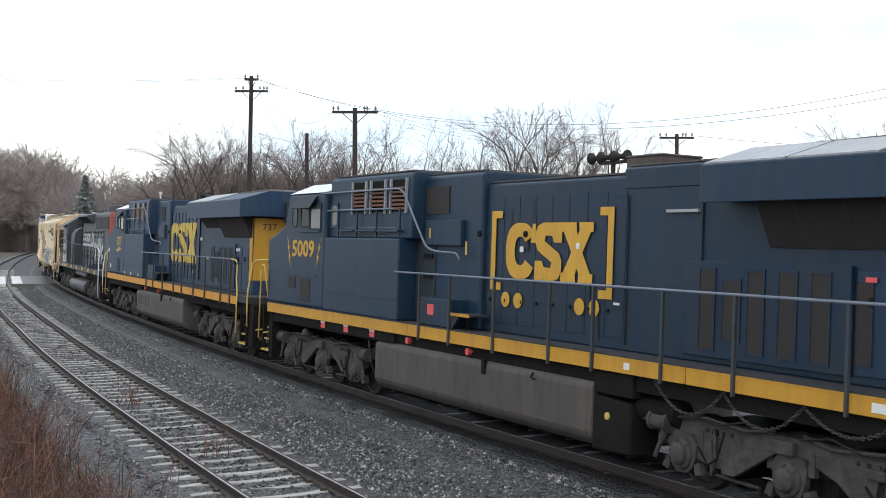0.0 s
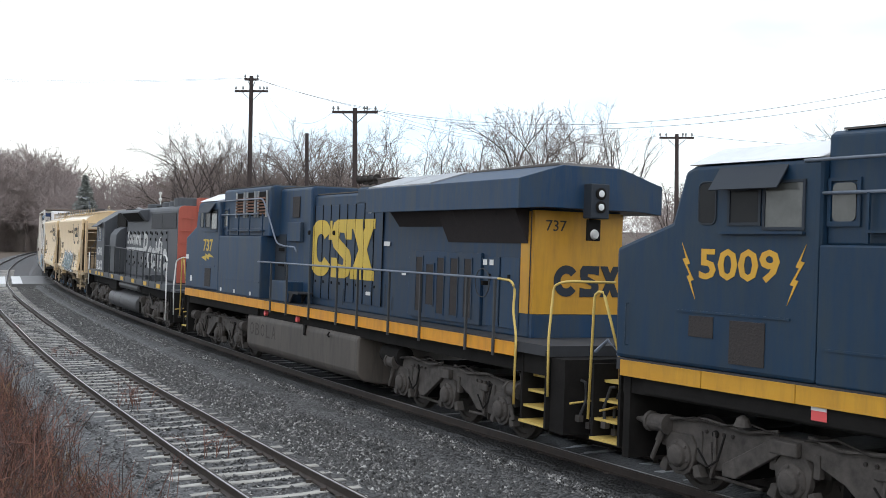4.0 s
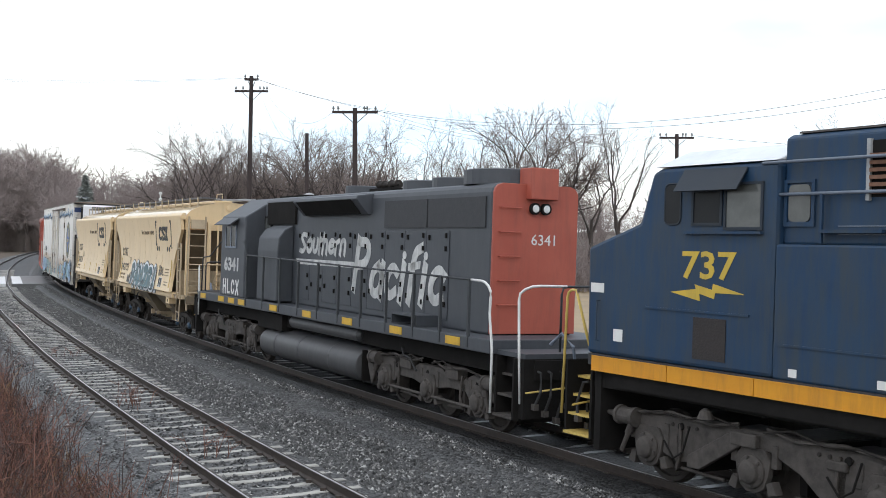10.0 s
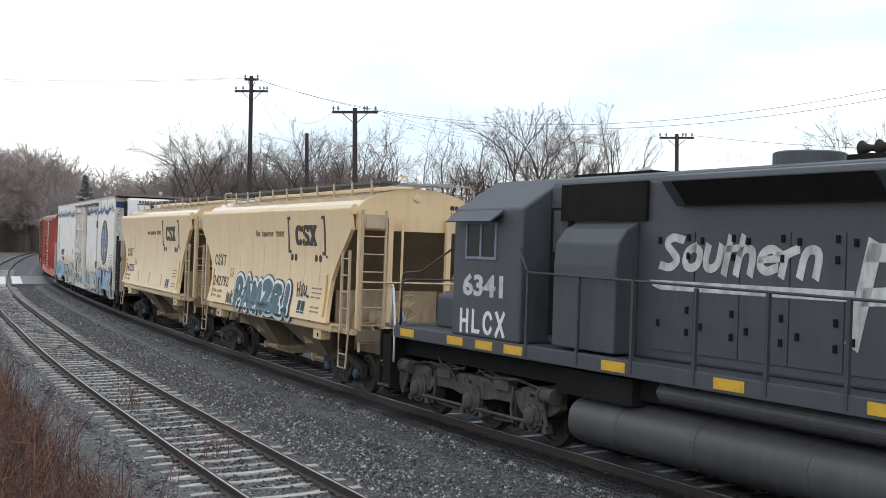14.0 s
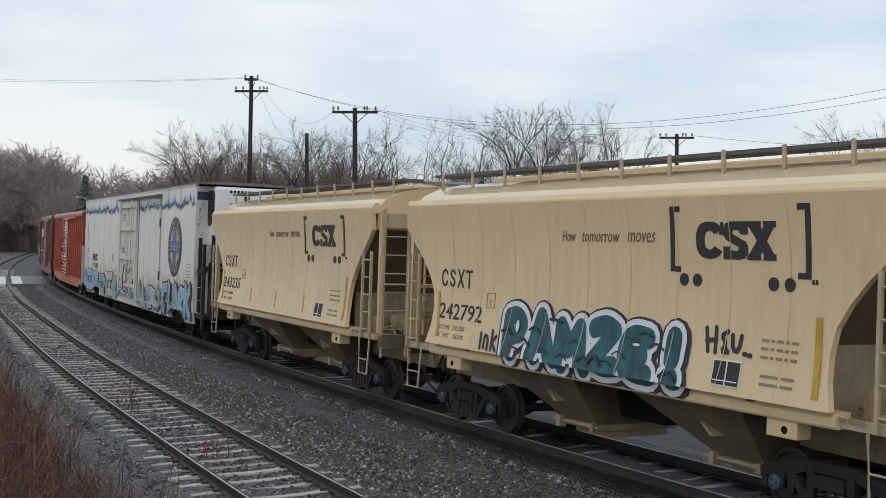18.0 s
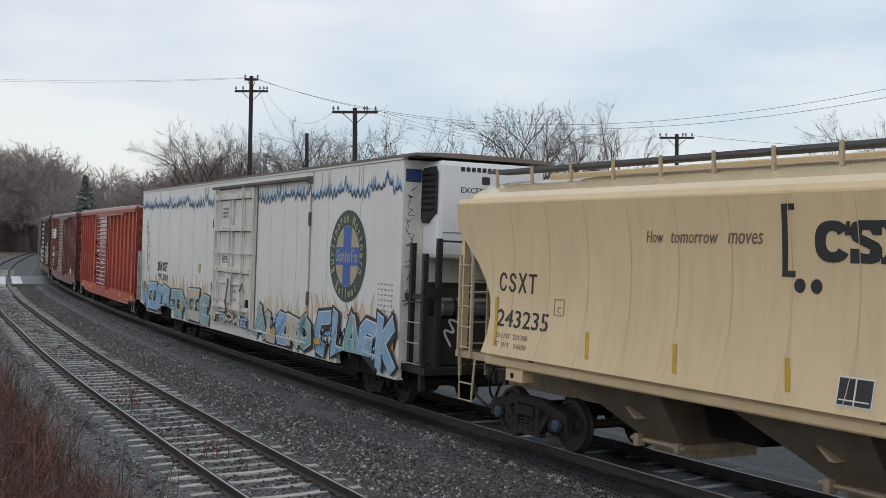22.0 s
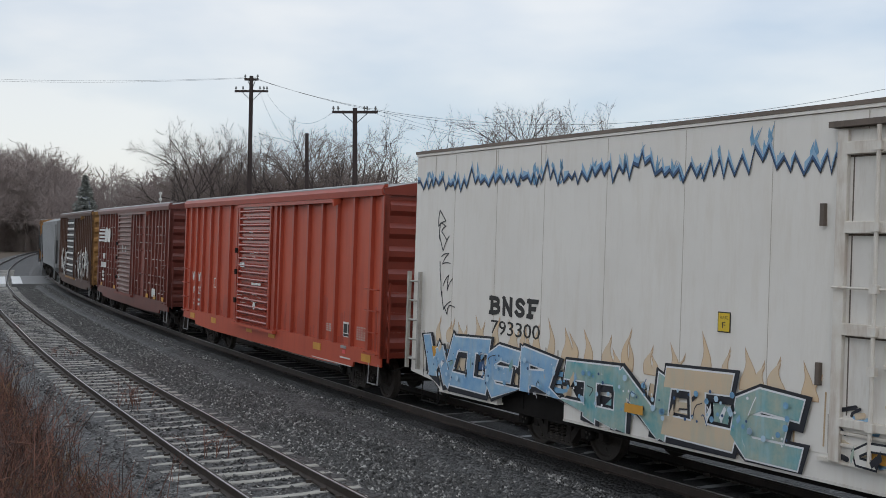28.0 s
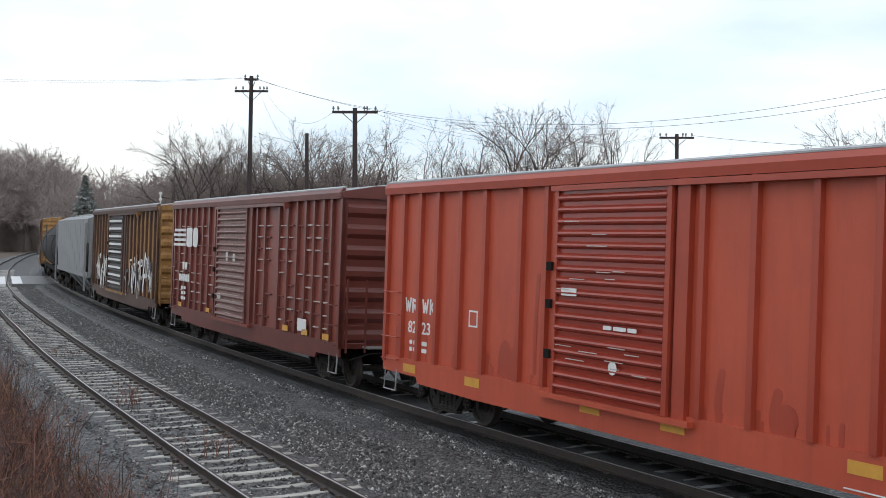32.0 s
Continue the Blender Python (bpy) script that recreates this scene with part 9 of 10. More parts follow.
def ballast_strip(name, label, lats, heights, mat, s0, s1, step, jitter, seed, ragged=0.0):
    """A bed laid along the line: offsets (functions of s) and heights across it; ragged: uneven last edges."""
    rng = np.random.RandomState(seed)
    ss = np.arange(s0, s1, step)
    v, f, n = [], [], len(lats)
    for s in ss:
        d = float(near_gap(s))
        stray = rng.uniform(-ragged, ragged) if ragged else 0.0
        for j, ((k, o), hgt) in enumerate(zip(lats, heights)):
            x, y, _ = on_line(s, k * d + o + (stray if j >= n - 2 else 0.0))
            v.append((float(x), float(y), hgt + rng.uniform(-jitter, jitter)))
    for i in range(len(ss) - 1):
        f += [(i * n + j, i * n + j + 1, (i + 1) * n + j + 1, (i + 1) * n + j) for j in range(n - 1)]
    b = bpy.data.meshes.new(name)
    b.from_pydata(v, [], f)
    b.materials.append(mat)
    return tagged(new(name, b), label, "ballast", kind="structure")


ballast_strip("ballast_bed", "grey crushed stone ballast between and beside the tracks",
              [(0, -11), (0, -8), (0, -5), (0, -3.3), (0, -2.4), (0, -1.75), (0, 1.75), (0, 2.1), (0.5, -0.1), (0.5, 0.3), (0.7, 0.2), (1, -1.75), (1, -1.2), (1, -0.4), (1, 0.4), (1, 1.2), (1, 1.75), (1, 2.3), (1, 3.0), (1, 3.5)],
              [-0.72, -0.64, -0.62, -0.58, -0.40, -0.24, -0.20, -0.22, -0.33, -0.36, -0.372, -0.365, -0.333, -0.352, -0.352, -0.333, -0.362, -0.42, -0.58, -0.66], gravel, -58, 235, 0.5, 0.018, 4)
# beyond the far rail the near-black stone stands in for the train's shade
ballast_strip("oily_ballast", "dark ballast under the main track, oil and train shade in its colour", [(0, -7.5), (0, -4.5), (0, -3.1), (0, -2.3), (0, -1.75), (0, -1.3), (0, -0.5), (0, 0.5), (0, 0.7), (0, 0.84), (0, 1.02), (0, 1.25), (0, 1.36), (0, 1.5)], [-0.59, -0.57, -0.53, -0.36, -0.22, -0.225, -0.212, -0.18, -0.17, -0.115, -0.10, -0.105, -0.15, -0.25], gravel_dark, -58, 235, 0.35, 0.012, 5, 0.09)


def scatter_stones(name, label, count, s_range, lat_fn, z_fn, size, seed):
    """Loose stones as small uneven solids in one mesh."""
    r = np.random.RandomState(seed)
    s = s_range[0] + (s_range[1] - s_range[0]) * r.rand(count) ** 1.35
    lat = lat_fn(s, r)
    keep = (np.abs(lat - near_gap(s)) > 1.34) | (np.abs((s + 58.31) % 0.62 - 0.31) > 0.10)
    s, lat = s[keep], lat[keep]
    count = len(s)
    x, y, _ = on_line(s, lat)
    z = z_fn(s, lat)
    base = np.array([(1, 0, 0), (0, 1, 0), (-1, 0, 0), (0, -1, 0), (0.3, 0.2, 1), (-0.2, -0.1, -0.8)], float)
    tri = np.array([(0, 1, 4), (1, 2, 4), (2, 3, 4), (3, 0, 4), (1, 0, 5), (2, 1, 5), (3, 2, 5), (0, 3, 5)])
    a = r.rand(count) * 6.283
    rad = size * (0.6 + 0.8 * r.rand(count) ** 2)
    v = base[None] * (0.65 + 0.7 * r.rand(count, 6, 1)) * rad[:, None, None]
    v[:, :, 2] *= 0.75
    c, q = np.cos(a)[:, None], np.sin(a)[:, None]
    vx, vy = v[:, :, 0] * c - v[:, :, 1] * q, v[:, :, 0] * q + v[:, :, 1] * c
    v = np.stack([vx + x[:, None], vy + y[:, None], v[:, :, 2] + (z + rad * 0.25)[:, None]], 2).reshape(-1, 3)
    f = (tri[None] + 6 * np.arange(count)[:, None, None]).reshape(-1, 3)
    b = bpy.data.meshes.new(name)
    b.from_pydata(v.tolist(), [], f.tolist())
    b.materials.append(stones_mat)
    return tagged(new(name, b), label, "stones", kind="stuff")




def between_z(s, lat):
    d = near_gap(s)
    u = lat - d
    return np.where(lat < 1.75, -0.20, np.where(lat < 0.5 * d, -0.22 - 0.12 * (lat - 1.75) / (0.5 * d - 1.75 + 1e-6), np.where(np.abs(u) < 1.7, -0.35, np.where(u > 1.7, -0.37 - 0.16 * (u - 1.7), -0.36))))


scatter_stones("loose_ballast_stones", "loose grey ballast stones between the tracks", 112000, (-6, 80), lambda s, r: 1.28 + (near_gap(s) - 2.58) * r.rand(len(s)), between_z, 0.034, 1)
scatter_stones("track_ballast_stones", "loose grey ballast stones among the ties", 32000, (-4, 66), lambda s, r: near_gap(s) - 1.35 + 4.3 * r.rand(len(s)), between_z, 0.032, 2)
scatter_stones("large_ballast_stones", "larger pale stones on the ballast", 150, (-4, 45), lambda s, r: 1.3 + (near_gap(s) - 2.6) * r.rand(len(s)), between_z, 0.05, 3)

# road crossing beyond the curve
cross = thing("road_crossing", "asphalt road crossing with white painted panels", "road", kind="structure")
m = Mesher()
for a, b in ((-30, -0.85), (-0.65, 0.65), (0.85, 3.75), (5.65, 40)):
    c = [on_line(s, l) for s, l in ((71.5, a), (71.5, b), (86.5, b), (86.5, a))]
    m.add([(float(q[0]), float(q[1]), -0.10) for q in c] + [(float(q[0]), float(q[1]), -0.35) for q in c], [(0, 1, 2, 3), (4, 7, 6, 5), (0, 4, 5, 1), (1, 5, 6, 2), (2, 6, 7, 3), (3, 7, 4, 0)])
part("road_surface", m, asphalt, cross)
for a, b in ((4.12, 5.35), (3.0, 3.68)):
    c = [on_line(s, l) for s, l in ((72, a), (72, b), (85.5, b), (85.5, a))]
    part("white_panel", Mesher().add([(float(q[0]), float(q[1]), -0.085) for q in c] + [(float(q[0]), float(q[1]), -0.3) for q in c], [(0, 1, 2, 3), (4, 7, 6, 5), (0, 4, 5, 1), (1, 5, 6, 2), (2, 6, 7, 3), (3, 7, 4, 0)]), white_panel, cross, "white painted crossing panel")


# ---- bare trees ----
def grow(rng, height, spread, forks, trunk=0.34, twist=0.2, up=0.3, least=0.010):
    """Segments (p0, p1, r0, r1, level) of a bare branching tree: a trunk that divides into long curved limbs with fine twigs all round."""
    segs = []
    levels = len(forks)

    def limb(p, d, length, r, level):
        n = 4 if level == 0 else (6 if level == 1 else 4 if level == 2 else 2)
        rise = up * 0.16 if level < 2 else 0.06
        bend = Vector((rng.gauss(0, 0.05), rng.gauss(0, 0.05), 0))
        pts = [p]
        for i in range(n):
            d = (d + bend + Vector((rng.gauss(0, twist), rng.gauss(0, twist), rng.gauss(0.0, twist) + rise)) * (0.45 if level == 0 else 1.0)).normalized()
            pts.append(pts[-1] + d * length / n)
        end = 0.6 if level == 0 else 0.3
        for i in range(n):
            segs.append((pts[i], pts[i + 1], r * (1 - (1 - end) * i / n), r * (1 - (1 - end) * (i + 1) / n), level))
        if level < levels:
            k = forks[level]
            lo = 0.5 if level == 0 else 0.25
            for j in range(k):
                f = min(0.999, lo + (1 - lo) * (j + rng.random()) / k)
                i = int(f * n)
                q = pts[i].lerp(pts[i + 1], f * n - i)
                dd = (pts[i + 1] - pts[i]).normalized()
                ax = Vector((rng.gauss(0, 1), rng.gauss(0, 1), rng.gauss(0, 0.7)))
                side = (ax - dd * ax.dot(dd)).normalized()
                a = radians(rng.uniform(22, 58) if level == 0 else rng.uniform(30, 72)) * spread
                nd = (dd * math.cos(a) + side * math.sin(a)).normalized()
                ratio = rng.uniform(0.85, 1.4) if level == 0 else rng.uniform(0.34, 0.58) * (1.15 - 0.5 * f)
                limb(q, nd, length * ratio, max(least, r * (1 - (1 - end) * f) * (rng.uniform(0.5, 0.74) if level == 0 else rng.uniform(0.46, 0.66))), level + 1)
    limb(Vector((0, 0, -0.3)), Vector((rng.gauss(0, 0.06), rng.gauss(0, 0.06), 1)).normalized(), height * trunk, height * 0.019, 0)
    zs = np.array([s[1].z for s in segs])
    k = height / float(np.percentile(zs, 99.2))
    # the crown is brought over the foot of the trunk
    high = [s[1] for s in segs if s[1].z > zs.mean()]
    lean = sum(high, Vector()) / len(high)
    lean = Vector((lean.x, lean.y, 0)) / lean.z

    def place(p):
        return (p - lean * max(0.0, p.z)) * k
    return [(place(a), place(b), r0, r1, l) for a, b, r0, r1, l in segs]


def segment_arrays(segs):
    p0 = np.array([s[0] for s in segs])
    p1 = np.array([s[1] for s in segs])
    r0, r1 = np.array([s[2] for s in segs]), np.array([s[3] for s in segs])
    d = p1 - p0
    d /= np.linalg.norm(d, axis=1)[:, None] + 1e-9
    ref = np.where(np.abs(d[:, 2:3]) < 0.9, np.array([[0, 0, 1.0]]), np.array([[1.0, 0, 0]]))
    a = np.cross(d, ref)
    a /= np.linalg.norm(a, axis=1)[:, None] + 1e-9
    b = np.cross(d, a)
    v = []
    for p, r in ((p0, r0), (p1, r1)):
        for k in range(3):
            c, q = math.cos(2.0944 * k), math.sin(2.0944 * k)
            v.append(p + (a * c + b * q) * r[:, None])
    v = np.stack(v, 1).reshape(-1, 3)
    f = np.array([(0, 1, 4, 3), (1, 2, 5, 4), (2, 0, 3, 5)])
    f = (f[None] + 6 * np.arange(len(segs))[:, None, None]).reshape(-1, 4)
    return v, f


def array_mesh(name, v, f, mat):
    b = bpy.data.meshes.new(name)
    k = f.shape[1]
    b.vertices.add(len(v))
    b.vertices.foreach_set("co", np.ascontiguousarray(v, dtype=np.float32).ravel())
    b.loops.add(f.size)
    b.loops.foreach_set("vertex_index", np.ascontiguousarray(f, dtype=np.int32).ravel())
    b.polygons.add(len(f))
    b.polygons.foreach_set("loop_start", np.arange(0, f.size, k, dtype=np.int32))
    b.update(calc_edges=True)
    b.materials.append(mat)
    return b


def bare_tree(label, seed, height, spread, forks, trunk, up=0.3):
    segs = grow(random.Random(seed), height, spread, forks, trunk, up=up)
    t = thing("bare_tree", label, "tree", "bare trees behind the line")
    linked("trunk", array_mesh("trunk", *segment_arrays([s for s in segs if s[4] == 0]), bark), t, "")
    linked("branch_frame", array_mesh("branch_frame", *segment_arrays([s for s in segs if s[4] in (1, 2)]), limb_bark), t, "")
    linked("crown", array_mesh("crown", *segment_arrays([s for s in segs if s[4] > 2]), twig), t, "")
    return t


def place_px(px, depth, z=-0.7):
    """Ground place at a depth along a bearing given by its sideways slope."""
    return ((px - 784) / 2050 * depth, depth, z)


def top_to_height(py, depth, z=-0.7):
    return 3.689 + (408.7 - py) * depth / 2050 - z


# kinds of tree, each built once
KINDS = {
    "broad": dict(seed=3, spread=0.72, forks=(7, 9, 7, 5), trunk=0.36, up=0.35),
    "upright": dict(seed=8, spread=0.64, forks=(7, 9, 7, 5), trunk=0.4, up=0.6),
    "sparse": dict(seed=15, spread=0.66, forks=(5, 8, 6, 3), trunk=0.3, up=0.8),
    "thin": dict(seed=27, spread=0.55, forks=(3, 9, 6, 3), trunk=0.42, up=0.7),
    "wide": dict(seed=33, spread=0.78, up=0.6, forks=(6, 9, 7, 5), trunk=0.34),
}
LABELS = {"broad": "bare broad-crowned winter tree with fine brown twigs", "upright": "bare upright winter tree with dense twigs", "sparse": "bare sparse winter tree with thin limbs", "thin": "slender bare tree with few limbs", "wide": "bare spreading winter tree with curved limbs"}
SPOTS = [("broad", 330, 224, 105), ("broad", 395, 222, 108), ("wide", 300, 262, 118), ("upright", 360, 236, 120), ("broad", 425, 246, 110), ("wide", 470, 232, 112), ("upright", 500, 228, 108), ("broad", 560, 220, 104), ("wide", 595, 226, 110), ("upright", 525, 240, 118),
         ("sparse", 675, 205, 88), ("wide", 650, 226, 100), ("broad", 620, 236, 112), ("sparse", 805, 206, 92), ("sparse", 770, 226, 98), ("thin", 740, 262, 100), ("sparse", 868, 208, 94), ("upright", 945, 186, 90), ("broad", 975, 190, 92), ("upright", 920, 196, 94), ("wide", 990, 214, 100),
         ("thin", 1040, 206, 92), ("thin", 1095, 184, 88), ("sparse", 1290, 272, 98), ("sparse", 1345, 300, 105), ("upright", 1370, 300, 110), ("broad", 1425, 308, 112), ("upright", 1455, 300, 108), ("broad", 1515, 205, 80), ("sparse", 1560, 214, 84), ("wide", 1600, 230, 90), ("upright", 1240, 322, 116), ("thin", 1180, 300, 110), ("upright", 1400, 316, 118)]
built = {}
rot = random.Random(77)
for kind, px, py, depth in SPOTS:
    hgt = top_to_height(py, depth)
    if kind not in built:
        built[kind] = (bare_tree(LABELS[kind], KINDS[kind]["seed"], 12.0, KINDS[kind]["spread"], KINDS[kind]["forks"], KINDS[kind]["trunk"], KINDS[kind].get("up", 0.3)), False)
    tree, used = built[kind]
    k = hgt / 12.0
    mt = Matrix.Translation(place_px(px, depth)) @ Matrix.Rotation(rot.uniform(0, 6.28), 4, "Z")
    if not used:
        tree.scale = (k, k, k)
        tree.location, tree.rotation_euler = mt.translation, mt.to_euler()
        built[kind] = (tree, True)
    else:
        c = copy_thing(tree, mt)
        c.scale = (k, k, k)


def thicket(name, label, spots, mat, seeds, forks, spread=1.0):
    """Far woods: many small bare trees joined."""
    arrs = []
    for sd in seeds:
        segs = grow(random.Random(sd), 10.0, spread, forks, 0.2)
        segs = [(a, b, max(r0, 0.024), max(r1, 0.018), l) for a, b, r0, r1, l in segs]
        arrs.append(segment_arrays(segs))
    vs, fs, o = [], [], 0
    rng = random.Random(5)
    for x, y, z, hgt in spots:
        v, f = arrs[rng.randrange(len(arrs))]
        a, k = rng.uniform(0, 6.28), hgt / 10.0
        c, q = math.cos(a), math.sin(a)
        vs.append(np.stack([(v[:, 0] * c - v[:, 1] * q) * k * 1.1 + x, (v[:, 0] * q + v[:, 1] * c) * k * 1.1 + y, v[:, 2] * k + z], 1))
        fs.append(f + o)
        o += len(v)
    return tagged(new(name, array_mesh(name, np.concatenate(vs), np.concatenate(fs), mat)), label, "woods", kind="stuff")


rng = random.Random(41)
woods = []
for i in range(130):
    px = rng.uniform(-60, 150)
    depth = rng.uniform(215, 310)
    crest = np.interp(px, [-60, 0, 40, 70, 110, 150], [262, 276, 260, 278, 300, 326]) + rng.uniform(-4, 34)
    woods.append((*place_px(px, depth, -0.7), top_to_height(crest, depth)))
spots_low = [(*place_px(rng.uniform(-70, 140), rng.uniform(222, 262), -0.7), 1.0) for i in range(420)]
segs = []
for x, y, z, _ in spots_low:
    hgt = rng.uniform(3.0, 9.0)
    for _ in range(10):
        p = Vector((x + rng.gauss(0, 1.2), y + rng.gauss(0, 1.2), z))
        q = p + Vector((rng.gauss(0, 0.22), rng.gauss(0, 0.22), 1)) * hgt * rng.uniform(0.5, 1.0)
        segs.append((p, q, 0.06, 0.035, 0))
        for _ in range(5):
            g = p.lerp(q, rng.uniform(0.2, 0.95))
            segs.append((g, g + Vector((rng.gauss(0, 0.9), rng.gauss(0, 0.9), rng.uniform(0.1, 1.2))), 0.035, 0.025, 0))
UNDER_SEGS = segs
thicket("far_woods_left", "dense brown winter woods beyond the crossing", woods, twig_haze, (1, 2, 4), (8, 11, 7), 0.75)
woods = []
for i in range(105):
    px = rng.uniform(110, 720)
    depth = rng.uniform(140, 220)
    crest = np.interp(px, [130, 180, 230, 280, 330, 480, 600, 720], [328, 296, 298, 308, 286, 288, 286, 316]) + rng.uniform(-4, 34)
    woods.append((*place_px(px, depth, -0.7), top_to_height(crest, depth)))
thicket("far_woods_middle", "brown winter woods behind the line, paled for haze", woods, twig_far, (6, 7, 9), (7, 10, 6), 0.85)
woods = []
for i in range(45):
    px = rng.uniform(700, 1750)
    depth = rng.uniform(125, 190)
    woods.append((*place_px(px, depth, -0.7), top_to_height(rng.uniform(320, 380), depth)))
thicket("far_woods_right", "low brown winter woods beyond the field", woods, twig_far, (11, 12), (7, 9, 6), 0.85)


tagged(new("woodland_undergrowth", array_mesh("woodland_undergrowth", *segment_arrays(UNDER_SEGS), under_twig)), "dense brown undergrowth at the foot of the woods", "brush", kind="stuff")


def undergrowth(name, label, spots, mat, seed, blades):
    """Stiff dead stems in clumps, joined."""
    r = np.random.RandomState(seed)
    segs = []
    for x, y, z, hgt in spots:
        for _ in range(blades):
            a, l = r.rand() * 6.28, hgt * (0.5 + 0.6 * r.rand())
            tilt = r.rand() * 0.5
            p = np.array([x + r.normal(0, 0.22), y + r.normal(0, 0.22), z])
            d = np.array([math.cos(a) * tilt, math.sin(a) * tilt, 1.0])
            q = p + d * l * 0.55
            e = q + (d + np.array([r.normal(0, 0.3), r.normal(0, 0.3), -0.15])) * l * 0.45
            segs.append((p, q, 0.009, 0.006, 0))
            segs.append((q, e, 0.006, 0.003, 0))
            for _ in range(3):
                f = r.rand()
                g = p + (e - p) * (0.35 + 0.6 * f)
                segs.append((g, g + np.array([r.normal(0, 0.13), r.normal(0, 0.13), r.rand() * 0.16]), 0.005, 0.003, 0))
    return tagged(new(name, array_mesh(name, *segment_arrays(segs), mat)), label, "brush", kind="stuff")


def bank_spots(count, s_range, off_range, h_range, seed):
    r = np.random.RandomState(seed)
    s = s_range[0] + (s_range[1] - s_range[0]) * r.rand(count)
    lat = near_gap(s) + off_range[0] + (off_range[1] - off_range[0]) * r.rand(count)
    x, y, _ = on_line(s, lat)
    z = terrain(s, lat)
    lump = 0.88 + 0.45 * np.sin(s * 1.9 + lat * 2.3) * np.sin(s * 0.83 - lat * 1.4 + 1.0)
    return [(float(a), float(b), float(c), float(k) * (h_range[0] + (h_range[1] - h_range[0]) * r.rand())) for a, b, c, k in zip(x, y, z, lump)]


undergrowth("dead_brush", "rust-brown dead brush on the bank beside the track", bank_spots(1900, (-1, 64), (2.75, 5.7), (0.6, 1.5), 1), weed, 1, 8)
undergrowth("dead_grass", "pale dead grass among the brush", bank_spots(560, (0, 60), (2.7, 5.4), (0.4, 1.2), 2), weed_pale, 2, 6)
undergrowth("dead_stems", "grey-brown dead stems standing in the brush", bank_spots(900, (-1, 70), (2.5, 5.4), (0.5, 1.7), 6), stem_grey, 6, 7)
undergrowth("track_weeds", "rust-brown dead weeds growing between the ties", [(*[float(q) for q in on_line(12.6, float(near_gap(12.6)) + 0.25)[:2]], -0.36, 0.75), (*[float(q) for q in on_line(13.1, float(near_gap(13.1)) + 0.1)[:2]], -0.36, 0.5), (*[float(q) for q in on_line(6.2, float(near_gap(6.2)) + 0.1)[:2]], -0.36, 0.6), (*[float(q) for q in on_line(24, float(near_gap(24)) + 0.1)[:2]], -0.36, 0.4)], weed, 3, 9)
# field edge brush behind the train
r = np.random.RandomState(8)
spots = []
for i in range(420):
    depth = 84 + 14 * r.rand()
    px = 650 + 1050 * r.rand()
    spots.append((*place_px(px, depth, -0.7), 1.6 + 2.0 * r.rand()))
segs = []
for x, y, z, hgt in spots:
    for _ in range(9):
        p = np.array([x + r.normal(0, 0.6), y + r.normal(0, 0.6), z])
        d = np.array([r.normal(0, 0.25), r.normal(0, 0.25), 1.0]) * hgt * (0.6 + 0.5 * r.rand())
        q = p + d
        segs.append((p, q, 0.035, 0.015, 0))
        for _ in range(4):
            g = p + d * (0.3 + 0.6 * r.rand())
            segs.append((g, g + np.array([r.normal(0, 0.5), r.normal(0, 0.5), 0.5 * r.rand()]), 0.02, 0.01, 0))
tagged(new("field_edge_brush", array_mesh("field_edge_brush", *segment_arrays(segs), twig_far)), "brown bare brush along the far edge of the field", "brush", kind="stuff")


def conifer(label, seed, at, height):
    """Narrow evergreen, its needles paled for haze: trunk and drooping needle clumps with gaps."""
    t = thing("evergreen_tree", label, "tree", at=at)
    part("trunk", Mesher().tube([(0, 0, 0), (0, 0, height)], height * 0.018, 6, 0.02), bark, t)
    rr = np.random.RandomState(seed)
    v, f = [], []
    for k in range(4600):
        h = rr.rand() ** 0.8
        z = height * (0.08 + 0.92 * h)
        rad = (1 - h) ** 0.9 * height * 0.33 * (0.15 + 0.85 * rr.rand() ** 0.6) * (0.85 + 0.15 * math.sin(h * 40)) + 0.04
        a = rr.rand() * 6.283
        c = np.array([math.cos(a) * rad, math.sin(a) * rad, z - rad * 0.25])
        sz = height * 0.028 * (0.5 + 0.9 * rr.rand()) * (0.3 + 0.7 * (1 - h))
        o = len(v)
        for _ in range(4):
            v.append(tuple(c + rr.normal(0, 1, 3) * np.array([sz, sz, sz * 0.5])))
        f += [(o, o + 1, o + 2), (o, o + 2, o + 3), (o + 1, o + 2, o + 3)]
    b = bpy.data.meshes.new("crown")
    b.from_pydata(v, [], f)
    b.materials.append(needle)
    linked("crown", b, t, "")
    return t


conifer("green evergreen among the bare woods, paled for haze", 4, place_px(151, 128), top_to_height(311, 128))


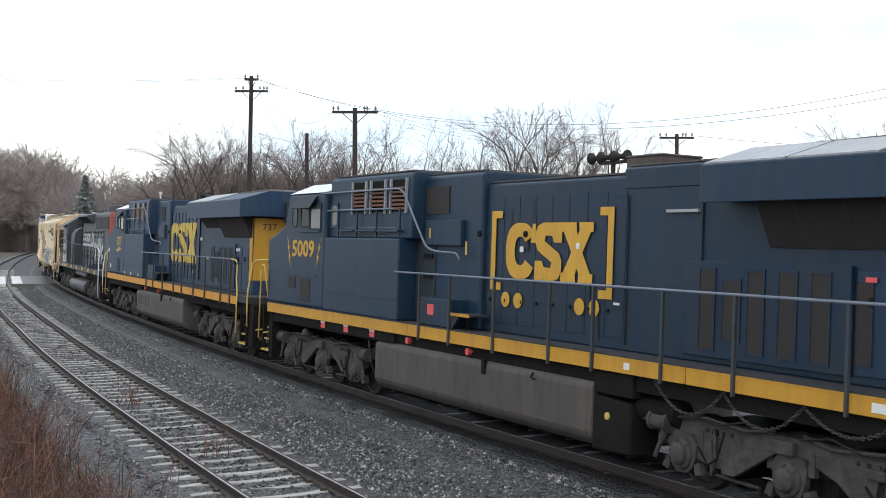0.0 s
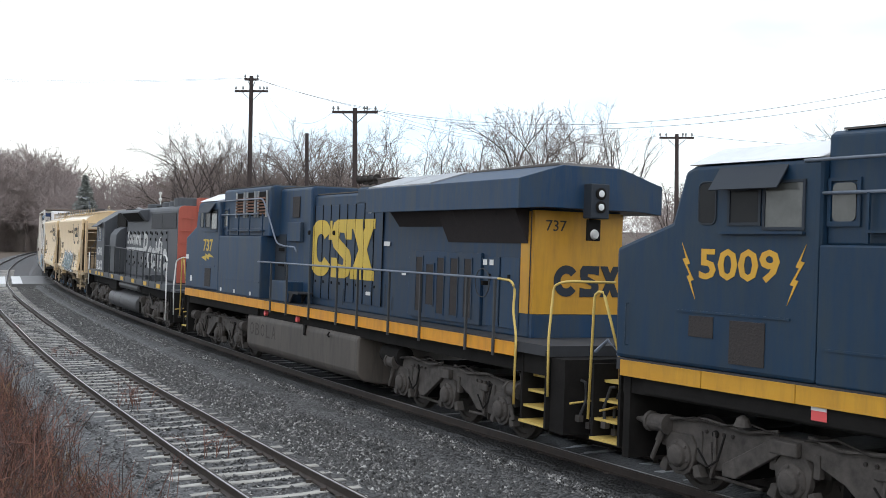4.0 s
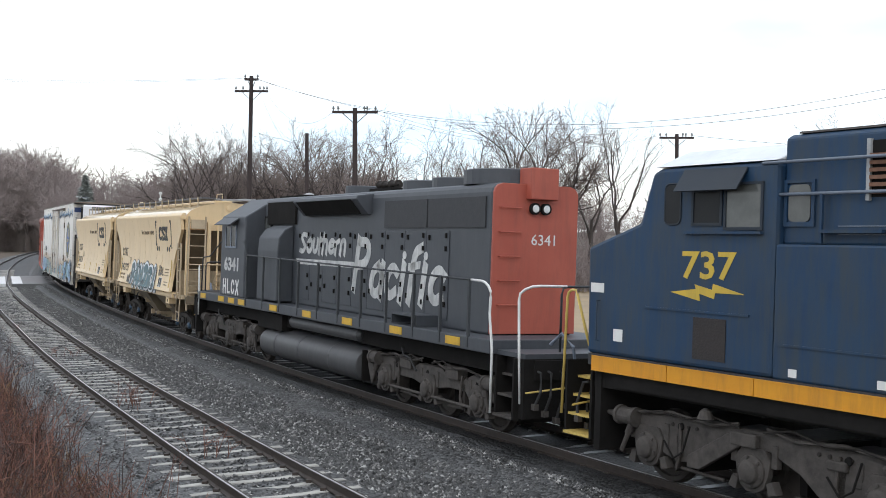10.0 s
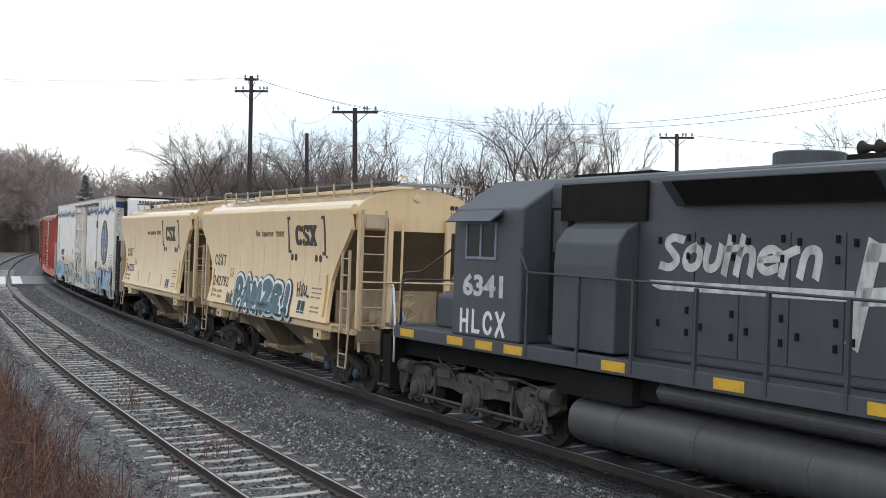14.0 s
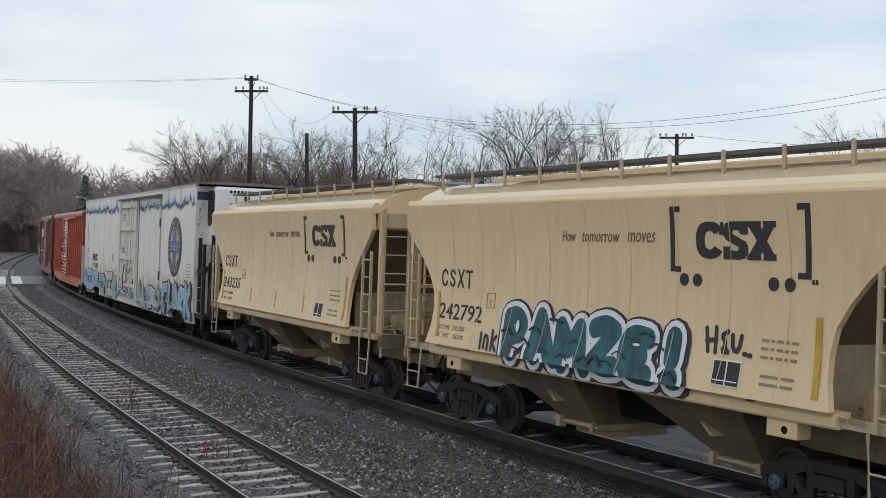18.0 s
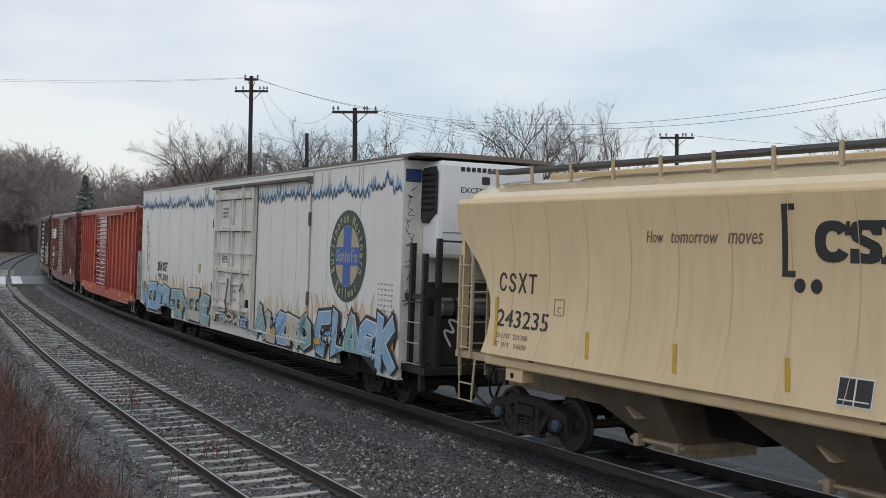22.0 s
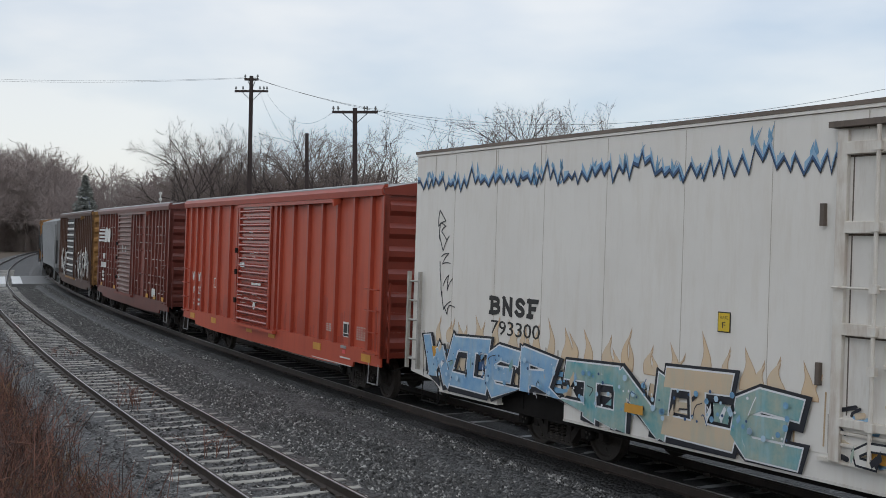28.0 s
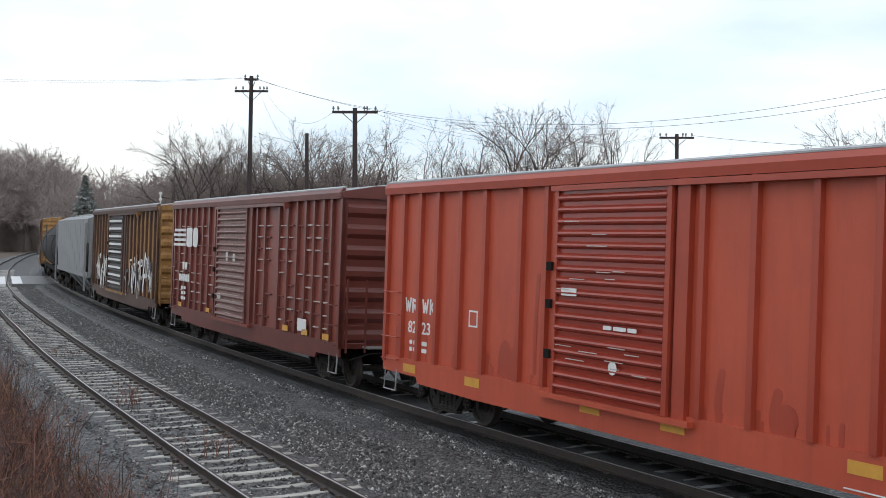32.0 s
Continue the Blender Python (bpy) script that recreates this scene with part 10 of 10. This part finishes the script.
# ---- poles and wires ----
def utility_pole(label, px, depth, py_top, arms, lean=0.0):
    x, y, z = place_px(px, depth)
    top = top_to_height(py_top, depth)
    t = thing("utility_pole", label, "utility pole", "utility poles along the line", at=(x, y, z))
    part("pole", Mesher().tube([(0, 0, -0.5), (lean * 0.5, 0, top * 0.5), (lean, 0, top)], 0.17, 10, 0.125), pole_wood, t)
    for dz, half, pins in arms:
        arm = part("crossarm", B(lean - half, lean + half, -0.06, 0.06, top - dz - 0.07, top - dz + 0.07), pole_wood, t)
        for d in pins:
            part("insulator", lambda: Mesher().lathe([(0.0, 0.025), (0.08, 0.03), (0.10, 0.075), (0.16, 0.07), (0.18, 0.04), (0.22, 0.05), (0.25, 0.02)], (0, 0, 0), "z", 8), insulator_grey, arm, at=(lean + d, 0, top - dz + 0.07), key="insulator")
        for s in (-1, 1):
            part("brace", Mesher().tube([(lean + s * half * 0.55, 0.05, top - dz - 0.05), (lean, 0.12, top - dz - 0.65)], 0.022, 5), pole_wood, arm)
    return t, (x + lean, y, z + top)


_, P1 = utility_pole("tall dark wooden utility pole with two crossarms", 437, 75, 136, ((0.22, 0.45, (-0.4, 0.4)), (0.98, 1.08, (-1.0, -0.55, 0.55, 0.8, 1.0))), lean=0.3)
_, P2 = utility_pole("dark wooden utility pole with one crossarm", 628, 62, 192, ((0.22, 1.22, (-1.15, -0.9, 0.5, 0.65, 1.1)),))
_, P3 = utility_pole("distant wooden utility pole with one crossarm", 1197, 77, 237, ((0.25, 1.15, (-1.1, -0.7, 0.4, 0.6, 1.0)),))
stub = thing("cut_off_pole", "dark cut-off wooden pole without crossarms", "utility pole", at=place_px(543, 66))
part("pole", Mesher().tube([(0, 0, -0.5), (0, 0, top_to_height(237, 66))], 0.12, 10, 0.105), pole_wood, stub)


def wire(label, a, b, sag, r=0.011):
    pts = [(a[0] + (b[0] - a[0]) * i / 24, a[1] + (b[1] - a[1]) * i / 24, a[2] + (b[2] - a[2]) * i / 24 - 4 * sag * (i / 24) * (1 - i / 24)) for i in range(25)]
    me = Mesher().tube(pts, r, 5).data("overhead_wire")
    me.materials.append(wire_black)
    return tagged(new("overhead_wire", me), label, "wire", "overhead wires")


LBL = "thin black overhead wire sagging between poles"
_, P4 = utility_pole("wooden utility pole beside the field", 1960, 45, 64, ((0.3, 1.1, (-1.0, -0.5, 0.5, 1.0)),))
_, P0 = utility_pole("wooden utility pole far along the woods", -90, 82, 138, ((0.3, 1.0, (-0.9, 0.9)),))
wire(LBL, (P1[0], P1[1], P1[2] - 0.1), (P4[0] - 0.5, P4[1], P4[2] - 0.05), 3.2)
wire(LBL, (P1[0] + 0.4, P1[1], P1[2] - 0.2), (P4[0] + 0.5, P4[1], P4[2] - 0.2), 3.3)
wire(LBL, (P1[0] - 0.4, P1[1], P1[2] - 0.1), (P0[0] - 0.5, P0[1], P0[2]), 0.25, 0.0075)
wire(LBL, (P1[0] + 0.4, P1[1], P1[2] - 0.1), (P0[0] + 0.5, P0[1], P0[2] - 0.2), 0.25, 0.0075)
wire(LBL, (P2[0] + 1.1, P2[1], P2[2] - 0.1), (P3[0] - 1.1, P3[1], P3[2] - 0.1), 1.2, 0.009)
wire(LBL, (P2[0] + 0.5, P2[1], P2[2] - 0.1), (P3[0] - 0.7, P3[1], P3[2] - 0.1), 1.35, 0.009)
wire(LBL, (P1[0] + 0.9, P1[1], P1[2] - 0.95), (P2[0] - 1.1, P2[1], P2[2] - 0.15), 1.3, 0.008)
wire(LBL, (P1[0] + 0.5, P1[1], P1[2] - 0.95), (stub.location[0], stub.location[1], P2[2] - 2.6), 0.8, 0.008)
wire(LBL, (P3[0] + 1.0, P3[1], P3[2] - 0.1), (P3[0] + 40, P3[1] - 6, P3[2] + 0.6), 1.4, 0.014)
wire(LBL, place_px(1150, 92, 2.9), place_px(1800, 80, 3.0), 0.5, 0.02)
wire(LBL, place_px(1150, 92, -0.7 + 2.0), place_px(1800, 80, 1.4), 0.4, 0.02)

# small things behind the train
for px, depth, h, mt in ((1312, 86, 1.5, rail_yellow), (1362, 86, 1.7, pole_wood), (1282, 80, 2.6, pole_wood)):
    pst = thing("marker_post", "short painted marker post in the field" if mt is rail_yellow else "short weathered wooden post in the field", "post", at=place_px(px, depth))
    part("post", B(-0.07, 0.07, -0.07, 0.07, -0.2, h), mt, pst, bevel=0.01)
    part("cap", Mesher().lathe([(h, 0.08), (h + 0.04, 0.07), (h + 0.06, 0.01)], (0, 0, 0), "z", 10), mt, pst)
mast = thing("signal_mast", "slim white signal mast with small lamps", "signal", at=place_px(284, 95))
hm = top_to_height(341, 95)
part("mast", Mesher().tube([(0, 0, 0), (0, 0, hm)], 0.06, 8), white_rail, mast)
for z in (hm - 0.1, hm - 0.6):
    part("lamp_head", Mesher().lathe([(-0.14, 0.12), (0.14, 0.12)], (0, 0, z), "y", 10), white_rail, mast)
lampp = thing("street_lamp", "grey street lamp with a curved arm beyond the crossing", "lamp post", at=place_px(158, 118))
hl = top_to_height(351, 118)
part("pole", Mesher().tube([(0, 0, 0), (0, 0, hl - 0.4), (-0.3, 0, hl), (-0.9, 0, hl + 0.05)], 0.022, 8), handrail_steel, lampp)
part("lamp_head", B(-1.35, -0.8, -0.1, 0.1, hl + 0.01, hl + 0.09), white_rail, lampp, bevel=0.03)
sheet = thing("black_plastic_sheet", "torn black plastic sheet lying in the brush", "debris", at=(0, 0, 0))
x, y, _ = on_line(4.6, float(near_gap(4.6)) + 2.45)
x, y = float(x), float(y)
sm = Mesher()
pts = [(x + 0.5 * i - 1.0, y + 0.85 * -i + 1.2 + 0.15 * math.sin(i * 2), 0) for i in range(5)]
sm.v = [(a, b, -0.62) for a, b, c in pts] + [(a - 0.1, b + 0.1, -0.32 + 0.1 * math.sin(i * 1.7)) for i, (a, b, c) in enumerate(pts)] + [(a - 0.45, b - 0.1, -0.36) for a, b, c in pts]
sm.f = [(i, i + 1, i + 6, i + 5) for i in range(4)] + [(i + 5, i + 6, i + 11, i + 10) for i in range(4)]
part("sheet", sm, black_fabric, sheet)
part("stake", Mesher().tube([(pts[1][0], pts[1][1], -0.65), (pts[1][0] + 0.25, pts[1][1] - 0.1, -0.15)], 0.018, 5), weed_pale, sheet)
part("stake", Mesher().tube([(pts[3][0], pts[3][1], -0.65), (pts[3][0] + 0.2, pts[3][1] - 0.3, -0.3)], 0.018, 5), weed_pale, sheet)


# ---- movement ----
def motions():
    times = [float(t) for t in range(33)]
    for car, mid, base in TRAIN:
        walk(car, [(t, car_pose(t, mid, base)) for t in times])
    steps_t = [round(i * 0.15, 3) for i in range(int(32 / 0.15) + 1)] + [32.0]
    travel = [train_at(0.0) - train_at(t) for t in steps_t]
    for ob, dx, r in SPIN:
        rows = [(t, Matrix.Translation((dx, 0, r)) @ Matrix.Rotation(-d / r, 4, "Y")) for t, d in zip(steps_t, travel)]
        walk(ob, rows)


motions()
